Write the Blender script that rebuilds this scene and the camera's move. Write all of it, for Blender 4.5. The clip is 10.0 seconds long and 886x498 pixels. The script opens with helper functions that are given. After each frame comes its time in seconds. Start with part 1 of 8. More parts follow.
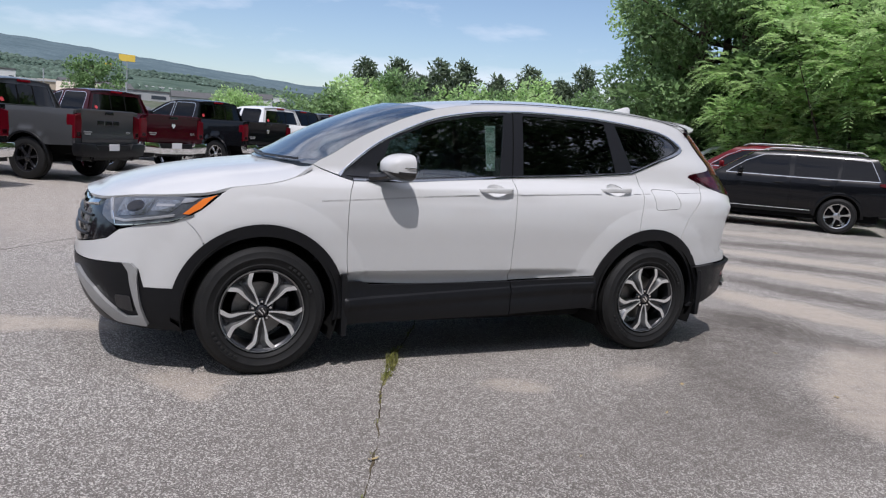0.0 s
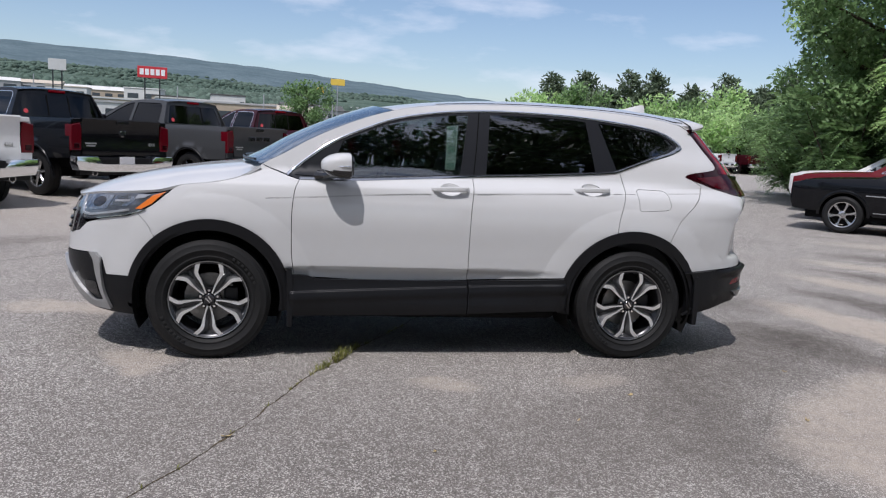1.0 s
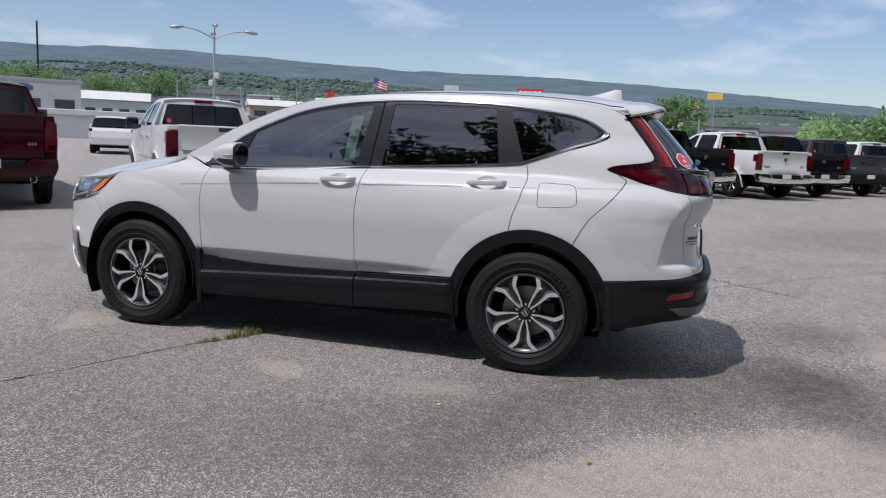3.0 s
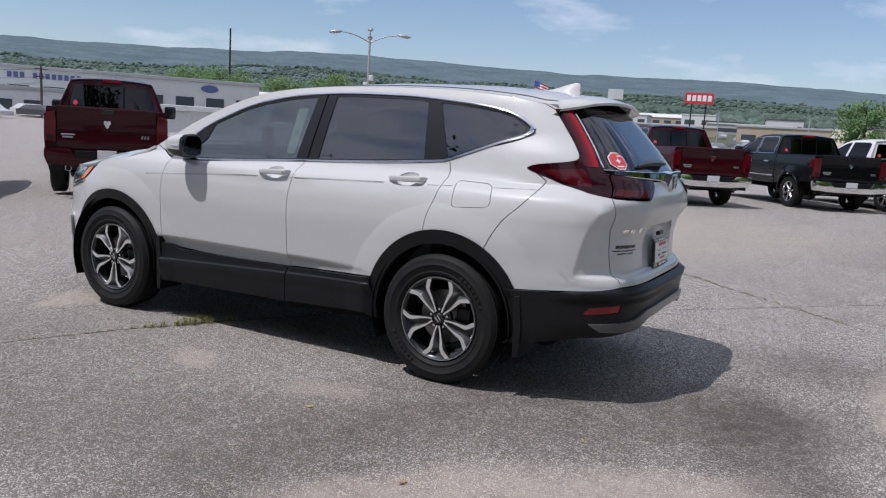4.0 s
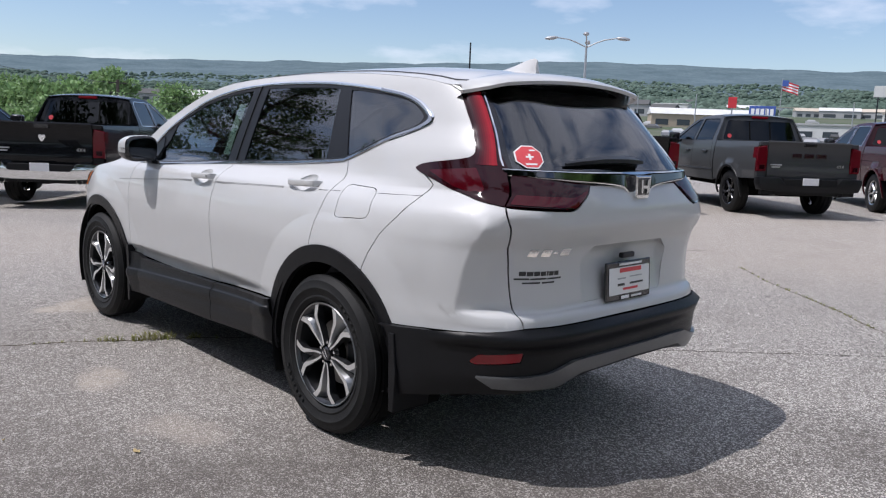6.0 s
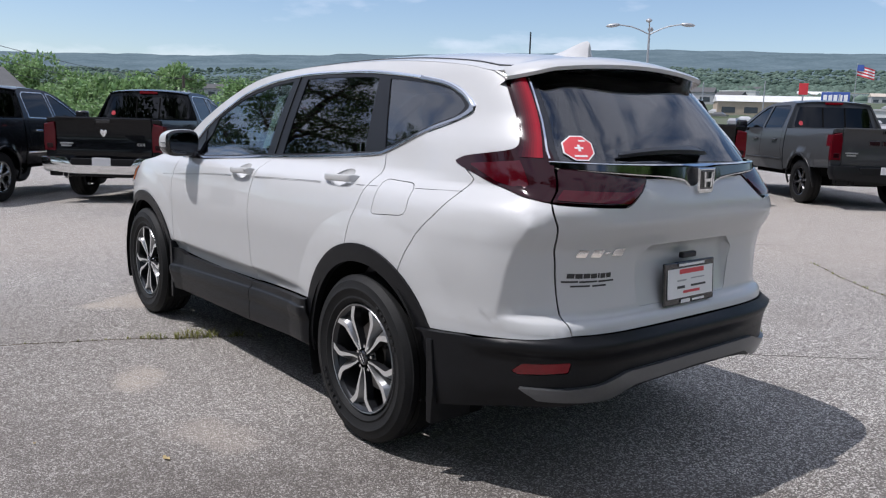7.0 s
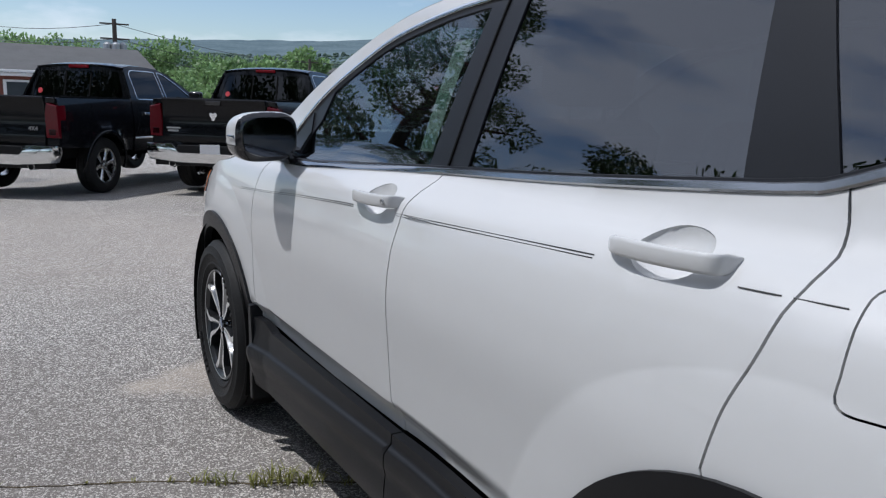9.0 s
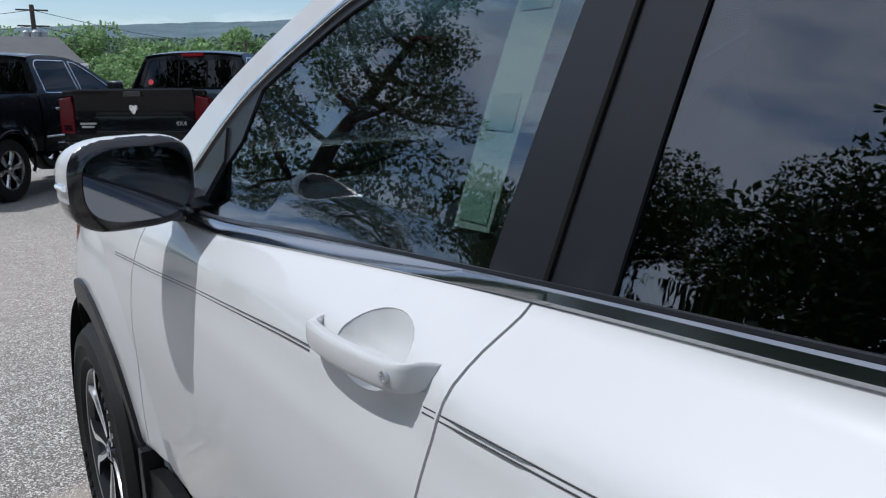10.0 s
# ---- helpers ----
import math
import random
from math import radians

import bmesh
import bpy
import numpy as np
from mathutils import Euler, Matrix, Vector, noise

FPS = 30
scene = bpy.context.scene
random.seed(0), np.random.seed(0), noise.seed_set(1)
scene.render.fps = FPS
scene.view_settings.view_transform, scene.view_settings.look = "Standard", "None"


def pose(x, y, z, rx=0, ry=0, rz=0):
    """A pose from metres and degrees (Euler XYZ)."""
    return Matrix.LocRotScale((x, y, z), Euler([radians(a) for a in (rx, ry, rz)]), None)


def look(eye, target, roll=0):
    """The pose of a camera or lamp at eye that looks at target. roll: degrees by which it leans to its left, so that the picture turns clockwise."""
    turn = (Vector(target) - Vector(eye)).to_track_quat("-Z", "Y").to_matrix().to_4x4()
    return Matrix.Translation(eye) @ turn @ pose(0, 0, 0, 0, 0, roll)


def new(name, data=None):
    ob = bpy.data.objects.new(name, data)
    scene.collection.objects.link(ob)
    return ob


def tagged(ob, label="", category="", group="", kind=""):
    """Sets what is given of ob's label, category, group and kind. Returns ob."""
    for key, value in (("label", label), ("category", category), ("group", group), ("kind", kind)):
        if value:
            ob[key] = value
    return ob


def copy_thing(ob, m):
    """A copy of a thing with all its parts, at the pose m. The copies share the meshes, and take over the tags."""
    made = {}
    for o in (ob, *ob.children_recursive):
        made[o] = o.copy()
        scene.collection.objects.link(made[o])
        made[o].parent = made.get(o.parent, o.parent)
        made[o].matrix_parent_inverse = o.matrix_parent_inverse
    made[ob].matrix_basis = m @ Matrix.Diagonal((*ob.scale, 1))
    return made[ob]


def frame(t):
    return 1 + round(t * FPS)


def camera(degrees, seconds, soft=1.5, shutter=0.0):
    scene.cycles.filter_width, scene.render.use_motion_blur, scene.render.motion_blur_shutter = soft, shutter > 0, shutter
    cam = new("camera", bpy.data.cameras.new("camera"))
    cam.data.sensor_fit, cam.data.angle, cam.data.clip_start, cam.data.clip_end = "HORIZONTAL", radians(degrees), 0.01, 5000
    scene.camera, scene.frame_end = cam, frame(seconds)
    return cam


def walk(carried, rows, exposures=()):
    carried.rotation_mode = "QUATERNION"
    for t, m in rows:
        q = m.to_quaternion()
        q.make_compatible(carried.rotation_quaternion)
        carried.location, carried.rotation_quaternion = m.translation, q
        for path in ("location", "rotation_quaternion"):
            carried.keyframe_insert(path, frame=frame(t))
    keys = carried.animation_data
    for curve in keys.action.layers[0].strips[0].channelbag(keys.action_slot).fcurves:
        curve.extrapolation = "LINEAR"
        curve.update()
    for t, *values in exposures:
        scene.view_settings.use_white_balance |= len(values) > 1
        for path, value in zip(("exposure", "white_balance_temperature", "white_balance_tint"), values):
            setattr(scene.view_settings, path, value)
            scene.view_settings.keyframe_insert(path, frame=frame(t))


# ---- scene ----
cam = camera(59.7, 10.0, 1.2)
PATH = [
    (0, (-2.248, -5.035, 1.377), (-1.392, -3.251, 1.09), 4.1),
    (0.5, (-1.549, -5.378, 1.395), (-0.935, -3.496, 1.109), 3.7),
    (1, (-0.827, -5.55, 1.371), (-0.454, -3.605, 1.092), 3.1),
    (1.5, (-0.076, -5.619, 1.356), (0.049, -3.642, 1.084), 2.3),
    (2, (0.675, -5.632, 1.35), (0.558, -3.653, 1.082), 1.9),
    (2.2, (0.975, -5.604, 1.339), (0.763, -3.634, 1.07), 1.8),
    (3.3, (2.516, -5.038, 1.348), (1.822, -3.184, 1.063), 2.8),
    (3.5, (2.757, -4.893, 1.36), (1.985, -3.07, 1.074), 2.9),
    (4, (3.32, -4.501, 1.361), (2.369, -2.767, 1.067), 3.5),
    (4.5, (3.741, -4.021, 1.371), (2.626, -2.387, 1.075), 3.6),
    (5, (4.038, -3.546, 1.369), (2.783, -2.017, 1.074), 3.4),
    (5.2, (4.09, -3.384, 1.348), (2.789, -1.893, 1.054), 3.1),
    (6.3, (4.075, -2.709, 1.367), (2.614, -1.379, 1.055), 2.0),
    (6.5, (4.068, -2.681, 1.367), (2.587, -1.375, 1.048), 1.8),
    (7, (3.964, -2.616, 1.361), (2.438, -1.366, 1.032), 1.6),
    (7.5, (3.554, -2.433, 1.358), (1.973, -1.259, 1.015), 1.5),
    (7.6, (3.448, -2.379, 1.351), (1.852, -1.221, 1.013), 1.8),
    (8, (3.006, -2.159, 1.339), (1.367, -1.068, 0.985), 1.5),
    (8.5, (2.432, -1.927, 1.325), (0.753, -0.901, 0.968), 1.9),
    (9, (1.85, -1.684, 1.314), (0.16, -0.683, 0.938), 1.7),
    (9.5, (1.27, -1.482, 1.344), (-0.395, -0.452, 0.938), 0.6),
    (10, (0.8, -1.222, 1.353), (-0.811, -0.119, 0.919), -0.6),
]
walk(cam, [(t, look(eye, target, roll)) for t, eye, target, roll in PATH], [
    (0, 0.12, 6190, 15.5), (1, 0.06, 6180, 15.5), (2, -0.05, 6150, 15.5), (4, -0.02, 6150, 16), (5, 0.12, 6160, 16), (6.5, 0.22, 6130, 15),
    (7.2, 0.20, 6100, 14.5), (8, 0.05, 6020, 13), (8.5, -0.03, 5980, 12), (9.2, 0.04, 5930, 11), (10, 0.08, 5870, 10)])

# ---- world and sun ----
SUN = Vector((-0.285, -0.46, 1.0)).normalized()
world = bpy.data.worlds.new("world")
scene.world = world
world.use_nodes = True
wn = world.node_tree
sky = wn.nodes.new("ShaderNodeTexSky")
sky.sky_type, sky.sun_disc = "NISHITA", False
sky.sun_elevation = math.asin(SUN.z)
sky.sun_rotation = math.atan2(SUN.x, SUN.y)
sky.air_density, sky.dust_density, sky.ozone_density = 1.0, 0.45, 1.8
wcoord = wn.nodes.new("ShaderNodeTexCoord")
wmap = wn.nodes.new("ShaderNodeMapping")
wmap.inputs["Scale"].default_value = (2.4, 2.4, 8.0)
wnoise = wn.nodes.new("ShaderNodeTexNoise")
wnoise.inputs["Scale"].default_value = 1.7
wnoise.inputs["Detail"].default_value = 7.0
wnoise.inputs["Roughness"].default_value = 0.55
wramp = wn.nodes.new("ShaderNodeValToRGB")
wramp.color_ramp.elements[0].position, wramp.color_ramp.elements[0].color = 0.52, (0.0, 0.0, 0.0, 1)
wramp.color_ramp.elements[1].position, wramp.color_ramp.elements[1].color = 0.72, (0.62, 0.62, 0.62, 1)
wmix = wn.nodes.new("ShaderNodeMixRGB")
wmix.inputs["Color2"].default_value = (9.0, 9.1, 9.6, 1)
wn.links.new(wcoord.outputs["Generated"], wmap.inputs["Vector"])
wn.links.new(wmap.outputs["Vector"], wnoise.inputs["Vector"])
# the cloud thickens overhead and towards the sun
wsplit, wlift, wsum = wn.nodes.new("ShaderNodeVectorMath"), wn.nodes.new("ShaderNodeMapRange"), wn.nodes.new("ShaderNodeMath")
wsplit.operation = "DOT_PRODUCT"
wsplit.inputs[1].default_value = (-0.08, -0.18, 1.0)
wlift.inputs["From Min"].default_value, wlift.inputs["From Max"].default_value = 0.16, 0.50
wlift.inputs["To Min"].default_value, wlift.inputs["To Max"].default_value = 0.0, 0.20
wn.links.new(wcoord.outputs["Generated"], wsplit.inputs[0])
wn.links.new(wsplit.outputs["Value"], wlift.inputs["Value"])
wn.links.new(wnoise.outputs["Fac"], wsum.inputs[0])
wn.links.new(wlift.outputs["Result"], wsum.inputs[1])
wn.links.new(wsum.outputs["Value"], wramp.inputs["Fac"])
wn.links.new(wramp.outputs["Color"], wmix.inputs["Fac"])
wn.links.new(sky.outputs["Color"], wmix.inputs["Color1"])
wn.links.new(wmix.outputs["Color"], wn.nodes["Background"].inputs["Color"])
wn.nodes["Background"].inputs["Strength"].default_value = 0.106

sun_data = bpy.data.lights.new("sun", "SUN")
sun_data.energy, sun_data.angle, sun_data.color = 3.3, radians(0.55), (1.0, 0.96, 0.90)
sun = new("sun", sun_data)
sun.matrix_world = look(SUN * 50, (0, 0, 0))

# ---- materials ----
def material(name, color, rough=0.5, metal=0.0, vary=0.0, scale=8.0, bump=0.0, bump_scale=60.0, coat=0.0, spec=0.5, hue=None, random_value=0.0):
    """A plain surface with grain: vary mixes towards a second tone (hue, or a darker one) at two scales."""
    m = bpy.data.materials.new(name)
    m.use_nodes = True
    nt = m.node_tree
    bsdf = nt.nodes["Principled BSDF"]
    bsdf.inputs["Base Color"].default_value = (*color, 1)
    bsdf.inputs["Roughness"].default_value = rough
    bsdf.inputs["Metallic"].default_value = metal
    bsdf.inputs["Coat Weight"].default_value = coat
    bsdf.inputs["Coat Roughness"].default_value = 0.03
    bsdf.inputs["Specular IOR Level"].default_value = spec
    if not (vary or bump or random_value):
        return m
    co = nt.nodes.new("ShaderNodeTexCoord")
    if vary or random_value:
        big, small = nt.nodes.new("ShaderNodeTexNoise"), nt.nodes.new("ShaderNodeTexNoise")
        big.inputs["Scale"].default_value, big.inputs["Detail"].default_value = scale, 4.0
        small.inputs["Scale"].default_value, small.inputs["Detail"].default_value = scale * 9, 3.0
        both = nt.nodes.new("ShaderNodeMath")
        both.operation = "MULTIPLY"
        ramp = nt.nodes.new("ShaderNodeMapRange")
        ramp.inputs["From Min"].default_value, ramp.inputs["From Max"].default_value = 0.12, 0.40
        ramp.inputs["To Max"].default_value = vary
        mix = nt.nodes.new("ShaderNodeMixRGB")
        mix.inputs["Color1"].default_value = (*color, 1)
        mix.inputs["Color2"].default_value = (*(hue or tuple(c * 0.45 for c in color)), 1)
        for n in (big, small):
            nt.links.new(co.outputs["Object"], n.inputs["Vector"])
        nt.links.new(big.outputs["Fac"], both.inputs[0])
        nt.links.new(small.outputs["Fac"], both.inputs[1])
        nt.links.new(both.outputs["Value"], ramp.inputs["Value"])
        nt.links.new(ramp.outputs["Result"], mix.inputs["Fac"])
        out = mix.outputs["Color"]
        if random_value:
            info = nt.nodes.new("ShaderNodeNewGeometry")
            value = nt.nodes.new("ShaderNodeMapRange")
            value.inputs["To Min"].default_value, value.inputs["To Max"].default_value = 1 - random_value, 1 + random_value
            hsv = nt.nodes.new("ShaderNodeHueSaturation")
            nt.links.new(info.outputs["Random Per Island"], value.inputs["Value"])
            nt.links.new(value.outputs["Result"], hsv.inputs["Value"])
            nt.links.new(out, hsv.inputs["Color"])
            out = hsv.outputs["Color"]
        nt.links.new(out, bsdf.inputs["Base Color"])
    if bump:
        grain, b = nt.nodes.new("ShaderNodeTexNoise"), nt.nodes.new("ShaderNodeBump")
        grain.inputs["Scale"].default_value, grain.inputs["Detail"].default_value = bump_scale, 3.0
        b.inputs["Strength"].default_value, b.inputs["Distance"].default_value = bump, 0.004
        nt.links.new(co.outputs["Object"], grain.inputs["Vector"])
        nt.links.new(grain.outputs["Fac"], b.inputs["Height"])
        nt.links.new(b.outputs["Normal"], bsdf.inputs["Normal"])
    return m


def glass(name, tint, gloss=1.0, ior=1.5):
    """A thin tinted pane: it lets light through and mirrors by its angle."""
    m = bpy.data.materials.new(name)
    m.use_nodes = True
    nt = m.node_tree
    nt.nodes.remove(nt.nodes["Principled BSDF"])
    clear, shine, mix, face = (nt.nodes.new("ShaderNode" + k) for k in ("BsdfTransparent", "BsdfGlossy", "MixShader", "LayerWeight"))
    power, rise = nt.nodes.new("ShaderNodeMath"), nt.nodes.new("ShaderNodeMapRange")
    clear.inputs["Color"].default_value = (*tint, 1)
    shine.inputs["Roughness"].default_value = 0.0
    shine.inputs["Color"].default_value = (gloss, gloss, gloss, 1)
    # each of the pane's two faces mirrors half of what the whole pane does
    face.inputs["Blend"].default_value = 0.5
    power.operation = "POWER"
    power.inputs[1].default_value = 5.0
    rise.inputs["To Min"].default_value = 0.5 * ((ior - 1) / (ior + 1)) ** 2
    nt.links.new(face.outputs["Facing"], power.inputs[0])
    nt.links.new(power.outputs["Value"], rise.inputs["Value"])
    nt.links.new(rise.outputs["Result"], mix.inputs["Fac"])
    nt.links.new(clear.outputs["BSDF"], mix.inputs[1])
    nt.links.new(shine.outputs["BSDF"], mix.inputs[2])
    nt.links.new(mix.outputs["Shader"], nt.nodes["Material Output"].inputs["Surface"])
    return m


white_paint = material("white_paint", (0.555, 0.557, 0.555), 0.36, coat=0.8, vary=0.03, scale=1.5, spec=0.2)
black_plastic = material("black_plastic", (0.0080, 0.0083, 0.0098), 0.40, vary=0.3, scale=5, bump=0.10, bump_scale=900, spec=0.25)
gloss_black = material("gloss_black", (0.012, 0.012, 0.014), 0.12, coat=0.6)
satin_black = material("satin_black", (0.014, 0.015, 0.018), 0.34, spec=0.30)
skid_grey = material("skid_grey", (0.15, 0.155, 0.16), 0.28, 0.6, vary=0.2, scale=8)
dark_void = material("dark_void", (0.008, 0.008, 0.008), 0.95, spec=0.1)
chrome = material("chrome", (0.82, 0.83, 0.84), 0.08, 1.0)
silver_plastic = material("silver_plastic", (0.42, 0.425, 0.43), 0.30, 0.6, vary=0.15, scale=9)
trim_chrome = material("trim_chrome", (0.40, 0.41, 0.42), 0.14, 1.0)
# chrome with the dark reflection of ground and horizon put into its colour
dark_chrome = material("dark_chrome", (0.12, 0.122, 0.127), 0.07, 1.0)
machined = material("machined_alloy", (0.80, 0.80, 0.79), 0.34, 0.75, vary=0.12, scale=20)
rim_dark = material("rim_dark", (0.030, 0.031, 0.034), 0.28, 0.4, coat=0.4)
flank_grey = material("spoke_flank", (0.36, 0.365, 0.37), 0.28, 0.85, vary=0.2, scale=16)
rubber = material("rubber", (0.0105, 0.0107, 0.0115), 0.62, spec=0.22, vary=0.5, scale=14, hue=(0.022, 0.0215, 0.020), bump=0.25, bump_scale=300)
brake_disc = material("brake_disc", (0.25, 0.24, 0.23), 0.45, 0.9, vary=0.5, scale=10)
privacy_glass = glass("privacy_glass", (0.25, 0.27, 0.29), 1.0, 2.95)
front_glass = glass("front_door_glass", (0.48, 0.55, 0.55), 1.0, 2.9)
windscreen_glass = glass("windscreen_glass", (0.74, 0.78, 0.80), 1.0, 3.6)
lens_red = material("deep_red_lens", (0.060, 0.0012, 0.005), 0.06, coat=0.2, spec=0.35, vary=0.3, scale=16, hue=(0.04, 0.0008, 0.003))
lens_bright = material("bright_red_lens", (0.27, 0.003, 0.012), 0.08, coat=0.2, spec=0.35, vary=0.4, scale=14, hue=(0.12, 0.001, 0.004))
lens_smoke = material("smoked_red_lens", (0.020, 0.0008, 0.0028), 0.05, coat=0.15, spec=0.30, vary=0.25, scale=18, hue=(0.010, 0.0005, 0.0012))
lens_clear = material("clear_lens", (0.075, 0.085, 0.10), 0.08, 0.3, coat=1.0, vary=0.6, scale=14, hue=(0.16, 0.17, 0.19))
lamp_steel = material("lamp_reflector", (0.36, 0.38, 0.40), 0.16, 0.85, vary=0.8, scale=26, hue=(0.07, 0.075, 0.085), coat=0.9)
lamp_white = material("lamp_light_bar", (0.42, 0.43, 0.45), 0.22, 0.4, coat=0.9, vary=0.5, scale=30)
lens_orange = material("orange_lens", (0.75, 0.19, 0.03), 0.15, coat=0.8)
cabin_dark = material("cabin_dark", (0.03, 0.03, 0.032), 0.7, vary=0.3, scale=6)
cabin_grey = material("cabin_grey", (0.13, 0.13, 0.135), 0.8, vary=0.3, scale=6)
seat_cloth = material("seat_cloth", (0.10, 0.10, 0.105), 0.85, vary=0.3, scale=10, bump=0.2, bump_scale=500)
paper = material("paper", (0.42, 0.50, 0.44), 0.6, vary=0.2, scale=15)
paper_green = material("paper_green", (0.24, 0.36, 0.29), 0.6)
ink = material("ink", (0.03, 0.03, 0.03), 0.5)
sticker_red = material("sticker_red", (0.62, 0.05, 0.06), 0.4, vary=0.2, scale=40, hue=(0.75, 0.2, 0.2))
sticker_white = material("sticker_white", (0.80, 0.79, 0.78), 0.45)
rubber_mark = material("rubber_mark", (0.020, 0.020, 0.020), 0.7, spec=0.2)

# ---- the white car: its skin ----
from mathutils import geometry
def curve(table):
    """A smooth function through the points of a table."""
    xs = np.array([a for a, b in table], float)
    ys = np.array([b for a, b in table], float)
    d = np.diff(ys) / np.diff(xs)
    m = np.zeros(len(xs))
    m[0], m[-1] = d[0], d[-1]
    for i in range(1, len(xs) - 1):
        m[i] = 0.0 if d[i - 1] * d[i] <= 0 else 2 * d[i - 1] * d[i] / (d[i - 1] + d[i])

    def f(v):
        v = np.clip(np.asarray(v, float), xs[0], xs[-1])
        k = np.clip(np.searchsorted(xs, v) - 1, 0, len(xs) - 2)
        h = xs[k + 1] - xs[k]
        s = (v - xs[k]) / h
        return ((1 + 2 * s) * (1 - s) ** 2 * ys[k] + s * (1 - s) ** 2 * h * m[k]
                + s * s * (3 - 2 * s) * ys[k + 1] + s * s * (s - 1) * h * m[k + 1])
    return f


def smooth(a, b, v):
    s = np.clip((v - a) / (b - a), 0, 1)
    return s * s * (3 - 2 * s)


HALF = curve([(0.12, .79), (.25, .845), (.4, .860), (.52, .862), (.7, .874), (.85, .884), (.95, .877), (1.0, .866), (1.06, .843), (1.10, .803),
              (1.14, .750), (1.2, .730), (1.3, .699), (1.42, .658), (1.5, .629), (1.57, .601), (1.66, .54), (1.75, .45)])
TAIL = curve([(.15, 2.02), (.25, 2.17), (.36, 2.29), (.46, 2.335), (.58, 2.34), (.63, 2.312), (.66, 2.307), (.674, 2.299), (.692, 2.272), (.71, 2.267), (.82, 2.262), (.92, 2.278), (.98, 2.314), (1.02, 2.332), (1.08, 2.328), (1.13, 2.314), (1.18, 2.285), (1.235, 2.235), (1.3, 2.185), (1.4, 2.095), (1.5, 2.0), (1.6, 1.88), (1.7, 1.70)])
NOSE = curve([(.15, -2.03), (.25, -2.15), (.4, -2.235), (.55, -2.262), (.7, -2.25), (.85, -2.21), (.95, -2.14), (1.02, -2.06), (1.2, -1.95)])
CREASE = curve([(.60, 1.875), (.70, 1.902), (.80, 1.928), (.95, 1.952), (1.05, 1.958)])
XR, XF, NR, NF = 0.9, -1.0, 4.9, 3.4
WHEEL_X, WHEEL_Z = 1.33, 0.365


def shell(p, z):
    """The left half of the car's skin: p runs along the side in metres, and on round the tail (p > XR) or the nose (p < XF)."""
    p, z = np.broadcast_arrays(np.asarray(p, float), np.asarray(z, float))
    b = HALF(z)
    x, y = p.copy(), b.copy()
    for sign, x0, n, end in ((1, XR, NR, TAIL(z)), (-1, XF, NF, NOSE(z))):
        a = sign * (end - x0)
        q = np.clip(sign * (p - x0), 0, None)
        phi = np.pi / 2 - q / 1.35
        c, s = np.cos(phi), np.sin(phi)
        r = (np.abs(c) ** n + np.abs(s) ** n) ** (-1 / n)
        on = q > 0
        x = np.where(on, x0 + sign * a * r * c, x)
        y = np.where(on, b * r * s, y)
    side = smooth(0.30, 0.62, y)
    for xc in (-WHEEL_X, WHEEL_X):
        d = np.hypot(x - xc, z - WHEEL_Z)
        y = y + side * 0.020 * np.clip((0.625 - d) / 0.14, 0, 1) * (1 - 0.25 * np.clip((0.625 - d) / 0.14, 0, 1))
    # haunch over the rear wheel
    y = y + side * 0.020 * smooth(1.28, 1.62, p) * (1 - smooth(2.2, 2.7, p)) * smooth(1.08, 1.16, z) * (1 - smooth(1.26, 1.40, z))
    # pressed edge down the rear corner, with a scoop behind it
    edge = CREASE(z)
    press = 0.014 * np.clip(1 - np.abs(p - edge) / 0.14, 0, 1) - 0.024 * np.clip((p - edge) / 0.10, 0, 1) * (1 - smooth(edge + 0.10, edge + 0.38, p))
    press = press * smooth(0.668, 0.698, z) * (1 - smooth(1.01, 1.075, z))
    x, y = x + 0.8 * press, y + 0.6 * press
    # pressed line along the doors
    high = 1.075 + 0.033 * p
    y = y + 0.0090 * np.clip(1 - np.abs(z - high) / 0.060, 0, 1) * smooth(-0.80, -0.35, p) * (1 - smooth(1.25, 1.75, p))
    dip = smooth(-0.95, -0.80, x) * (1 - smooth(0.3, 0.95, x)) * (1 - smooth(0.535, 0.575, z)) * smooth(0.30, 0.50, z)
    y = y - 0.035 * dip
    return np.stack([x, -y, z], -1)


def pressed_points():
    """Places along the pressed lines of the skin, for the panels to fold on."""
    out = []
    for d in (-0.009, 0.0, 0.009):
        z = np.arange(0.64, 1.10, 0.014)
        out.append(np.stack([CREASE(z) + d, z], 1))
        p = np.arange(-0.85, 1.80, 0.018)
        out.append(np.stack([p, 1.075 + 0.033 * p + d], 1))
        q = np.arange(1.84, 4.2, 0.03)
        out.append(np.stack([q, 0.683 + 1.6 * d + 0 * q], 1))
        a = np.radians(np.arange(0, 181, 2.0))
        for xc in (-WHEEL_X, WHEEL_X):
            out.append(np.stack([xc + (0.625 + d) * np.cos(a), WHEEL_Z + (0.625 + d) * np.sin(a)], 1))
    return np.concatenate(out)


END = 0.9 + 1.35 * math.pi / 2
FRONT_END = -1.0 - 1.35 * math.pi / 2

# ---- mesh tools ----
def mesh_object(name, verts, faces, mat, parent=None, label="", normals=None, smooth_to=None):
    """One mesh object; with normals, the first len(normals) points are shaded by them."""
    me = bpy.data.meshes.new(name)
    me.from_pydata([tuple(v) for v in verts], [], [tuple(f) for f in faces])
    for m in (mat if isinstance(mat, (list, tuple)) else [mat]):
        me.materials.append(m)
    ob = new(name, me)
    if parent:
        ob.parent = parent
    if label:
        ob["label"] = label
    return ob


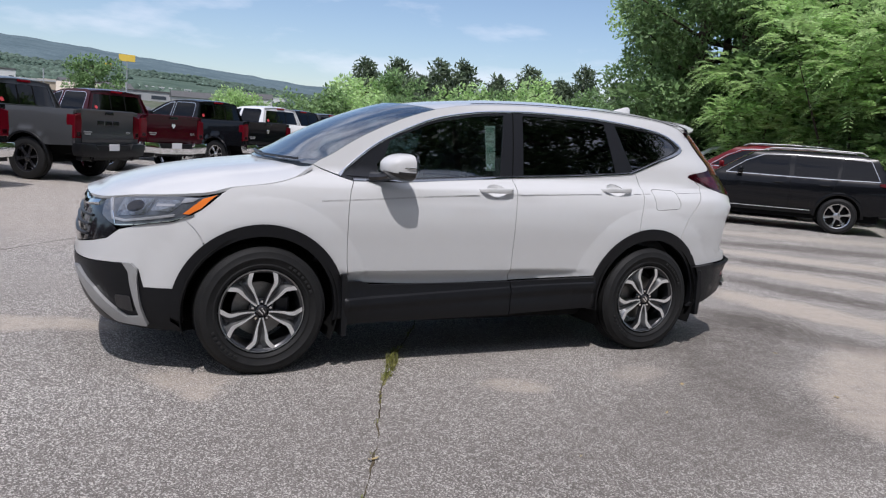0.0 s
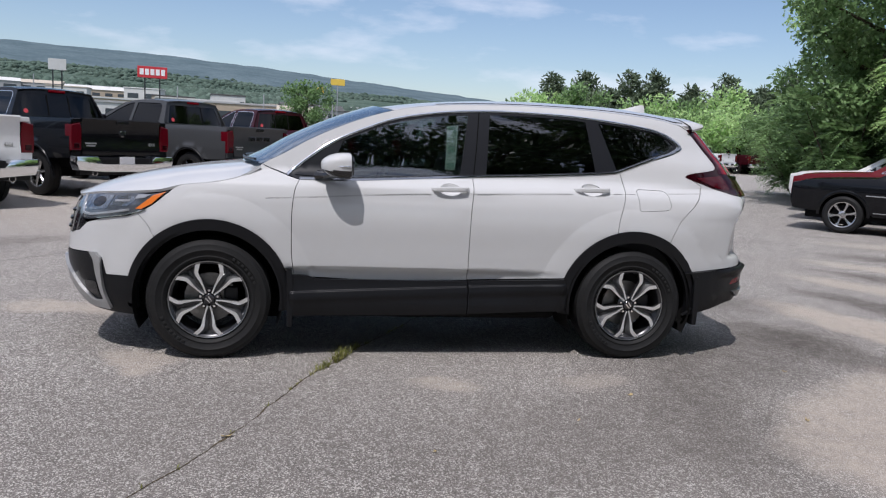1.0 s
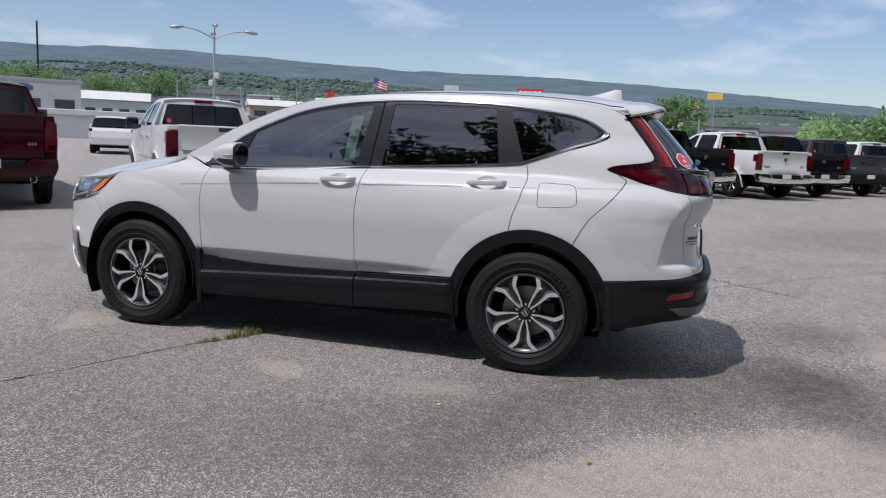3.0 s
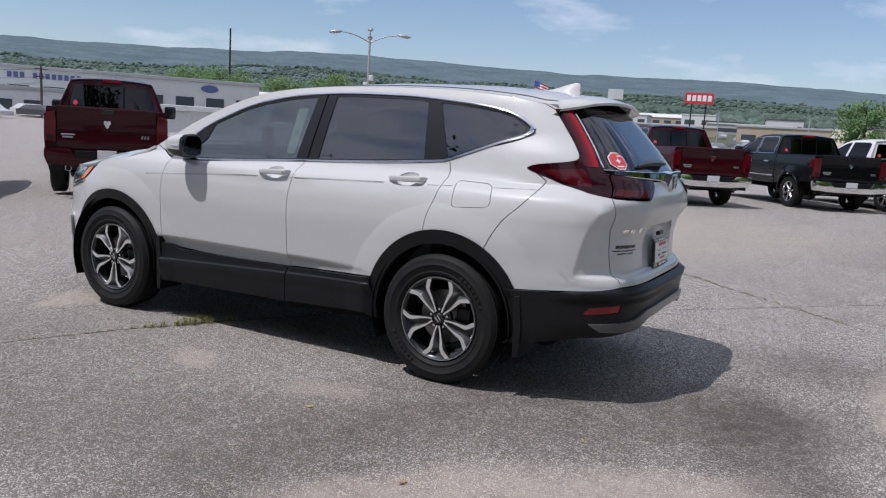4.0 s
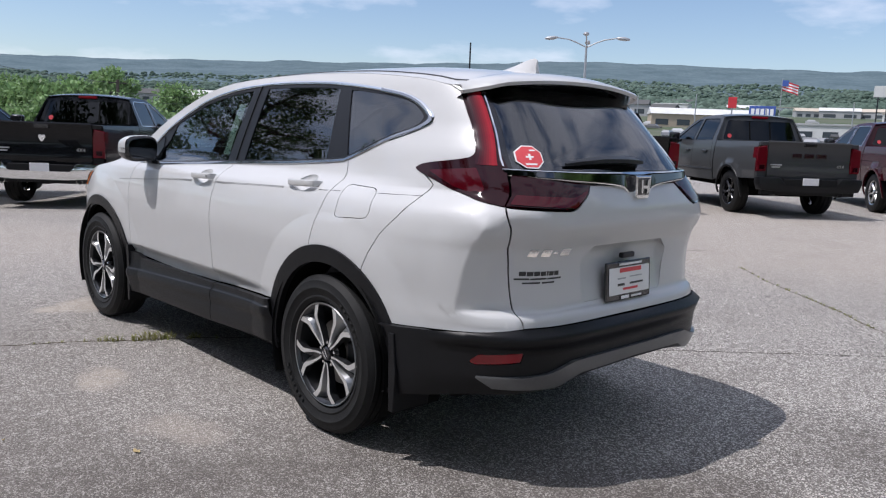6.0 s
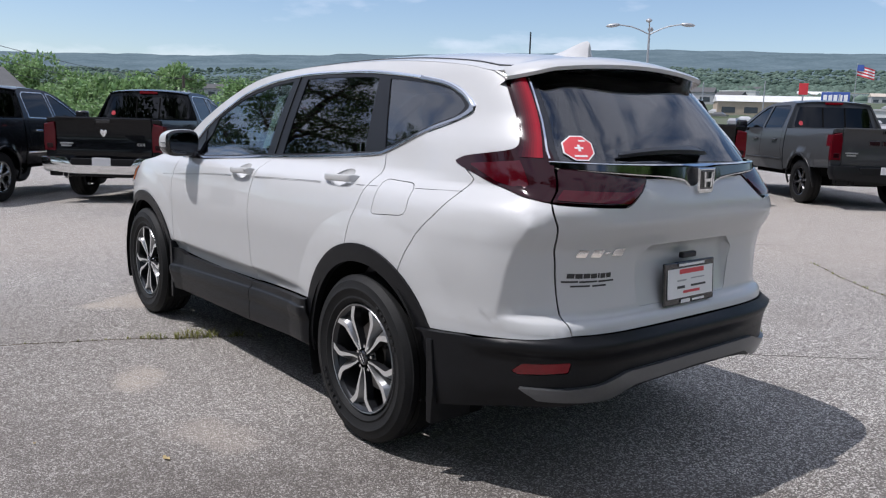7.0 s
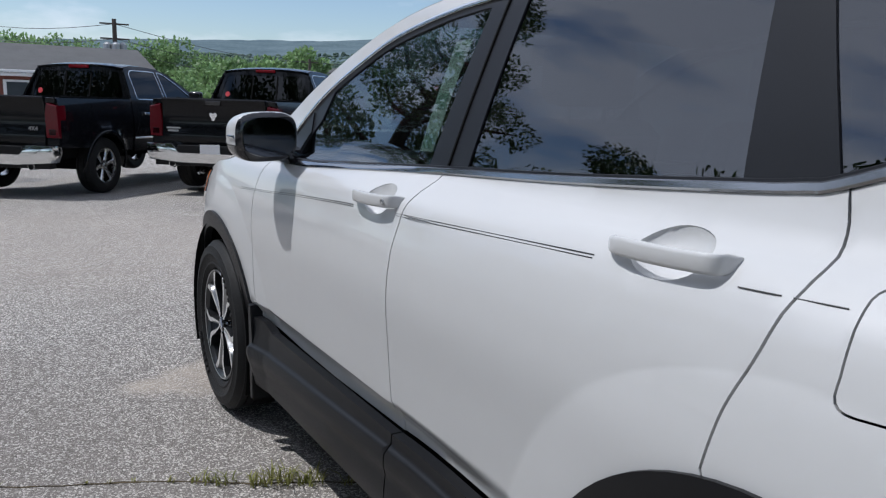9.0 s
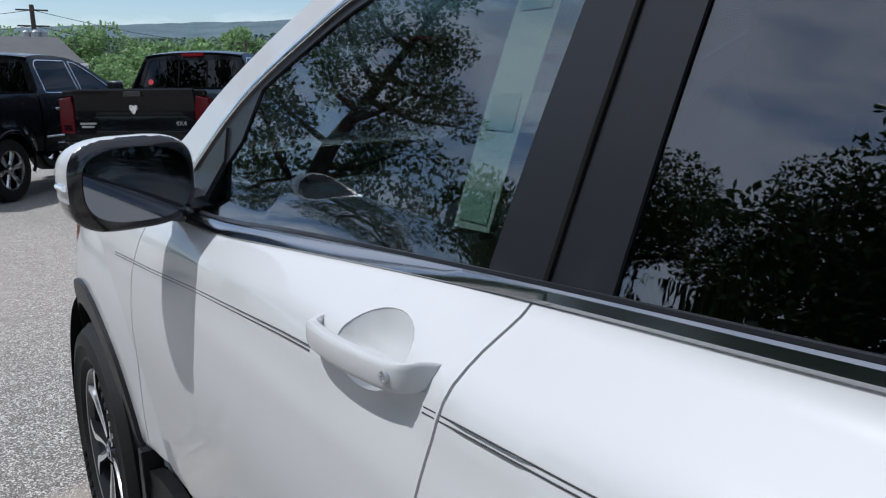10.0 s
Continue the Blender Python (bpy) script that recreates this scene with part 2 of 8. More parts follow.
def part(name, bm, mat, parent=None, label="", smoothed=False):
    """Links a bmesh as one mesh object under a thing or a part."""
    me = bpy.data.meshes.new(name)
    bmesh.ops.recalc_face_normals(bm, faces=bm.faces)
    if smoothed:
        for f in bm.faces:
            f.smooth = True
        for e in bm.edges:
            if len(e.link_faces) == 2 and e.calc_face_angle(0) > 0.6:
                e.smooth = False
    bm.to_mesh(me)
    bm.free()
    for m in (mat if isinstance(mat, (list, tuple)) else [mat]):
        me.materials.append(m)
    ob = new(name, me)
    if parent:
        ob.parent = parent
    if label:
        ob["label"] = label
    return ob


def empty(name, m=None):
    ob = new(name)
    ob.empty_display_size = 0.2
    if m is not None:
        ob.matrix_world = m
    return ob


def box(bm, lo, hi, bevel=0.0, m=None, segments=2):
    """Adds a box with bevelled edges."""
    r = bmesh.ops.create_cube(bm, size=1.0)
    lo, hi = Vector(lo), Vector(hi)
    bmesh.ops.scale(bm, vec=hi - lo, verts=r["verts"])
    bmesh.ops.translate(bm, vec=(lo + hi) / 2, verts=r["verts"])
    vs = r["verts"]
    if bevel:
        edges = list({e for v in vs for e in v.link_edges})
        g = bmesh.ops.bevel(bm, geom=edges, offset=bevel, segments=segments, affect="EDGES", profile=0.5)
        vs = list({v for f in g["faces"] for v in f.verts} | {v for v in vs if v.is_valid})
    if m is not None:
        bmesh.ops.transform(bm, matrix=m, verts=vs)
    return vs


def prism(bm, outline, lo, hi, axis="y", bevel=0.0):
    """Extrudes an outline of (a, b): axis y takes (x, z), axis x takes (y, z), axis z takes (x, y)."""
    place = {"y": lambda a, b, c: (a, c, b), "x": lambda a, b, c: (c, a, b), "z": lambda a, b, c: (a, b, c)}[axis]
    v1 = [bm.verts.new(place(a, b, lo)) for a, b in outline]
    v2 = [bm.verts.new(place(a, b, hi)) for a, b in outline]
    faces = [bm.faces.new(v1), bm.faces.new(v2[::-1])]
    n = len(outline)
    for i in range(n):
        faces.append(bm.faces.new((v1[i], v2[i], v2[(i + 1) % n], v1[(i + 1) % n])))
    if bevel:
        caps = set(faces[0].edges) | set(faces[1].edges)
        bmesh.ops.bevel(bm, geom=list(caps), offset=bevel, segments=2, affect="EDGES", profile=0.5)
    return faces


def lathe(bm, profile, segments=40, axis="y"):
    """Turns a profile of (radius, along) about an axis through the origin."""
    rings = []
    for i in range(segments):
        a = 2 * math.pi * i / segments
        c, s = math.cos(a), math.sin(a)
        if axis == "y":
            rings.append([bm.verts.new((r * c, h, r * s)) for r, h in profile])
        elif axis == "x":
            rings.append([bm.verts.new((h, r * c, r * s)) for r, h in profile])
        else:
            rings.append([bm.verts.new((r * c, r * s, h)) for r, h in profile])
    for i in range(segments):
        a, b = rings[i], rings[(i + 1) % segments]
        for k in range(len(profile) - 1):
            bm.faces.new((a[k], a[k + 1], b[k + 1], b[k]))


def tube(bm, points, radius, sides=8, flat=1.0, up=(0, 0, 1), closed=False):
    """A tube along points; radius may be a list; flat squeezes it across."""
    pts = [Vector(p) for p in points]
    n = len(pts)
    rad = [float(r) for r in radius] if isinstance(radius, (list, tuple)) else [radius] * n
    rings = []
    for i, p in enumerate(pts):
        if closed:
            d = pts[(i + 1) % n] - pts[i - 1]
        else:
            d = pts[min(i + 1, n - 1)] - pts[max(i - 1, 0)]
        d.normalize()
        u = Vector(up)
        if abs(d.dot(u)) > 0.95:
            u = Vector((1, 0, 0))
        a = d.cross(u).normalized()
        b = a.cross(d).normalized()
        rings.append([bm.verts.new(p + rad[i] * (math.cos(t) * a * flat + math.sin(t) * b)) for t in (2 * math.pi * k / sides for k in range(sides))])
    for i in range(n if closed else n - 1):
        r0, r1 = rings[i], rings[(i + 1) % n]
        for k in range(sides):
            bm.faces.new((r0[k], r0[(k + 1) % sides], r1[(k + 1) % sides], r1[k]))
    if not closed:
        bm.faces.new(rings[0][::-1])
        bm.faces.new(rings[-1])


def rounded(points, step=0.03):
    """A closed outline from corners (a, b) or (a, b, radius), with long edges divided."""
    n = len(points)
    out = []
    for i in range(n):
        p = np.array(points[i][:2], float)
        r = points[i][2] if len(points[i]) > 2 else 0.0
        if r:
            q0, q1 = np.array(points[i - 1][:2], float), np.array(points[(i + 1) % n][:2], float)
            d0, d1 = q0 - p, q1 - p
            l0, l1 = np.linalg.norm(d0), np.linalg.norm(d1)
            a, b = p + d0 / l0 * min(r, l0 * 0.48), p + d1 / l1 * min(r, l1 * 0.48)
            for k in range(6):
                s = k / 5
                out.append((1 - s) ** 2 * a + 2 * s * (1 - s) * p + s * s * b)
        else:
            out.append(p)
    full = []
    for i in range(len(out)):
        a, b = out[i], out[(i + 1) % len(out)]
        k = max(1, int(np.ceil(np.linalg.norm(b - a) / step)))
        full += [a + (b - a) * j / k for j in range(k)]
    return np.array(full)


def arc(cx, cz, r, a0, a1, n=18):
    return [(cx + r * math.cos(radians(a0 + (a1 - a0) * i / n)), cz + r * math.sin(radians(a0 + (a1 - a0) * i / n))) for i in range(n + 1)]


def inset(poly, d):
    """The outline drawn in by d."""
    a = np.roll(poly, 1, 0)
    b = np.roll(poly, -1, 0)
    area = 0.5 * np.sum(poly[:, 0] * b[:, 1] - b[:, 0] * poly[:, 1])
    sign = 1 if area > 0 else -1
    e0, e1 = poly - a, b - poly
    n0 = np.stack([-e0[:, 1], e0[:, 0]], 1) / (np.linalg.norm(e0, axis=1)[:, None] + 1e-9)
    n1 = np.stack([-e1[:, 1], e1[:, 0]], 1) / (np.linalg.norm(e1, axis=1)[:, None] + 1e-9)
    n = n0 + n1
    n /= np.maximum(np.linalg.norm(n, axis=1)[:, None], 0.35) * 1.0
    return poly + sign * d * n


def within(pts, poly):
    x, y = pts[:, 0][:, None], pts[:, 1][:, None]
    x0, y0 = poly[:, 0][None], poly[:, 1][None]
    x1, y1 = np.roll(poly[:, 0], -1)[None], np.roll(poly[:, 1], -1)[None]
    cross = ((y0 > y) != (y1 > y)) & (x < (x1 - x0) * (y - y0) / (y1 - y0 + 1e-12) + x0)
    return cross.sum(1) % 2 == 1


def patch(name, surface, outline, mat, parent, label="", off=0.0, thick=0.016, gap=0.0, grid=0.05, holes=(), flip=False, folds=None):
    """A panel cut out of a curved surface by an outline in the surface's own two coordinates, with a rim of its thickness."""
    loops = [inset(np.asarray(outline), gap) if gap else np.asarray(outline)] + [np.asarray(h) for h in holes]
    poly = loops[0]
    lo, hi = poly.min(0), poly.max(0)
    gx, gy = np.meshgrid(np.arange(lo[0] + grid / 2, hi[0], grid), np.arange(lo[1] + grid / 2, hi[1], grid))
    pts = np.stack([gx.ravel(), gy.ravel()], 1)
    keep = within(pts, poly)
    for h in loops[1:]:
        keep &= ~within(pts, h)
    pts = pts[keep]
    if folds is not None:
        inside = folds[within(folds, poly)]
        for h in loops[1:]:
            inside = inside[~within(inside, h)]
        if len(inside):
            pts = pts[np.min(np.linalg.norm(pts[:, None] - inside[None], axis=2), 1) > grid * 0.45]
            pts = np.concatenate([pts, inside])
    rim = np.concatenate(loops)
    if len(pts):
        near = np.min(np.linalg.norm(pts[:, None] - rim[None], axis=2), 1)
        pts = pts[near > (grid * 0.4 if folds is None else 0.007)]
    coords = np.concatenate([rim, pts]) if len(pts) else rim
    edges, k = [], 0
    for h in loops:
        edges += [(k + i, k + (i + 1) % len(h)) for i in range(len(h))]
        k += len(h)
    v, _, f, *_ = geometry.delaunay_2d_cdt([Vector(c) for c in coords], edges, [], 0, 1e-6)
    v = np.array([tuple(c) for c in v])
    mid = np.array([v[list(t)].mean(0) for t in f])
    ok = within(mid, poly)
    for h in loops[1:]:
        ok &= ~within(mid, h)
    f = [tuple(t) for t, o in zip(f, ok) if o]
    e = 0.002
    a, b = v[:, 0], v[:, 1]
    place = surface(a, b)
    normal = np.cross(surface(a + e, b) - surface(a - e, b), surface(a, b + e) - surface(a, b - e))
    normal /= np.linalg.norm(normal, axis=1)[:, None] + 1e-12
    if flip:
        normal = -normal
    top = place + normal * off
    low = place + normal * (off - thick)
    n = len(v)
    verts = np.concatenate([top, low, top, low])
    tri = []
    for t in f:
        p0, p1, p2 = top[t[0]], top[t[1]], top[t[2]]
        if np.dot(np.cross(p1 - p0, p2 - p0), normal[t[0]]) < 0:
            t = (t[0], t[2], t[1])
        tri.append(t)
    count = {}
    for t in tri:
        for i in range(3):
            count[(t[i], t[(i + 1) % 3])] = 1
    rims = [(i, j) for i, j in count if (j, i) not in count]
    faces = tri + [(t[0] + n, t[2] + n, t[1] + n) for t in tri] + [(j + 2 * n, i + 2 * n, i + 3 * n, j + 3 * n) for i, j in rims]
    ob = mesh_object(name, verts, faces, mat, parent, label)
    me = ob.data
    me.polygons.foreach_set("use_smooth", [k < 2 * len(tri) for k in range(len(faces))])
    tops = np.concatenate([normal, -normal, normal, -normal])
    loop_normals = []
    for k, pl in enumerate(me.polygons):
        if k < 2 * len(tri):
            loop_normals += [tuple(tops[i]) for i in pl.vertices]
        else:
            loop_normals += [(0, 0, 0)] * len(pl.vertices)
    me.normals_split_custom_set(loop_normals)
    return ob


def mirrored(ob, name=None):
    """The same part on the other side of its thing (y to -y)."""
    me = ob.data.copy()
    co = np.empty(len(me.vertices) * 3)
    me.vertices.foreach_get("co", co)
    co = co.reshape(-1, 3)
    had = me.has_custom_normals
    if had:
        normals = [tuple(c.vector) for c in me.corner_normals]
        sizes = [(p.loop_start, p.loop_total) for p in me.polygons]
    co[:, 1] *= -1
    me.vertices.foreach_set("co", co.ravel())
    me.flip_normals()
    if had:
        out = []
        for s, t in sizes:
            ring = normals[s:s + t]
            ring = [ring[0]] + ring[1:][::-1]
            out += [(a, -b, c) for a, b, c in ring]
        me.normals_split_custom_set(out)
    me.update()
    o = new(name or ob.name.split(".")[0], me)
    o.parent = ob.parent
    if "label" in ob:
        o["label"] = ob["label"]
    o.matrix_basis = Matrix.Translation((0, 0, 0))
    loc = ob.matrix_basis.copy()
    o.location = (loc.translation.x, -loc.translation.y, loc.translation.z)
    for child in list(ob.children):
        c = mirrored(child)
        c.parent = o
    return o

# ---- the white car ----
def on_side(x, z):
    """The skin's own coordinate p at a place (x, z) of the car's side."""
    lo, hi = FRONT_END, END
    for _ in range(40):
        m = (lo + hi) / 2
        if float(shell(m, z)[0]) < x:
            lo = m
        else:
            hi = m
    return (lo + hi) / 2


def arch_line(xc, r, a0, a1, n=22):
    return [(on_side(x, z), z) for x, z in arc(xc, WHEEL_Z, r, a0, a1, n)]


def across(points):
    """An outline's left half carried on, mirrored, over the tail's middle."""
    return points + [(2 * END - q[0], *q[1:]) for q in points[::-1]]


def across_nose(points):
    return points + [(2 * FRONT_END - q[0], *q[1:]) for q in points[::-1]]


def both_sides(*args, **kw):
    ob = patch(*args, **kw)
    mirrored(ob)
    return ob


def surface_strip(name, points, width, off, mat, parent, label="", surf=shell, depth=0.008):
    """A moulding that follows the skin along points (p, z)."""
    pts = np.array(points, float)
    bm = bmesh.new()
    rows = []
    for i in range(len(pts)):
        d = pts[min(i + 1, len(pts) - 1)] - pts[max(i - 1, 0)]
        d /= np.linalg.norm(d) + 1e-9
        side = np.array([-d[1], d[0]]) * width / 2
        e = 0.002
        row = []
        for w, h in ((-1, -depth), (-1, off * 0.5), (-0.6, off), (0.6, off), (1, off * 0.5), (1, -depth)):
            q = pts[i] + side * w
            c = surf(q[0], q[1])
            nrm = np.cross(surf(q[0] + e, q[1]) - surf(q[0] - e, q[1]), surf(q[0], q[1] + e) - surf(q[0], q[1] - e))
            nrm /= np.linalg.norm(nrm)
            row.append(bm.verts.new(c + nrm * h))
        rows.append(row)
    for a, b in zip(rows, rows[1:]):
        for k in range(5):
            bm.faces.new((a[k], a[k + 1], b[k + 1], b[k]))
    bm.faces.new(rows[0])
    bm.faces.new(rows[-1][::-1])
    return part(name, bm, mat, parent, label, smoothed=True)


def densify(points, step=0.03):
    out = []
    for a, b in zip(points, points[1:]):
        a, b = np.array(a[:2], float), np.array(b[:2], float)
        k = max(1, int(np.ceil(np.linalg.norm(b - a) / step)))
        out += [tuple(a + (b - a) * j / k) for j in range(k)]
    return out + [tuple(points[-1][:2])]


def smooth_line(points, n=6):
    """A smooth line through points (Catmull-Rom)."""
    p = [np.array(q, float) for q in points]
    p = [2 * p[0] - p[1]] + p + [2 * p[-1] - p[-2]]
    out = []
    for i in range(1, len(p) - 2):
        for k in range(n):
            t = k / n
            out.append(tuple(0.5 * ((2 * p[i]) + (-p[i - 1] + p[i + 1]) * t + (2 * p[i - 1] - 5 * p[i] + 4 * p[i + 1] - p[i + 2]) * t * t
                                    + (-p[i - 1] + 3 * p[i] - 3 * p[i + 1] + p[i + 2]) * t ** 3)))
    return out + [tuple(p[-2])]


# lines of the side, in (p, z)
DLO_TOP = smooth_line([(-0.895, 1.118), (-0.723, 1.258), (-0.587, 1.344), (-0.413, 1.423), (-0.235, 1.489), (0.02, 1.540), (0.262, 1.565),
                       (0.508, 1.576), (0.895, 1.573), (1.195, 1.558), (1.440, 1.536), (1.590, 1.513), (1.682, 1.481), (1.731, 1.436)])
DLO_LOW = smooth_line([(1.732, 1.398), (1.700, 1.379), (1.630, 1.354), (1.515, 1.318), (1.257, 1.222), (1.18, 1.205), (1.024, 1.191), (0.68, 1.166), (0.261, 1.143), (-0.238, 1.113),
                       (-0.516, 1.096), (-0.82, 1.091)])
DOOR_F = smooth_line([(-0.82, 1.091), (-0.845, 1.03), (-0.858, 0.93), (-0.860, 0.816), (-0.855, 0.644), (-0.838, 0.515)])
DOOR_M = smooth_line([(0.261, 1.143), (0.252, 1.06), (0.240, 0.95), (0.236, 0.851), (0.237, 0.635), (0.243, 0.497)])
DOOR_R = smooth_line([(1.250, 1.218), (1.252, 1.134), (1.232, 1.050), (1.213, 0.95), (1.200, 0.845)])
HOOD_LINE = smooth_line([(-1.655, 1.000), (-1.609, 1.031), (-1.50, 1.047), (-1.375, 1.061), (-1.221, 1.095), (-1.13, 1.140), (-1.06, 1.172)])
ROOF_EDGE = smooth_line([(-1.06, 1.172), (-0.93, 1.235), (-0.78, 1.325), (-0.62, 1.405), (-0.44, 1.480), (-0.25, 1.540), (0.0, 1.585), (0.4, 1.613),
                         (0.9, 1.620), (1.35, 1.610), (1.70, 1.585), (1.86, 1.555)])
STRIP_OUT = smooth_line([(1.905, 1.530), (1.906, 1.458), (1.912, 1.372), (1.912, 1.300), (1.895, 1.272), (1.85, 1.258), (1.775, 1.246), (1.691, 1.231), (1.652, 1.214)])
LAMP_LOW = smooth_line([(1.652, 1.208), (1.675, 1.195), (1.730, 1.170), (1.788, 1.143), (1.85, 1.124), (1.91, 1.107), (2.006, 1.092)])
GATE_SEAM = smooth_line([(2.006, 1.092), (2.066, 0.999), (2.100, 0.92), (2.119, 0.854), (2.133, 0.718), (2.152, 0.632)])
BUMPER_TOP = smooth_line([(2.152, 0.632), (2.05, 0.622), (1.986, 0.616), (1.841, 0.606), (1.71, 0.594), (1.600, 0.586)])

car = tagged(empty("car"), "white compact crossover car with tinted windows, parked on asphalt", "car")


def ellipse(cx, cz, a, b, n=28):
    return np.array([(cx + a * math.cos(2 * math.pi * k / n), cz + b * math.sin(2 * math.pi * k / n)) for k in range(n)])


def sunk(depth):
    """The skin set in by a depth(p, z)."""
    def f(p, z):
        p, z = np.broadcast_arrays(np.asarray(p, float), np.asarray(z, float))
        e = 0.002
        nrm = np.cross(shell(p + e, z) - shell(p - e, z), shell(p, z + e) - shell(p, z - e))
        nrm /= np.linalg.norm(nrm, axis=-1)[..., None]
        return shell(p, z) - nrm * np.asarray(depth(p, z))[..., None]
    return f


def bowl(cx, cz, a=0.070, b=0.037, deep=0.032):
    return sunk(lambda p, z: 0.001 + deep * np.clip(1 - ((p - cx) / a) ** 2 - ((z - cz) / b) ** 2, 0, 1) ** 0.7)


def build_car_body():
    left = dict(gap=0.0022, grid=0.034, folds=pressed_points())
    # doors
    front_door = DLO_LOW[DLO_LOW.index(min(DLO_LOW, key=lambda q: abs(q[0] - 0.261))):]
    rear_low = [q for q in DLO_LOW if 0.255 < q[0] < 1.252]
    sill_f = [(-0.838, 0.503), (-0.5, 0.490), (-0.2, 0.488), (0.243, 0.500)]
    doorf = rounded(front_door[:-1] + DOOR_F[:-1] + sill_f[:-1] + DOOR_M[::-1][:-1])
    bowl_f, bowl_r = ellipse(0.105, 1.068, 0.070, 0.037), ellipse(1.035, 1.101, 0.066, 0.037)
    both_sides("front_door", shell, doorf, white_paint, car, holes=[bowl_f], **left)
    arch_part = arch_line(WHEEL_X, 0.484, 104, 163, 10)
    doorr = rounded([(1.250, 1.218)] + rear_low + DOOR_M[:-1] + [(0.243, 0.500), (0.733, 0.521), (0.872, 0.530)] + arch_part[::-1] + DOOR_R[::-1][:-1])
    both_sides("rear_door", shell, doorr, white_paint, car, holes=[bowl_r], **left)
    both_sides("handle_cup", bowl(0.105, 1.068), bowl_f, white_paint, car, grid=0.012)
    both_sides("handle_cup", bowl(1.035, 1.101), bowl_r, white_paint, car, grid=0.012)
    # fender
    fender = rounded(DOOR_F[::-1] + [(-0.893, 1.112)] + HOOD_LINE[::-1]
                     + smooth_line([(-1.66, 0.985), (-1.70, 0.925), (-1.745, 0.885), (-1.790, 0.858)])
                     + smooth_line([(-1.775, 0.850), (-1.72, 0.805), (-1.685, 0.765)]) + arch_line(-WHEEL_X, 0.476, 131, 20, 20) + [(-0.865, 0.515)])
    both_sides("front_fender", shell, fender, white_paint, car, **left)
    # quarter panel with roof rail and windscreen pillar
    arch_q = arch_line(WHEEL_X, 0.484, 104, 59, 10)
    quarter = rounded(ROOF_EDGE + [(1.895, 1.54)] + STRIP_OUT + LAMP_LOW[:8] + smooth_line([(1.718, 1.152), (1.668, 1.072), (1.600, 0.962), arch_line(WHEEL_X, 0.484, 59, 59, 1)[0]])
                      + arch_q[::-1] + DOOR_R[::-1] + [q for q in DLO_LOW if q[0] > 1.26][::-1] + [(1.741, 1.416)] + DLO_TOP[::-1])
    fuel = rounded([(1.312, 1.120, 0.03), (1.494, 1.116, 0.035), (1.508, 0.992, 0.035), (1.320, 0.976, 0.03)], 0.012)
    both_sides("quarter_panel", shell, quarter, white_paint, car, holes=[fuel], **left)
    both_sides("fuel_flap", shell, inset(fuel, 0.003), white_paint, car, grid=0.03)
    # rear corner
    corner = rounded(LAMP_LOW[8:] + GATE_SEAM[1:] + BUMPER_TOP[1:] + arch_line(WHEEL_X, 0.484, 27, 59, 6)[:-1] + smooth_line([arch_line(WHEEL_X, 0.484, 59, 59, 1)[0], (1.600, 0.962), (1.668, 1.072), (1.718, 1.152)]))
    both_sides("rear_corner_panel", shell, corner, white_paint, car, **left)
    # tailgate
    gate = across(GATE_SEAM[::-1] + [(2.10, 1.088), (2.24, 1.084), (2.36, 1.082, 0.03), (2.478, 1.178), (2.60, 1.177), (2.787, 1.172)])
    holes = [rounded(across([(2.585, 0.700, 0.03), (2.555, 0.880, 0.02), (2.645, 0.930, 0.02)]), 0.02)]
    patch("tailgate", shell, rounded(gate), white_paint, car, gap=0.0042, grid=0.032, holes=holes, folds=pressed_points())

    recess = sunk(lambda p, z: 0.032 * np.clip((z - 0.70) / 0.17, 0, 1) * smooth(0.938, 0.905, z + 0.35 * np.clip(2.645 - np.minimum(p, 2 * END - p), 0, 1)) * smooth(2.553, 2.60, p) * smooth(2 * END - 2.553, 2 * END - 2.60, p))
    patch("plate_recess", recess, rounded(across([(2.584, 0.701, 0.03), (2.554, 0.881, 0.02), (2.644, 0.931, 0.02)]), 0.02), white_paint, car, grid=0.022)
    # front bumper
    nose_low = [(-1.790, 0.855), (-1.835, 0.838), (-2.004, 0.811), (-2.132, 0.775)]
    bumper = rounded([(-1.690, 0.762)] + arch_line(-WHEEL_X, 0.476, 131.4, 166, 8) + [(-1.950, 0.478), (-1.972, 0.575, 0.02), (-2.02, 0.603, 0.02), (-2.35, 0.592), (FRONT_END, 0.585)]
                     + [(FRONT_END, 0.66), (-2.62, 0.665), (-2.33, 0.70), (-2.20, 0.725), (-2.125, 0.778)] + nose_low[::-1][1:-1] + smooth_line([(-1.790, 0.858), (-1.775, 0.850), (-1.72, 0.805), (-1.688, 0.768)]))
    both_sides("front_bumper", shell, bumper, white_paint, car, gap=0.002, grid=0.05)
    mirrored(surface_strip("seam_backing", densify([(-1.80, 0.862), (-1.775, 0.850), (-1.72, 0.805), (-1.66, 0.742)]), 0.036, -0.006, white_paint, car))


build_car_body()


def on_tail(y, z):
    """p on the tail at a distance y from the middle (left is negative)."""
    lo, hi = 0.9, 2 * END - 0.9
    for _ in range(40):
        m = (lo + hi) / 2
        if float(shell(m, z)[1]) < y:
            lo = m
        else:
            hi = m
    return (lo + hi) / 2


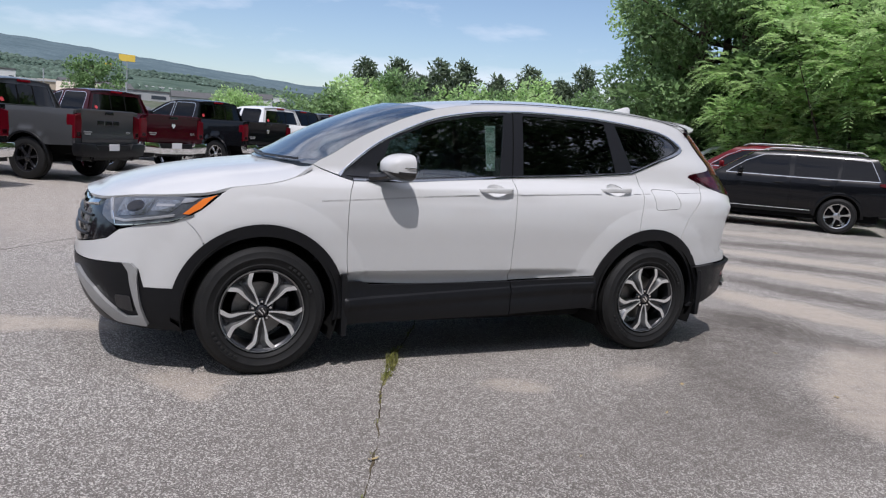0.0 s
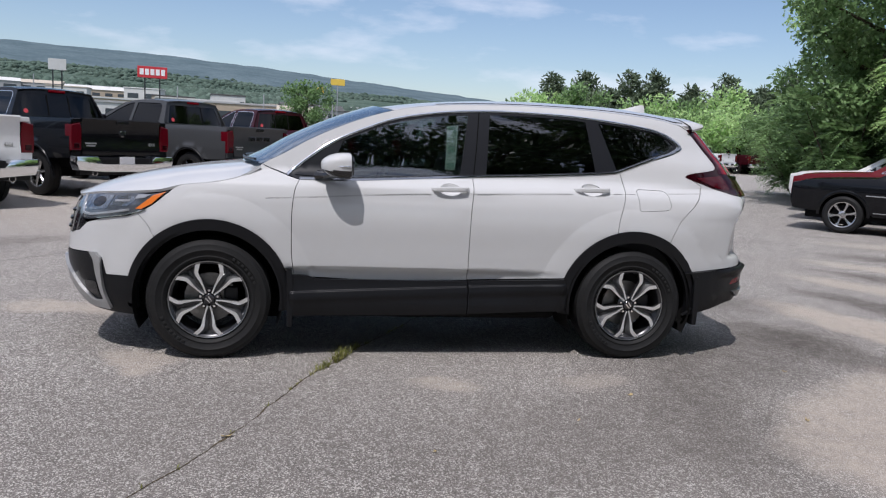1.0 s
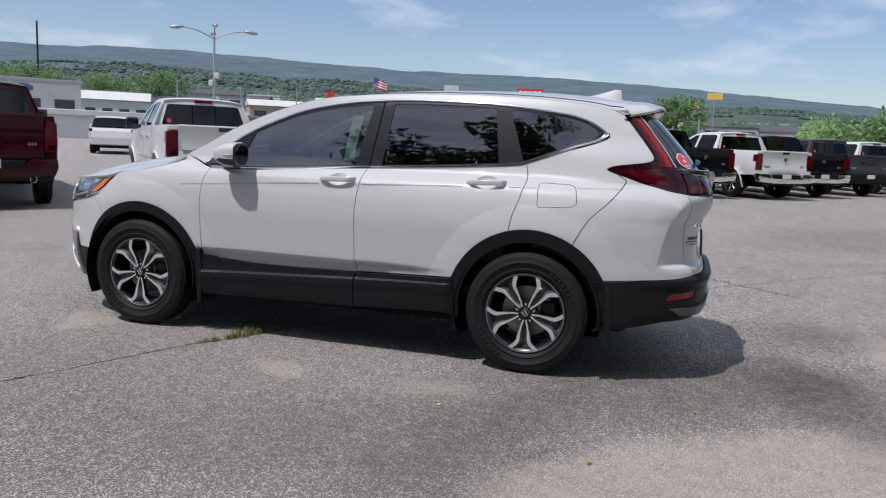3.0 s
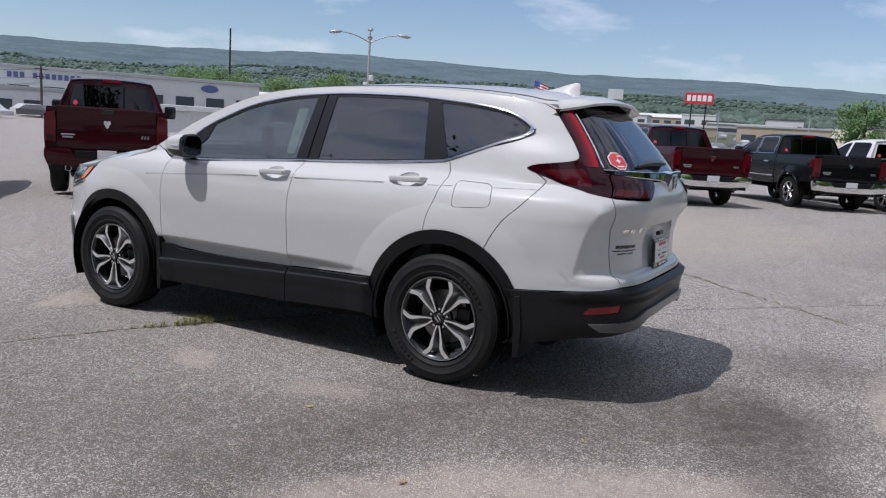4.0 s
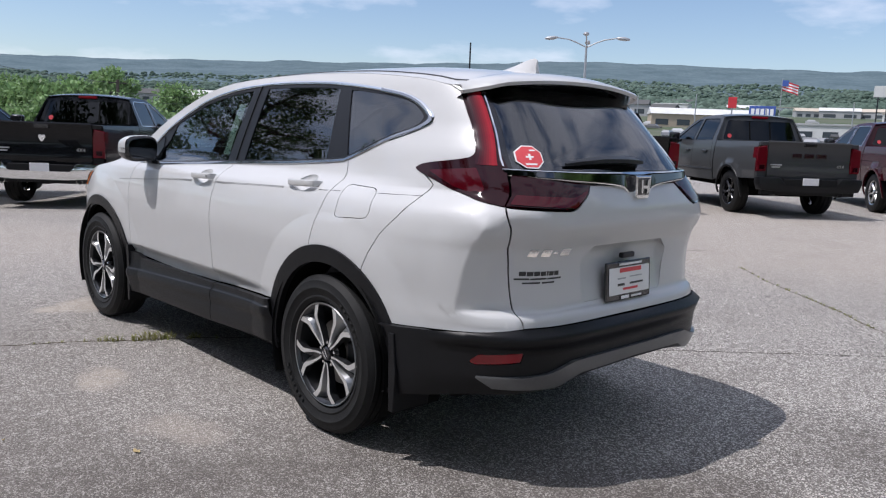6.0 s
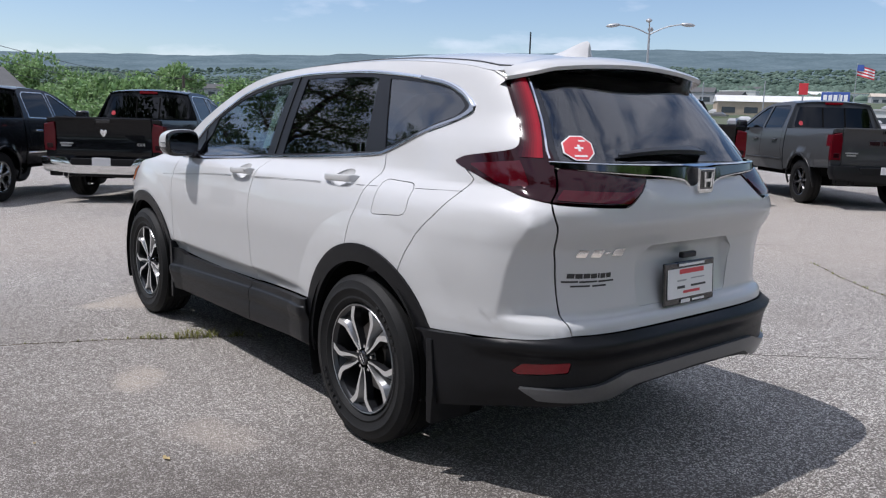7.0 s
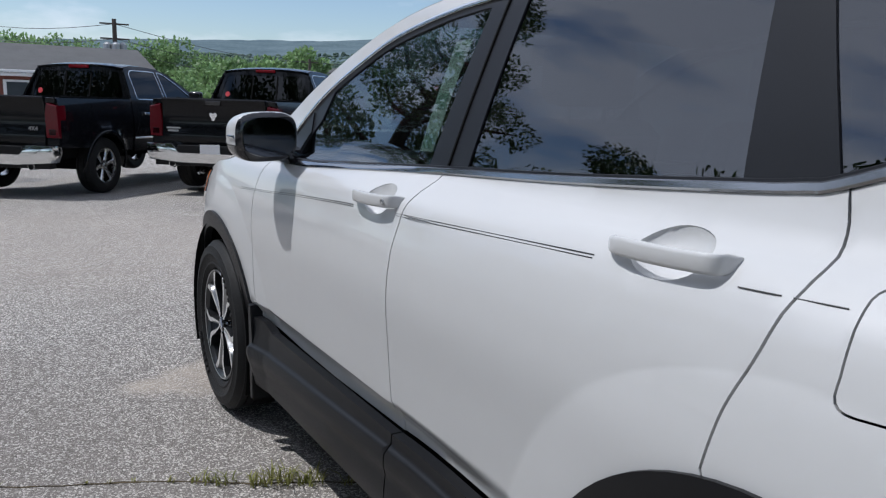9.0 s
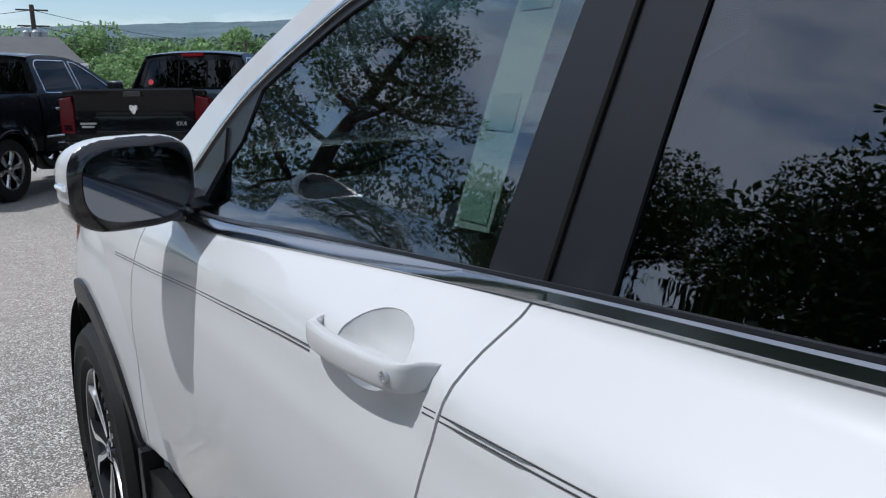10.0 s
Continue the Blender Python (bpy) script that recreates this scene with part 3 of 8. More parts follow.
def build_cladding():
    arch_f = rounded(arch_line(-WHEEL_X, 0.478, -7, 184, 40) + arch_line(-WHEEL_X, 0.412, 190, -10, 40))
    arch_r = rounded(arch_line(WHEEL_X, 0.487, -4, 187, 40) + arch_line(WHEEL_X, 0.412, 190, -8, 40))
    both_sides("front_arch_cladding", shell, arch_f, black_plastic, car, "matt black plastic wheel arch trim", off=0.010, thick=0.03, grid=0.03)
    both_sides("rear_arch_cladding", shell, arch_r, black_plastic, car, "matt black plastic wheel arch trim", off=0.010, thick=0.03, grid=0.03)
    sill_front = rounded([(-0.868, 0.520, 0.01), (-0.76, 0.517, 0.03), (-0.70, 0.493, 0.02), (0.241, 0.497), (0.241, 0.285), (-0.87, 0.262)])
    sill_rear = rounded([(0.245, 0.497), (0.733, 0.518), (0.872, 0.528), (0.905, 0.40), (0.93, 0.32), (0.245, 0.287)])

    def sill_surface(p, z):
        s = shell(p, z)
        line = 0.414 + 0.045 * (np.asarray(p) + 0.735)
        out = 0.050 - 0.016 * smooth(0.0, 0.012, z - line) - 0.020 * smooth(0.0, 0.06, line - 0.02 - z) - 0.10 * np.clip(0.36 - z, 0, 1)
        out = out * smooth(-0.90, -0.84, p) * (1 - smooth(0.84, 0.93, p)) + 0.004
        q = s.copy()
        q[..., 1] -= out
        return q
    steps = np.arange(-0.87, 0.94, 0.022)
    sill_folds = np.concatenate([np.stack([steps, 0.414 + 0.045 * (steps + 0.735) + d], 1) for d in (-0.080, -0.050, -0.020, -0.001, 0.006, 0.013)])
    both_sides("sill_cladding", sill_surface, sill_front, black_plastic, car, "matt black plastic sill trim", thick=0.03, gap=0.001, grid=0.03, folds=sill_folds)
    both_sides("sill_cladding", sill_surface, sill_rear, black_plastic, car, "matt black plastic sill trim", thick=0.03, gap=0.001, grid=0.03, folds=sill_folds)
    # rear bumper
    half = [(END, 0.628)] + [(2.5, 0.632)] + BUMPER_TOP + arch_line(WHEEL_X, 0.472, 27, 0, 6) + [(1.655, 0.300), (1.78, 0.335), (1.95, 0.365), (2.10, 0.372), (2.30, 0.385), (2.43, 0.410), (2.6, 0.425), (END, 0.430)]
    right_line = [(2 * END - q[0], q[1]) for q in half[1:-1]][::-1]
    def rear_surface(p, z):
        s = shell(p, z)
        e = 0.002
        nrm = np.cross(shell(p + e, z) - shell(p - e, z), shell(p, z + e) - shell(p, z - e))
        nrm /= np.linalg.norm(nrm, axis=-1)[..., None]
        out = 0.020 * smooth(0.634, 0.60, z) - 0.030 * smooth(0.585, 0.555, z) * smooth(1.75, 1.95, p) * smooth(2 * END - 1.75, 2 * END - 1.95, p) + 0.010
        return s + nrm * out[..., None]
    refl = [rounded([(1.915, 0.500, 0.01), (1.950, 0.532, 0.01), (2.130, 0.546, 0.01), (2.120, 0.506, 0.01), (1.935, 0.488, 0.01)], 0.015)]
    refl_r = [np.array([(2 * END - a, b) for a, b in refl[0]])[::-1]]
    patch("rear_bumper", rear_surface, rounded(half + right_line), black_plastic, car, "matt black plastic rear bumper", thick=0.025, grid=0.035, holes=refl + refl_r)
    for h in refl + refl_r:
        patch("reflector", rear_surface, inset(h, 0.002), lens_bright, car, "dark red bumper reflector", off=-0.004, grid=0.02)
    skid = [(1.945, 0.447, 0.01), (2.12, 0.452), (2.26, 0.460, 0.03), (2.41, 0.496, 0.03), (2.55, 0.498), (END, 0.497), (2 * END - 2.55, 0.498), (2 * END - 2.41, 0.496, 0.03), (2 * END - 2.26, 0.460, 0.03),
            (2 * END - 2.12, 0.452), (2 * END - 1.945, 0.447, 0.01), (2 * END - 2.02, 0.408), (2 * END - 2.32, 0.398, 0.03), (2 * END - 2.47, 0.444, 0.03), (END, 0.452), (2.47, 0.444, 0.03), (2.32, 0.398, 0.03), (2.02, 0.408)]
    patch("skid_trim", rear_surface, rounded(skid), skid_grey, car, "satin silver skid trim", off=0.016, thick=0.02, grid=0.03)
    # front lower bumper and fog lamp surround
    lower = rounded([(-1.770, 0.478)] + arch_line(-WHEEL_X, 0.472, 166, 188, 6) + [(-1.80, 0.245), (-2.02, 0.245), (-2.25, 0.25), (FRONT_END, 0.255), (FRONT_END, 0.580), (-2.35, 0.588), (-2.02, 0.599), (-1.972, 0.575), (-1.95, 0.478)])
    both_sides("lower_front_bumper", shell, lower, black_plastic, car, "matt black plastic lower bumper", off=0.002, thick=0.025, grid=0.045)
    trim = rounded([(-1.972, 0.575, 0.02), (-2.01, 0.607), (-2.06, 0.607), (-2.02, 0.56, 0.02), (-2.005, 0.32, 0.02), (-2.10, 0.312), (-2.30, 0.45), (-2.50, 0.54), (-2.60, 0.54), (-2.42, 0.42), (-2.20, 0.275, 0.02), (-1.985, 0.268, 0.02)], 0.02)
    both_sides("fog_lamp_trim", shell, trim, silver_plastic, car, "satin silver fog lamp surround", off=0.020, thick=0.025, grid=0.03)
    fog = rounded([(-2.035, 0.34, 0.02), (-2.03, 0.43, 0.02), (-2.13, 0.43, 0.02), (-2.14, 0.36, 0.02)], 0.02)
    both_sides("fog_lamp", shell, fog, gloss_black, car, off=0.012, grid=0.02)
    # mud flaps
    for x, lo in ((-0.865, 0.20), (1.795, 0.235)):
        bm = bmesh.new()
        prism(bm, [(x - 0.018, 0.56), (x + 0.012, 0.56), (x + 0.030, 0.40), (x + 0.022, lo), (x - 0.008, lo)], -0.895, -0.70, "y", 0.004)
        mirrored(part("mud_flap", bm, black_plastic, car))


def roof_edges():
    pts = np.array([shell(a, b) for a, b in ROOF_EDGE])
    return curve([(float(x), float(-y)) for x, y, z in pts]), curve([(float(x), float(z)) for x, y, z in pts]), pts


ROOF_Y, ROOF_Z, EDGE_PTS = roof_edges()
ROOF_MID = curve([(-0.35, 1.560), (-0.25, 1.580), (0.0, 1.618), (0.4, 1.655), (0.8, 1.672), (1.2, 1.672), (1.6, 1.652), (1.82, 1.630)])


def roof_surface(x, v):
    x, v = np.broadcast_arrays(np.asarray(x, float), np.asarray(v, float))
    bow = 0.085 * (1 - v * v) * smooth(0.6, -0.25, x)
    y, z = ROOF_Y(x), ROOF_Z(x)
    return np.stack([x - bow, v * y, z + (ROOF_MID(x - bow) - z) * (1 - np.abs(v) ** 2.6)], -1)


def build_upper():
    # hood
    ye = curve([(-2.2, 0.02), (-2.185, 0.30), (-2.165, 0.40), (-2.125, 0.515), (-1.973, 0.690), (-1.813, 0.779), (-1.564, 0.832), (-1.297, 0.836), (-1.168, 0.815), (-1.03, 0.755), (-0.9, 0.70)])
    ze = curve([(-2.2, 0.928), (-2.125, 0.934), (-1.973, 0.963), (-1.813, 0.978), (-1.62, 0.999), (-1.506, 1.031), (-1.297, 1.061), (-1.168, 1.095), (-1.03, 1.170), (-0.9, 1.185)])
    zc = curve([(-2.2, 0.930), (-2.14, 0.948), (-2.06, 0.990), (-1.82, 1.058), (-1.577, 1.106), (-1.295, 1.145), (-1.1, 1.166), (-0.9, 1.180)])

    def hood(x, y):
        x, y = np.broadcast_arrays(np.asarray(x, float), np.asarray(y, float))
        v = np.clip(np.abs(y) / ye(x), 0, 1)
        ridge = 0.012 * smooth(0.66, 0.56, np.abs(y)) * smooth(-2.1, -1.7, x) - 0.006 * smooth(0.45, 0.2, np.abs(y)) * smooth(-2.1, -1.7, x)
        return np.stack([x, y, zc(x) - (zc(x) - ze(x)) * v ** 3 + ridge * (1 - v ** 6)], -1)
    xs = np.concatenate([np.linspace(-2.195, -2.12, 8), np.linspace(-2.08, -1.05, 28)])
    edge = [(x, -float(ye(x))) for x in xs] + [(-1.16, -0.45), (-1.20, 0.0), (-1.16, 0.45)] + [(x, float(ye(x))) for x in xs[::-1]]
    patch("hood", hood, rounded(edge, 0.05), white_paint, car, gap=0.003, grid=0.05, flip=False)
    bm = bmesh.new()
    for k in range(13):
        v = -1 + k / 6
        a = bm.verts.new((-1.00 - 0.21 * (1 - v * v), v * 0.74, 1.145))
        b = bm.verts.new((-0.85 - 0.20 * (1 - v * v), v * 0.72, 1.185))
        c = bm.verts.new((-0.85 - 0.20 * (1 - v * v), v * 0.72, 1.10))
        bm.verts.ensure_lookup_table()
        if k:
            n = len(bm.verts)
            q = [bm.verts[n - 6 + i] for i in range(6)]
            bm.faces.new((q[0], q[3], q[4], q[1]))
            bm.faces.new((q[0], q[2], q[5], q[3]))
            bm.faces.new((q[1], q[4], q[5], q[2]))
    part("cowl", bm, satin_black, car, "black plastic cowl below the windscreen")
    # windscreen between the pillars
    low = [i for i, q in enumerate(ROOF_EDGE) if q[0] <= -0.245]
    es = EDGE_PTS[:len(low)]
    u = np.linspace(0, 1, len(low))
    ex, ey, ez = (curve(list(zip(u, es[:, k]))) for k in range(3))

    def screen(a, v):
        a, v = np.broadcast_arrays(np.asarray(a, float), np.asarray(v, float))
        m = 1 - v * v
        return np.stack([ex(a) - (0.17 - 0.085 * a) * m, -v * ey(a), ez(a) + 0.040 * a * m], -1)
    flat = rounded([(0.0, -1), (0.0, 1), (1.0, 1), (1.0, -1)], 0.06)
    patch("windscreen", screen, inset(flat, 0.004), windscreen_glass, car, "clear windscreen mirroring the sky", thick=0.005, grid=0.07)
    for side in (-1, 1):
        bm = bmesh.new()
        tube(bm, [tuple(screen(0.03 + 0.0 * k, side * 0 + (-0.8 + 0.14 * k) * 1.0) + np.array([-0.004, 0, 0.012])) for k in range(6)] if side < 0 else
             [tuple(screen(0.05, -0.05 + 0.12 * k) + np.array([-0.004, 0, 0.012])) for k in range(7)], 0.008, 6)
        part("windscreen_wiper", bm, satin_black, car)
    # roof
    patch("roof", roof_surface, rounded([(-0.245, -1), (1.80, -1), (1.80, 1), (-0.245, 1)], 0.05), white_paint, car, grid=0.08)
    for side in (-1, 1):
        surface_strip("roof_moulding", [(x, side * 0.90) for x in np.linspace(0.05, 1.78, 24)], 0.018, 0.003, satin_black, car, "", roof_surface, 0.004)
    # spoiler
    bm = bmesh.new()
    rows = []
    for k in range(41):
        v = -1 + k / 20
        y = 0.578 * v
        t = smooth(0.80, 1.0, abs(v))
        xt = 2.005 - 0.045 * (y / 0.49) ** 2 - 0.115 * t ** 1.5
        zt = 1.598 - 0.030 * (y / 0.49) ** 2 - 0.022 * t
        root = roof_surface(1.802, v * 0.985)
        rootx, rootz = float(root[0]), float(root[2])
        midx, midz = (rootx + xt) / 2, (rootz + zt) / 2 + 0.012 * (1 - t)
        ring = [(rootx, y, rootz), (midx, y, midz), (xt - 0.012, y, zt + 0.006), (xt, y, zt - 0.004), (xt - 0.008, y, zt - 0.018),
                (xt - 0.10 * (1 - 0.6 * t), y, zt - 0.035), (rootx + 0.03, y, rootz - 0.10 + 0.05 * t)]
        rows.append([bm.verts.new(q) for q in ring])
    for a, b in zip(rows, rows[1:]):
        for k in range(6):
            f = bm.faces.new((a[k], b[k], b[k + 1], a[k + 1]))
            f.material_index = 1 if k >= 4 else 0
    part("roof_spoiler", bm, [white_paint, gloss_black], car, "white roof spoiler with black underside", smoothed=True)
    cheek = rounded([(1.872, 1.550), (1.905, 1.527), (2.028, 1.532), (2.024, 1.556), (1.93, 1.560)], 0.02)
    both_sides("spoiler_cheek", shell, cheek, white_paint, car, off=0.006, thick=0.02, grid=0.03)
    # shark fin aerial
    bm = bmesh.new()
    rings = []
    for x, h, w in ((1.48, 0.003, 0.004), (1.53, 0.014, 0.020), (1.58, 0.030, 0.026), (1.63, 0.050, 0.025), (1.68, 0.068, 0.020), (1.705, 0.073, 0.015), (1.72, 0.066, 0.012), (1.725, 0.02, 0.016)):
        z0 = float(ROOF_MID(x)) - 0.004
        rings.append([bm.verts.new((x, w * c, z0 + h * s)) for c, s in ((-1.5, 0), (-0.9, 0.35), (-0.45, 0.8), (0, 1), (0.45, 0.8), (0.9, 0.35), (1.5, 0))])
    for a, b in zip(rings, rings[1:]):
        for k in range(6):
            bm.faces.new((a[k], a[k + 1], b[k + 1], b[k]))
    bm.faces.new(rings[0])
    bm.faces.new(rings[-1][::-1])
    part("roof_aerial", bm, white_paint, car, "white shark fin aerial", smoothed=True)


def build_glass():
    top = lambda d: [(a, b - d) for a, b in DLO_TOP]
    glass_f = rounded([(-0.70, 1.150, 0.02), (-0.60, 1.242)] + [q for q in top(0.022) if -0.58 < q[0] < 0.23] + [(0.240, 1.540, 0.01), (0.178, 1.149, 0.005), (-0.2, 1.127), (-0.55, 1.108), (-0.68, 1.108)])
    glass_r = rounded([(0.350, 1.160, 0.005), (0.382, 1.550, 0.01)] + [q for q in top(0.022) if 0.40 < q[0] < 1.05] + [(1.072, 1.540, 0.01), (1.090, 1.206, 0.01), (0.9, 1.194), (0.68, 1.178)])
    glass_q = rounded([(1.236, 1.226, 0.01), (1.180, 1.537, 0.01)] + [q for q in top(0.020) if 1.22 < q[0] < 1.57] + [(1.640, 1.480, 0.04), (1.700, 1.422, 0.035), (1.655, 1.386, 0.03), (1.515, 1.336), (1.36, 1.272)])
    outer = rounded(DLO_TOP + [(1.741, 1.416)] + DLO_LOW)
    both_sides("window_surround", shell, inset(outer, 0.002), satin_black, car, "satin black window pillars", off=-0.003, thick=0.012, grid=0.05, holes=[glass_f, glass_r, glass_q])
    for name, g, m in (("front_window", glass_f, front_glass), ("rear_window", glass_r, privacy_glass), ("quarter_window", glass_q, privacy_glass)):
        both_sides(name, shell, g, m, car, "tinted glass", off=-0.007, thick=0.004, grid=0.06)
    for ob in car.children:
        if ob.name.startswith("front_window"):
            ob.visible_shadow = False
    for side_strip in (DLO_LOW, ):
        mirrored(surface_strip("window_chrome", densify([(a, b + 0.006) for a, b in side_strip]), 0.016, 0.006, trim_chrome, car, "chrome strip below the windows"))
        mirrored(surface_strip("window_seal", densify([(a, b + 0.0165) for a, b in side_strip]), 0.006, 0.003, satin_black, car, "black rubber seal"))
    mirrored(surface_strip("window_chrome", densify(DLO_TOP + [(1.740, 1.416)]), 0.015, 0.004, chrome, car, "thin chrome strip over the windows"))
    mirrored(surface_strip("window_chrome", smooth_line([(1.44, 1.534), (1.59, 1.5095), (1.672, 1.477), (1.717, 1.434), (1.720, 1.408), (1.692, 1.385), (1.622, 1.357), (1.51, 1.322)], 5), 0.020, 0.0042, trim_chrome, car, "broad chrome curve behind the quarter window"))
    mirrored(surface_strip("pillar_seam", densify([(0.268, 1.155), (0.290, 1.35), (0.310, 1.565)]), 0.006, 0.001, dark_void, car))
    # tailgate glass
    rear = rounded(across([(2.052, 1.232, 0.01), (2.045, 1.300), (2.050, 1.40), (2.055, 1.548)][::-1]))
    patch("tailgate_window", shell, np.array(rear), privacy_glass, car, "dark tinted tailgate glass", off=-0.006, thick=0.004, grid=0.07)
    surround = rounded(across([(2.024, 1.224), (2.018, 1.300), (2.022, 1.40), (2.028, 1.555)][::-1]))
    patch("tailgate_window_frame", shell, surround, gloss_black, car, off=-0.008, thick=0.01, grid=0.08, holes=[inset(np.array(rear), 0.012)])


def build_lamps():
    outer = rounded(STRIP_OUT + LAMP_LOW[1:-1] + [(2.000, 1.096), (2.012, 1.20), (2.030, 1.236), (2.012, 1.300), (2.016, 1.40), (2.024, 1.530)])
    both_sides("tail_lamp", shell, outer, lens_smoke, car, "smoked dark red tail lamp", off=0.004, thick=0.02, grid=0.04)
    # upright of the lamp: upright lenses from a dark outer edge to a bright inner one
    outer_p = curve([(1.235, 1.895), (1.262, 1.908), (1.300, 1.922), (1.40, 1.922), (1.524, 1.925)])
    inner_p = curve([(1.235, 1.988), (1.262, 1.992), (1.300, 1.997), (1.40, 2.003), (1.524, 2.007)])
    levels = np.array([1.238, 1.262, 1.300, 1.350, 1.40, 1.46, 1.522])
    tones = (0.030, 0.048, 0.075, 0.115, 0.170, 0.240, 0.300, 0.26)
    for k, tone in enumerate(tones):
        f0, f1 = (k + 0.0) / len(tones), (k + 1.0) / len(tones)
        low_side = [(float(outer_p(z) + (inner_p(z) - outer_p(z)) * f0), float(z)) for z in levels]
        high_side = [(float(outer_p(z) + (inner_p(z) - outer_p(z)) * f1), float(z)) for z in levels[::-1]]
        lens = material("red_lens", (tone, 0.0015 + tone * 0.008, 0.004 + tone * 0.03), 0.07, coat=0.2, spec=0.35)
        both_sides("lamp_lens", shell, np.array(low_side + high_side), lens, car, "", off=0.006, thick=0.005, grid=0.04)
    strip = densify([(2.012, 1.236), (2.010, 1.262), (2.011, 1.300), (2.014, 1.40), (2.022, 1.53)])
    mirrored(surface_strip("lamp_chrome", strip, 0.013, 0.009, chrome, car))
    low = rounded([(1.705, 1.206, 0.02), (1.90, 1.226), (1.915, 1.120, 0.02), (1.80, 1.150)], 0.02)
    both_sides("lamp_red", shell, low, lens_red, car, "deep red lower lens", off=0.007, thick=0.005, grid=0.03)
    inner = rounded([(2.006, 1.094), (2.24, 1.088), (2.362, 1.086, 0.02), (2.478, 1.180), (2.30, 1.190), (2.03, 1.204), (2.018, 1.19)], 0.02)
    both_sides("gate_lamp", shell, inner, lens_smoke, car, "smoked dark red tailgate lamp", off=0.005, thick=0.02, gap=0.002, grid=0.03)
    red = rounded([(2.02, 1.100, 0.005), (2.24, 1.094), (2.352, 1.092, 0.01), (2.44, 1.160, 0.01), (2.33, 1.128, 0.02), (2.03, 1.134, 0.005)], 0.02)
    both_sides("gate_lamp_red", shell, red, lens_red, car, "deep red lower lens", off=0.008, thick=0.005, grid=0.03)
    # chrome bar, its dark reflection put into the colour, and emblem
    top_z = curve([(0.0, 1.226), (0.2, 1.2255), (0.45, 1.228), (0.63, 1.231)])
    low_z = curve([(0.0, 1.106), (0.045, 1.112), (0.075, 1.138), (0.11, 1.162), (0.20, 1.176), (0.40, 1.190), (0.63, 1.206)])
    for key, mat_, tag, spans in (("chrome_bar", dark_chrome, "chrome bar across the tailgate, its dark reflection put into the colour", ((0.12, 0.0125), (0.16, 0.019), (0.84, 0.021), (0.88, 0.0125))),
                                  ("chrome_edge", chrome, "bright chrome lower edge", ((-0.02, 0.0), (0.0, 0.017), (0.10, 0.020), (0.14, 0.012))),
                                  ("chrome_edge", chrome, "bright chrome upper edge", ((0.88, 0.012), (0.92, 0.020), (1.0, 0.017), (1.02, 0.0)))):
        bm = bmesh.new()
        rows = []
        for y in np.linspace(-0.63, 0.63, 85):
            zt, zl = float(top_z(abs(y))), float(low_z(abs(y)))
            face = float(shell(on_tail(y, 1.172 + 0.05 * (abs(y) / 0.63) ** 2), 1.172 + 0.05 * (abs(y) / 0.63) ** 2)[0])
            rows.append([bm.verts.new((face + d - 0.012 * max(0.0, f), y, zl + (zt - zl) * f)) for f, d in spans])
        for a, b in zip(rows, rows[1:]):
            for k in range(3):
                bm.faces.new((a[k], b[k], b[k + 1], a[k + 1]))
        part(key, bm, mat_, car, tag, smoothed=True)
    bm = bmesh.new()
    frame_out = [(-0.056, 1.212), (0.056, 1.212), (0.050, 1.128), (0.040, 1.118), (-0.040, 1.118), (-0.050, 1.128)]
    prism(bm, frame_out, 2.285, 2.330, "x", 0.004)
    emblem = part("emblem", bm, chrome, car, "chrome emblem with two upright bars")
    bm = bmesh.new()
    prism(bm, [(-0.044, 1.203), (0.044, 1.203), (0.039, 1.132), (-0.039, 1.132)], 2.324, 2.332, "x", 0.002)
    part("emblem_field", bm, gloss_black, emblem)
    for s in (-1, 1):
        bm = bmesh.new()
        prism(bm, [(s * 0.030, 1.196), (s * 0.018, 1.196), (s * 0.014, 1.140), (s * 0.024, 1.140)], 2.330, 2.338, "x")
        part("emblem_bar", bm, chrome, emblem)
    bm = bmesh.new()
    box(bm, (2.330, -0.018, 1.160), (2.338, 0.018, 1.172))
    part("emblem_bar", bm, chrome, emblem)
    # headlamps, grille
    lamp = rounded(smooth_line([(-1.662, 0.992), (-1.761, 0.972), (-1.849, 0.972), (-2.103, 0.955), (-2.375, 0.928)], 3) + smooth_line([(-2.30, 0.84), (-2.153, 0.793), (-2.023, 0.805), (-1.849, 0.835), (-1.79, 0.862), (-1.72, 0.905)], 3), 0.03)
    both_sides("headlamp", shell, lamp, lens_clear, car, "clear glass headlamp with chrome inside", off=0.004, thick=0.02, gap=0.003, grid=0.035)
    orange = rounded([(-1.672, 0.988), (-1.735, 0.965), (-1.800, 0.880), (-1.765, 0.878), (-1.715, 0.915)], 0.02)
    both_sides("turn_signal", shell, orange, lens_orange, car, "orange turn signal lens", off=0.008, thick=0.006, gap=0.002, grid=0.02)
    bowl_line = rounded([(-2.19, 0.940, 0.01), (-2.165, 0.845, 0.02), (-1.985, 0.868, 0.02), (-1.985, 0.950, 0.01)], 0.02)
    both_sides("reflector_bowl", shell, bowl_line, lamp_steel, car, off=0.006, thick=0.004, grid=0.02)
    both_sides("projector", shell, ellipse(-2.075, 0.905, 0.052, 0.030, 24), gloss_black, car, off=0.008, thick=0.004, grid=0.02)
    cell = rounded([(-1.970, 0.948, 0.008), (-1.970, 0.888, 0.01), (-1.860, 0.888, 0.01), (-1.825, 0.930, 0.01), (-1.850, 0.950, 0.008)], 0.02)
    both_sides("reflector_cell", shell, cell, lamp_steel, car, off=0.006, thick=0.004, grid=0.02)
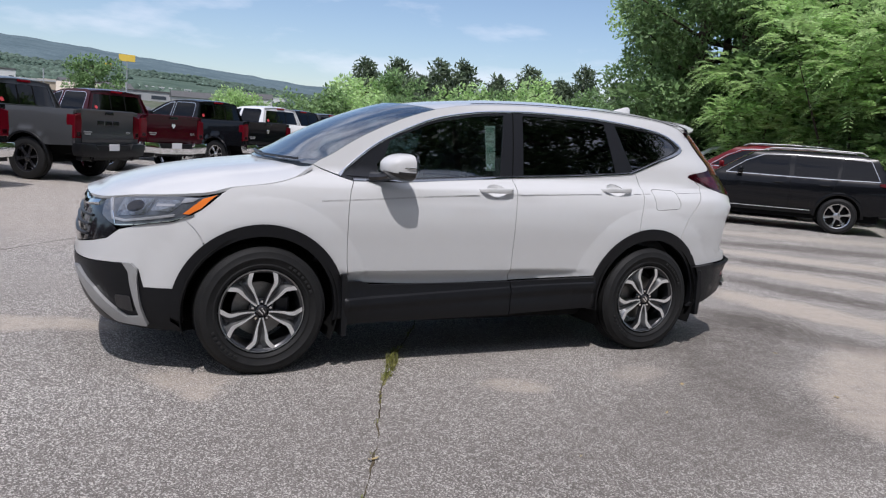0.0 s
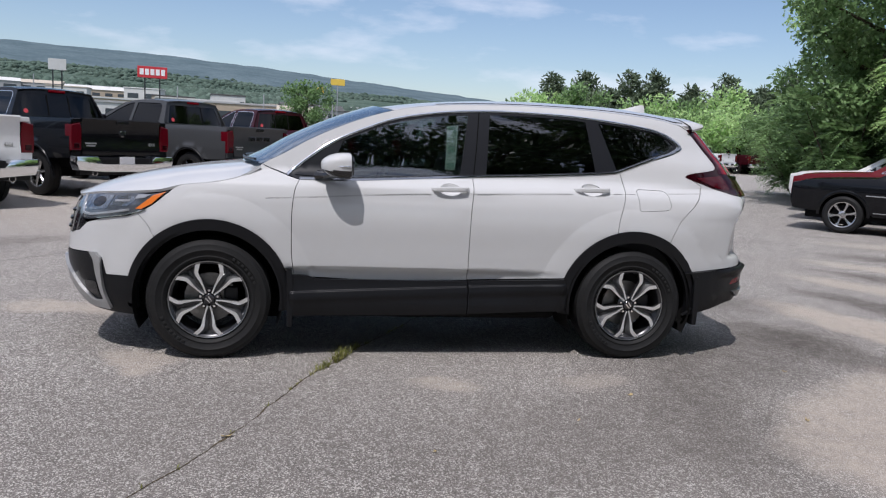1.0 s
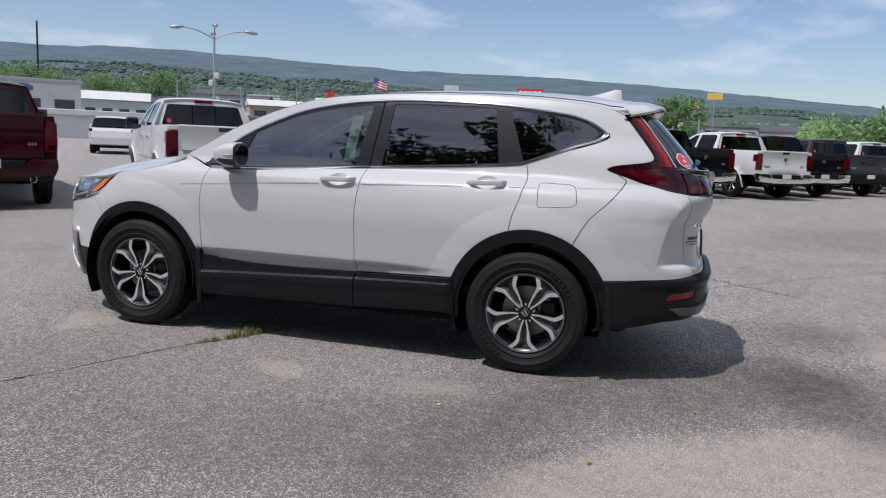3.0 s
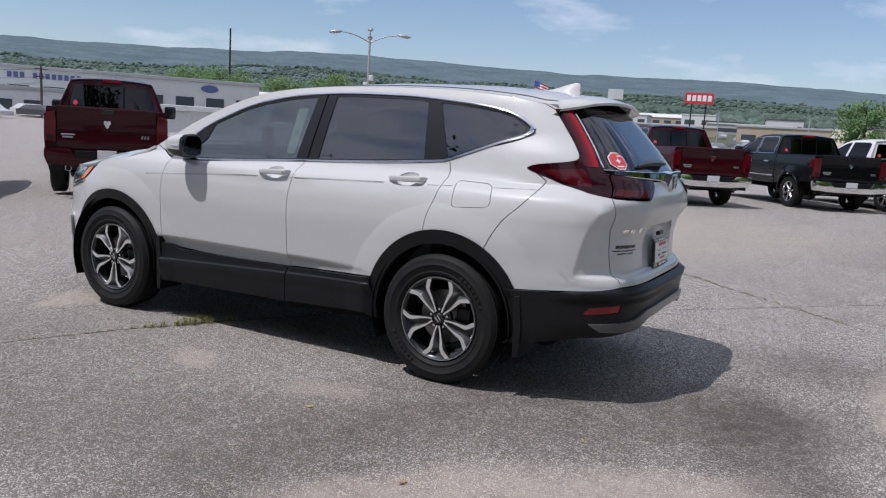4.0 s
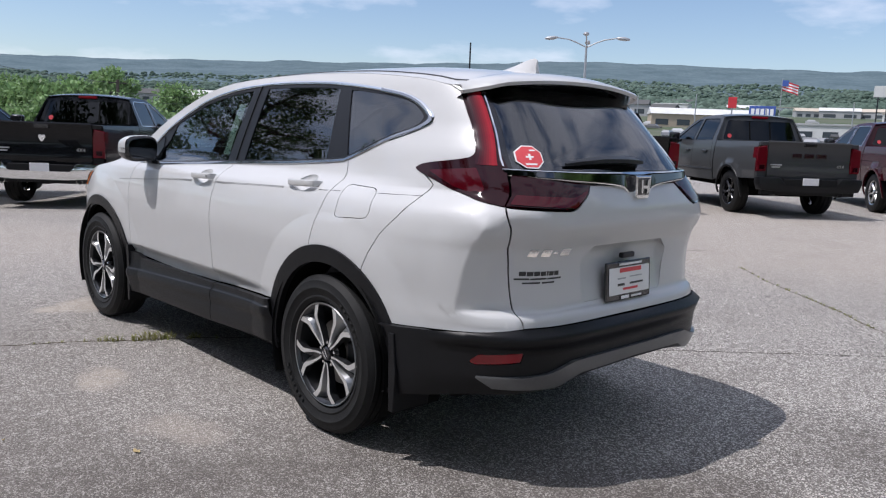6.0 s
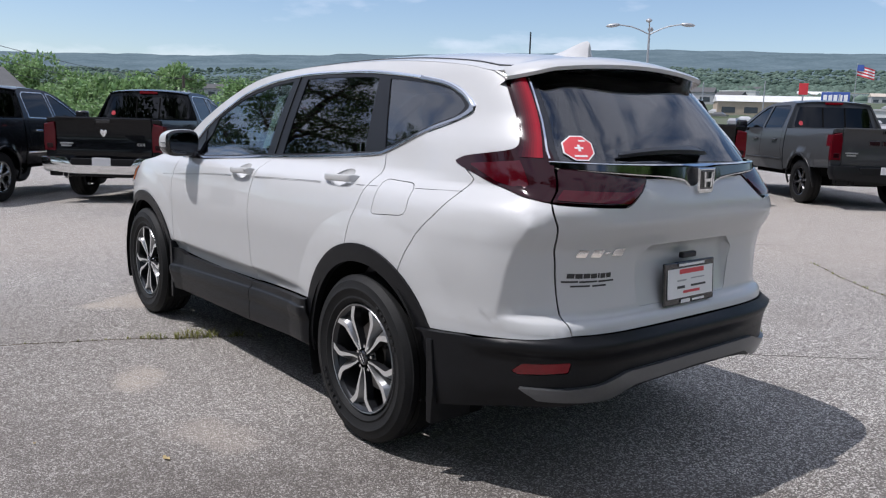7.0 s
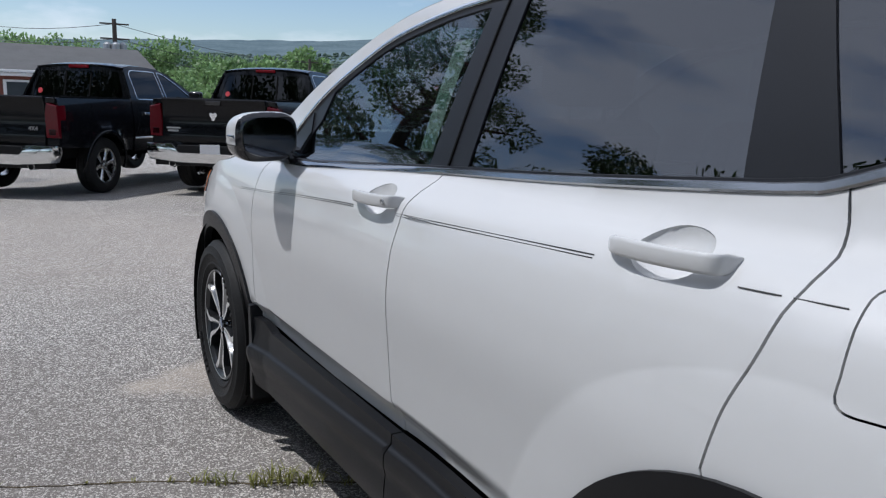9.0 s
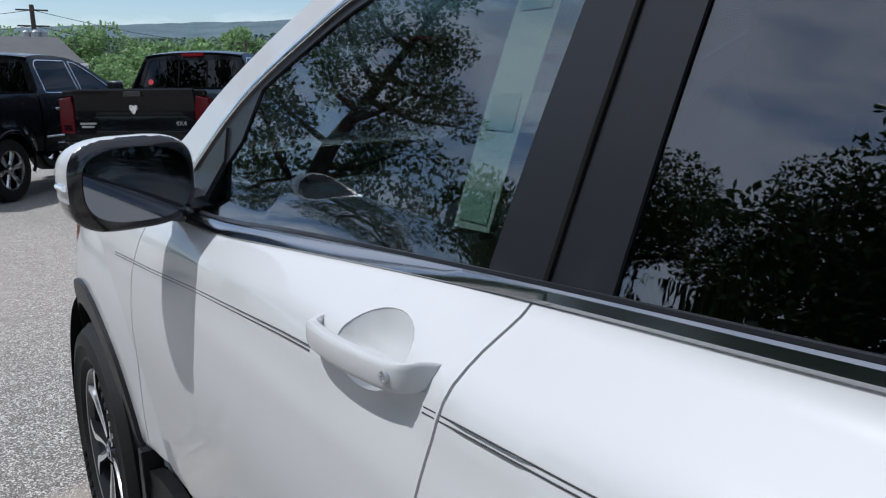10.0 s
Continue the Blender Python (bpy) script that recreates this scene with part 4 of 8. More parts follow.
    both_sides("lamp_slat", shell, rounded([(-1.955, 0.925), (-1.955, 0.912), (-1.86, 0.918), (-1.86, 0.930)], 0.02), lamp_white, car, off=0.008, thick=0.003, grid=0.02)
    both_sides("lamp_slat", shell, rounded([(-1.83, 0.962), (-1.835, 0.935), (-1.775, 0.945), (-1.755, 0.965)], 0.02), lamp_white, car, off=0.008, thick=0.003, grid=0.02)
    mirrored(surface_strip("light_bar", densify([(-2.30, 0.935), (-2.235, 0.885), (-2.185, 0.832), (-2.10, 0.826), (-1.95, 0.850), (-1.835, 0.872)], 0.02), 0.017, 0.011, lamp_white, car, "pale grey running light bar"))
    brow = [(-1.74, 0.880), (-1.849, 0.842), (-2.023, 0.812), (-2.150, 0.800), (-2.20, 0.86), (-2.30, 0.925)]
    mirrored(surface_strip("headlamp_chrome", densify(brow), 0.007, 0.010, chrome, car))
    grille = rounded([(-2.14, 0.780), (-2.20, 0.727), (-2.33, 0.702), (-2.62, 0.667), (FRONT_END, 0.662), (FRONT_END, 0.925), (-2.60, 0.925), (-2.36, 0.922), (-2.28, 0.84)], 0.03)
    both_sides("grille", shell, grille, gloss_black, car, "gloss black front grille", off=0.0, thick=0.02, gap=0.002, grid=0.04)
    for z in (0.72, 0.77, 0.82):
        mirrored(surface_strip("grille_bar", densify([(FRONT_END, z), (-2.7, z), (-2.42, z + 0.005)]), 0.014, 0.010, satin_black, car))
    mirrored(surface_strip("grille_chrome", densify([(FRONT_END, 0.885), (-2.7, 0.88), (-2.40, 0.90)]), 0.030, 0.012, chrome, car))


def build_details():
    # door handles
    for cx, cz, y0 in ((0.105, 1.071, -0.851), (1.045, 1.102, -0.822)):
        pts = [(cx - 0.128, y0 + 0.020, cz - 0.004), (cx - 0.105, y0 - 0.008, cz - 0.003), (cx - 0.07, y0 - 0.022, cz - 0.001), (cx, y0 - 0.026, cz), (cx + 0.07, y0 - 0.022, cz + 0.002),
               (cx + 0.105, y0 - 0.012, cz + 0.003), (cx + 0.118, y0 + 0.020, cz + 0.004)]
        pts = smooth_line(pts, 5)
        n = len(pts)
        loop = [(math.copysign(abs(math.cos(a)) ** 0.55, math.cos(a)), math.copysign(abs(math.sin(a)) ** 0.55, math.sin(a))) for a in np.linspace(0, 2 * math.pi, 16, endpoint=False)]

        def bar(lo, hi):
            bm = bmesh.new()
            rings = []
            for i, (px, py, pz_) in enumerate(pts):
                if lo <= px <= hi:
                    tall = 0.0095 + 0.0060 * float(smooth(0, 0.35, i / n)) - 0.0070 * float(smooth(0.86, 1.0, i / n))
                    rings.append([bm.verts.new((px, py + 0.0085 * a, pz_ + tall * b)) for a, b in loop])
            for a, b in zip(rings, rings[1:]):
                for k in range(16):
                    bm.faces.new((a[k], b[k], b[(k + 1) % 16], a[(k + 1) % 16]))
            bm.faces.new(rings[0])
            bm.faces.new(rings[-1][::-1])
            bmesh.ops.recalc_face_normals(bm, faces=bm.faces)
            return bm
        handle = part("door_handle", bar(-9, cx + 0.060), white_paint, car, "white door handle", smoothed=True)
        part("handle_end", bar(cx + 0.058, 9), white_paint, handle, smoothed=True)
        mirrored(handle)
    bm = bmesh.new()
    lathe(bm, [(0.0, -0.002), (0.004, -0.002), (0.0045, -0.004), (0.0065, -0.004), (0.0075, 0.006)], 16, "y")
    bmesh.ops.translate(bm, vec=(0.196, -0.8765, 1.0745), verts=bm.verts)
    part("door_lock", bm, silver_plastic, car, "silver door lock")
    # pinstripes
    line = [(-1.02, 0.975), (-0.718, 0.993), (-0.448, 1.013), (-0.101, 1.033), (0.625, 1.061), (1.182, 1.082), (1.695, 1.107)]
    xs, ys = [q[0] for q in line], [q[1] for q in line]
    for a, b in ((-1.02, -0.864), (-0.856, -0.02), (0.225, 0.245), (0.252, 0.905), (1.165, 1.223), (1.238, 1.30), (1.50, 1.695)):
        for d in ((-0.0026, 0.0026) if a < 1.1 else (0.0,)):
            pts = [(p, float(np.interp(p, xs, ys)) + d) for p in np.linspace(a, b, max(3, int((b - a) / 0.04)))]
            surface_strip("pinstripe", pts, 0.0012, 0.0005, ink, car, "", shell, 0.001)
    # plate and its frame
    bm = bmesh.new()
    tilt = pose(2.288, 0.0, 0.768, 0, -4, 0)
    box(bm, (-0.006, -0.166, -0.083), (0.006, 0.166, 0.083), 0.005)
    bmesh.ops.transform(bm, matrix=tilt, verts=bm.verts)
    plate = part("plate_frame", bm, gloss_black, car, "black dealer frame round a white plate")
    bm = bmesh.new()
    box(bm, (0.0075, -0.150, -0.056), (0.009, 0.150, 0.058))
    bmesh.ops.transform(bm, matrix=tilt, verts=bm.verts)
    part("plate", bm, sticker_white, plate, "white dealer plate with small bars")
    for lo, hi, m in (((-0.075, 0.036), (0.085, 0.054), sticker_red), ((-0.09, 0.008), (-0.03, 0.014), silver_plastic), ((0.0, 0.012), (0.09, 0.017), silver_plastic), ((-0.09, -0.020), (-0.04, -0.010), ink), ((0.0, -0.018), (0.10, -0.010), ink),
                      ((-0.05, -0.040), (0.06, -0.030), sticker_red), ((-0.065, -0.077), (-0.005, -0.063), sticker_white), ((0.01, -0.074), (0.09, -0.066), sticker_white), ((-0.08, 0.066), (0.09, 0.075), sticker_white)):
        bm = bmesh.new()
        box(bm, (0.0095, lo[0], lo[1]), (0.0105, hi[0], hi[1]))
        bmesh.ops.transform(bm, matrix=tilt, verts=bm.verts)
        part("plate_bar", bm, m, plate)
    bm = bmesh.new()
    box(bm, (2.262, -0.045, 0.862), (2.285, 0.045, 0.885), 0.005)
    part("gate_release", bm, satin_black, car)
    # raised chrome bars and dark decals on the tailgate
    for k, (y, w) in enumerate(((-0.595, 0.034), (-0.545, 0.040), (-0.493, 0.020), (-0.455, 0.050))):
        h = 0.014 if k != 2 else 0.004
        q = rounded([(on_tail(y, 0.92 - h), 0.920 - h, 0.004), (on_tail(y + w, 0.92), 0.918 - h, 0.004), (on_tail(y + w + 0.008, 0.93), 0.918 + h, 0.004), (on_tail(y + 0.008, 0.93), 0.920 + h, 0.004)], 0.01)
        patch("model_badge", shell, q, chrome, car, "raised chrome badge bar", off=0.004, thick=0.004, grid=0.02)
    for y0, y1, z, h in ((-0.612, -0.588, 0.838, 0.0085), (-0.585, -0.560, 0.837, 0.0085), (-0.557, -0.532, 0.837, 0.0085), (-0.529, -0.504, 0.836, 0.0085), (-0.50, -0.492, 0.836, 0.0085), (-0.488, -0.466, 0.835, 0.0085), (-0.462, -0.440, 0.835, 0.0085),
                         (-0.628, -0.575, 0.817, 0.0032), (-0.570, -0.500, 0.816, 0.0032), (-0.495, -0.425, 0.815, 0.0032), (-0.600, -0.530, 0.801, 0.0032), (-0.52, -0.46, 0.800, 0.0032)):
        q = rounded([(on_tail(y0, z), z - h), (on_tail(y1, z), z - h), (on_tail(y1, z), z + h), (on_tail(y0, z), z + h)], 0.02)
        patch("decal_bar", shell, q, ink, car, "", off=0.0012, thick=0.0012, grid=0.02)
    # round-edged sticker on the tailgate glass
    cz, cy = 1.277, -0.522
    octagon = lambda r: np.array([(on_tail(cy + r * math.cos(radians(22.5 + 45 * k)), cz), cz + 0.86 * r * math.sin(radians(22.5 + 45 * k))) for k in range(8)])
    st = patch("sticker", shell, octagon(0.053), sticker_white, car, "red eight-sided sticker with white rim", off=0.0005, thick=0.001, grid=0.03)
    patch("sticker_field", shell, octagon(0.048), sticker_red, st, "", off=0.0012, thick=0.0008, grid=0.03)
    for a, b, c, d in ((-0.014, 0.014, -0.003, 0.003), (-0.004, 0.004, -0.011, 0.011), (-0.02, 0.02, -0.030, -0.024), (0.004, 0.026, 0.022, 0.027)):
        q = rounded([(on_tail(cy + a, cz), cz + c), (on_tail(cy + b, cz), cz + c), (on_tail(cy + b, cz), cz + d), (on_tail(cy + a, cz), cz + d)], 0.03)
        patch("sticker_bar", shell, q, sticker_white, st, "", off=0.0016, thick=0.0006, grid=0.03)
    # rear wiper
    bm = bmesh.new()
    rows = []
    for y, z, w, h in ((-0.385, 1.254, 0.006, 0.008), (-0.30, 1.262, 0.012, 0.018), (-0.15, 1.270, 0.016, 0.024), (0.0, 1.270, 0.018, 0.030), (0.09, 1.266, 0.017, 0.032), (0.125, 1.262, 0.010, 0.022)):
        c = shell(on_tail(y, z), z)
        rows.append([bm.verts.new(c + np.array([a * 1.0 + 0.004, 0, b])) for a, b in ((0, -w), (h, -w * 0.6), (h, w * 0.3), (0, w))])
    for a, b in zip(rows, rows[1:]):
        for k in range(4):
            bm.faces.new((a[k], b[k], b[(k + 1) % 4], a[(k + 1) % 4]))
    bm.faces.new(rows[0])
    bm.faces.new(rows[-1][::-1])
    part("rear_wiper", bm, satin_black, car, "black rear wiper", smoothed=True)
    # door mirrors
    bm = bmesh.new()
    bmesh.ops.create_uvsphere(bm, u_segments=36, v_segments=24, radius=1.0)
    for v in bm.verts:
        c = v.co
        c = Vector([math.copysign(abs(k) ** 0.62, k) for k in c])
        s = max(0.0, -c.x)
        v.co = Vector((c.x * (0.150 if c.x < 0 else 0.028), c.y * 0.106 * (1 - 0.18 * s * s), c.z * 0.078 * (1 - 0.38 * s * s)))
        v.co.z += 0.10 * v.co.y * 0.25
    bmesh.ops.transform(bm, matrix=pose(-0.548, -0.925, 1.188, 0, 0, 8), verts=bm.verts)
    for f in bm.faces:
        f.material_index = 0 if f.calc_center_median().z > 1.163 and f.normal.x < 0.5 else 1
    head = part("door_mirror", bm, [white_paint, gloss_black], car, "white door mirror with black base", smoothed=True)
    bm = bmesh.new()
    glass_line = ellipse(0, 0, 0.088, 0.061, 32)
    prism(bm, [(math.copysign(abs(a / 0.088) ** 0.7, a) * 0.088, math.copysign(abs(b / 0.061) ** 0.7, b) * 0.061) for a, b in glass_line], 0.0, 0.006, "x")
    bmesh.ops.transform(bm, matrix=pose(-0.525, -0.921, 1.188, 0, 0, 8), verts=bm.verts)
    part("mirror_glass", bm, material("mirror", (0.16, 0.165, 0.175), 0.02, 1.0), head, "mirror glass")
    bm = bmesh.new()
    tube(bm, [(-0.70, -0.79, 1.118), (-0.655, -0.83, 1.122), (-0.62, -0.88, 1.132), (-0.60, -0.93, 1.140)], [0.035, 0.028, 0.024, 0.022], 10, 1.5)
    part("mirror_foot", bm, gloss_black, head)
    patch("mirror_sail", shell, rounded([(-0.85, 1.118), (-0.66, 1.112), (-0.655, 1.20), (-0.68, 1.262)], 0.03), satin_black, head, off=0.002, thick=0.01, grid=0.05)
    bm = bmesh.new()
    tube(bm, [(-0.655, -1.000, 1.186), (-0.62, -1.022, 1.187), (-0.57, -1.0345, 1.188), (-0.528, -1.031, 1.188)], 0.0055, 8)
    part("mirror_lamp", bm, chrome, head)
    mirrored(head)


def wheel(name, parent, m):
    """An alloy wheel about the y axis, its face towards -y."""
    hub = empty(name)
    hub.parent = parent
    bm = bmesh.new()
    R = 0.358
    prof = [(0.232, 0.075), (0.246, 0.098), (0.262, 0.106), (0.298, 0.113), (0.328, 0.110), (0.345, 0.098), (0.353, 0.085)]
    lanes = [0.085, 0.060, 0.056, 0.030, 0.026, -0.002, 0.002]
    left = [(0.232, -0.075), (0.246, -0.098), (0.256, -0.1035), (0.259, -0.1065), (0.264, -0.1065), (0.267, -0.1045), (0.296, -0.1125), (0.299, -0.1150), (0.303, -0.1150), (0.306, -0.1128), (0.328, -0.110), (0.334, -0.1085), (0.336, -0.1055), (0.345, -0.098), (0.353, -0.085)]
    tread = []
    for a in (-0.083, -0.058, None, -0.052, -0.020, None, -0.013, 0.013, None, 0.020, 0.052, None, 0.058, 0.083):
        if a is None:
            tread += [(R - 0.010, tread[-1][1] + 0.001), (R - 0.010, tread[-1][1] + 0.006)]
        else:
            tread.append((R, a))
    right = [(r, w) for r, w in prof[::-1]]
    lathe(bm, left + tread + right, 72)
    part("tyre", bm, rubber, hub, "black rubber tyre", smoothed=True)
    bm = bmesh.new()
    lathe(bm, [(0.236, -0.088), (0.232, -0.096), (0.226, -0.094), (0.214, -0.080), (0.208, -0.02), (0.205, 0.085), (0.236, 0.09)], 60)
    part("rim", bm, rim_dark, hub, "dark grey alloy rim", smoothed=True)
    bm = bmesh.new()
    lathe(bm, [(0.2345, -0.0925), (0.2315, -0.0975), (0.2275, -0.0955)], 60)
    part("rim_lip", bm, flank_grey, hub)
    # paired spokes round five large openings
    for k in range(5):
        for s in (-1, 1):
            base = radians(90 + 72 * k)
            pts = []
            for r, a in ((0.040, 27), (0.075, 23), (0.125, 23.5), (0.170, 24.5), (0.196, 21), (0.231, 15.5)):
                ang = base + s * radians(a)
                pts.append((r * math.cos(ang), r * math.sin(ang)))
            pts = smooth_line(pts, 4)
            bm = bmesh.new()
            rows = []
            for i, (a, b) in enumerate(pts):
                d = np.array(pts[min(i + 1, len(pts) - 1)]) - np.array(pts[max(i - 1, 0)])
                d /= np.linalg.norm(d)
                nrm = np.array([-d[1], d[0]]) * s
                r = math.hypot(a, b)
                y = -0.084 - 0.008 * smooth(0.05, 0.20, r)
                w = 0.0046 + 0.0068 * float(smooth(0.07, 0.20, r))
                back = 0.030 + 0.010 * smooth(0.05, 0.2, r)
                wide = 0.012 + 0.024 * smooth(0.08, 0.20, r)
                ring = [(a + nrm[0] * -w, y, b + nrm[1] * -w), (a + nrm[0] * w, y, b + nrm[1] * w), (a - nrm[0] * -wide, y + back, b - nrm[1] * -wide), (a - nrm[0] * 0.006, y + back, b - nrm[1] * 0.006)]
                rows.append([bm.verts.new(q) for q in ring])
            for p0, p1 in zip(rows, rows[1:]):
                for j in range(4):
                    f = bm.faces.new((p0[j], p0[(j + 1) % 4], p1[(j + 1) % 4], p1[j]))
                    f.material_index = (0, 2, 1, 1)[j]
            part("spoke", bm, [machined, rim_dark, flank_grey], hub)
        # the outer bow of each opening
        base = 90 + 72 * k
        bm = bmesh.new()
        rows = []
        for i in range(9):
            ang = radians(base - 16 + 32 * i / 8)
            c, s_ = math.cos(ang), math.sin(ang)
            rows.append([bm.verts.new((r * c, y, r * s_)) for r, y in ((0.2255, -0.0915), (0.2315, -0.0945), (0.2315, -0.070), (0.2215, -0.070))])
        for p0, p1 in zip(rows, rows[1:]):
            for j in range(4):
                bm.faces.new((p0[j], p0[(j + 1) % 4], p1[(j + 1) % 4], p1[j]))
        part("spoke_bow", bm, machined, hub)
        # lug nut
        ang = radians(base)
        bm = bmesh.new()
        lathe(bm, [(0.0, -0.078), (0.007, -0.078), (0.009, -0.072), (0.009, -0.050)], 10)
        bmesh.ops.translate(bm, vec=(0.052 * math.cos(ang), 0, 0.052 * math.sin(ang)), verts=bm.verts)
        part("lug_nut", bm, chrome, hub)
        # web between the paired spokes
        bm = bmesh.new()
        mid = base + 36
        q = []
        for r, a, y in ((0.050, 8, -0.062), (0.130, 11, -0.060), (0.205, 15, -0.052), (0.229, 16, -0.082), (0.229, -16, -0.082), (0.205, -15, -0.052), (0.130, -11, -0.060), (0.050, -8, -0.062)):
            g = radians(mid + a)
            q.append(bm.verts.new((r * math.cos(g), y, r * math.sin(g))))
        for i0, i1, i2, i3 in ((0, 1, 6, 7), (1, 2, 5, 6), (2, 3, 4, 5)):
            bm.faces.new((q[i0], q[i1], q[i2], q[i3]))
        part("spoke_web", bm, rim_dark, hub)
    bm = bmesh.new()
    lathe(bm, [(0.0, -0.088), (0.026, -0.087), (0.031, -0.082), (0.033, -0.070), (0.066, -0.060), (0.070, -0.040)], 30)
    cap = part("hub_cap", bm, gloss_black, hub, "gloss black hub cap with two chrome bars", smoothed=True)
    for s in (-1, 1):
        bm = bmesh.new()
        prism(bm, [(s * 0.006, 0.018), (s * 0.014, 0.018), (s * 0.010, -0.018), (s * 0.004, -0.018)], -0.0905, -0.086, "y")
        bmesh.ops.rotate(bm, matrix=Matrix.Rotation(radians(-40), 3, "Y"), verts=bm.verts)
        part("cap_bar", bm, chrome, cap)
    bm = bmesh.new()
    lathe(bm, [(0.05, -0.008), (0.150, -0.008), (0.150, 0.012), (0.05, 0.012)], 36)
    part("brake_disc", bm, brake_disc, hub)
    bm = bmesh.new()
    box(bm, (0.08, -0.030, -0.05), (0.165, 0.03, 0.07), 0.012)
    part("brake_caliper", bm, satin_black, hub)
    # raised bars of sidewall lettering
    for start in (30, 210):
        for k in range(7):
            ang = radians(start + 6.2 * k)
            bm = bmesh.new()
            box(bm, (-0.0085, -0.1165, 0.276), (0.0085, -0.1085, 0.292), 0.002)
            bmesh.ops.rotate(bm, matrix=Matrix.Rotation(ang, 3, "Y"), verts=bm.verts)
            part("sidewall_bar", bm, rubber_mark, hub)
    hub.matrix_basis = m
    return hub


def build_wheels():
    for x in (-WHEEL_X, WHEEL_X):
        wheel("wheel", car, pose(x, -0.795, 0.360, 0, 0, 0))
        wheel("wheel", car, pose(x, 0.795, 0.360, 0, 0, 180))
        for s in (-1, 1):
            bm = bmesh.new()
            rows = []
            for k in range(25):
                a = radians(-25 + 230 * k / 24)
                rows.append([bm.verts.new((x + 0.432 * math.cos(a), s * y, WHEEL_Z + 0.432 * math.sin(a))) for y in (0.895, 0.55)])
            for a, b in zip(rows, rows[1:]):
                bm.faces.new((a[0], a[1], b[1], b[0]))
            bm.faces.new([r[1] for r in rows])
            part("wheel_housing", bm, dark_void, car)


def build_inside():
    # dark inner shell behind the panel gaps; the wheel wells cut its lower edge
    low = [(FRONT_END, 0.30)] + [(-1.75, 0.30)] + [q for q in arch_line(-WHEEL_X, 0.43, 188, -8, 24)] + [(-0.86, 0.28), (0.86, 0.30)] + [q for q in arch_line(WHEEL_X, 0.43, 188, -8, 24)] + [(1.80, 0.36), (END, 0.44)]
    top = [(END, 1.15), (2.0, 1.15), (1.6, 1.11), (1.2, 1.10), (0.2, 1.06), (-0.82, 1.01), (-1.6, 0.93), (-2.2, 0.88), (FRONT_END, 0.86)]
    both_sides("inner_shell", shell, rounded(low + top, 0.06), dark_void, car, off=-0.045, thick=0.004, grid=0.08)
    pil = rounded([(1.74, 1.46), (1.70, 1.55), (1.88, 1.52), (2.02, 1.50), (2.02, 1.20), (1.70, 1.18), (1.80, 1.36)], 0.04)
    both_sides("inner_pillar", shell, pil, dark_void, car, off=-0.03, thick=0.004, grid=0.06)
    bm = bmesh.new()
    box(bm, (-1.95, -0.62, 0.24), (1.90, 0.62, 0.36), 0.05)
    box(bm, (1.80, -0.60, 0.34), (2.16, 0.60, 0.48), 0.04)
    box(bm, (-0.86, -0.80, 0.24), (0.86, 0.80, 0.40), 0.04)
    part("underbody", bm, dark_void, car)
    bm = bmesh.new()
    box(bm, (-0.85, -0.70, 0.40), (2.0, 0.70, 0.46), 0.02)
    box(bm, (1.30, -0.70, 0.46), (2.12, 0.70, 0.98), 0.03)
    part("cabin_floor", bm, cabin_dark, car)
    bm = bmesh.new()
    prism(bm, [(-1.0, 0.6), (-1.05, 1.08), (-0.75, 1.13), (-0.42, 1.06), (-0.38, 0.90), (-0.5, 0.6)], -0.70, 0.70, "y", 0.02)
    part("dashboard", bm, cabin_dark, car)
    patch("headliner", roof_surface, rounded([(-0.2, -0.97), (1.78, -0.97), (1.78, 0.97), (-0.2, 0.97)], 0.1), cabin_grey, car, "grey fabric headliner", off=-0.03, thick=0.004, grid=0.2)
    for x, y, w in ((0.10, -0.38, 0.25), (0.10, 0.38, 0.25), (0.98, -0.36, 0.30), (0.98, 0.36, 0.30)):
        bm = bmesh.new()
        prism(bm, [(x - 0.42, 0.60), (x - 0.44, 0.74), (x - 0.40, 0.78), (x + 0.02, 0.74), (x + 0.17, 1.26), (x + 0.22, 1.28), (x + 0.27, 1.24), (x + 0.14, 0.60)], y - w, y + w, "y", 0.035)
        part("car_seat", bm, seat_cloth, car, "grey cloth car seat", smoothed=True)
        bm = bmesh.new()
        box(bm, (x + 0.19, y - 0.13, 1.31), (x + 0.29, y + 0.13, 1.48), 0.04, segments=3)
        tube(bm, [(x + 0.23, y - 0.06, 1.24), (x + 0.24, y - 0.06, 1.34)], 0.007, 6)
        tube(bm, [(x + 0.23, y + 0.06, 1.24), (x + 0.24, y + 0.06, 1.34)], 0.007, 6)
        part("headrest", bm, seat_cloth, car, "grey cloth headrest", smoothed=True)
    bm = bmesh.new()
    ring = [(0.185 * math.cos(2 * math.pi * k / 28), 0.185 * math.sin(2 * math.pi * k / 28), 0) for k in range(28)]
    tube(bm, ring, 0.015, 8, closed=True)
    box(bm, (-0.06, -0.05, -0.03), (0.06, 0.05, 0.01), 0.01)
    box(bm, (-0.18, -0.015, -0.02), (0.18, 0.015, 0.0), 0.005)
    bmesh.ops.transform(bm, matrix=pose(-0.33, -0.38, 1.02, 0, -64, 0), verts=bm.verts)
    part("steering_wheel", bm, cabin_dark, car, "dark steering wheel", smoothed=True)
    bm = bmesh.new()
    box(bm, (-0.30, -0.10, 1.44), (-0.27, 0.10, 1.51), 0.012)
    part("rear_view_mirror", bm, cabin_dark, car)
    # papers inside the driver's window
    sheet = rounded([(0.085, 1.190), (0.150, 1.192), (0.175, 1.475), (0.100, 1.470)], 0.05)
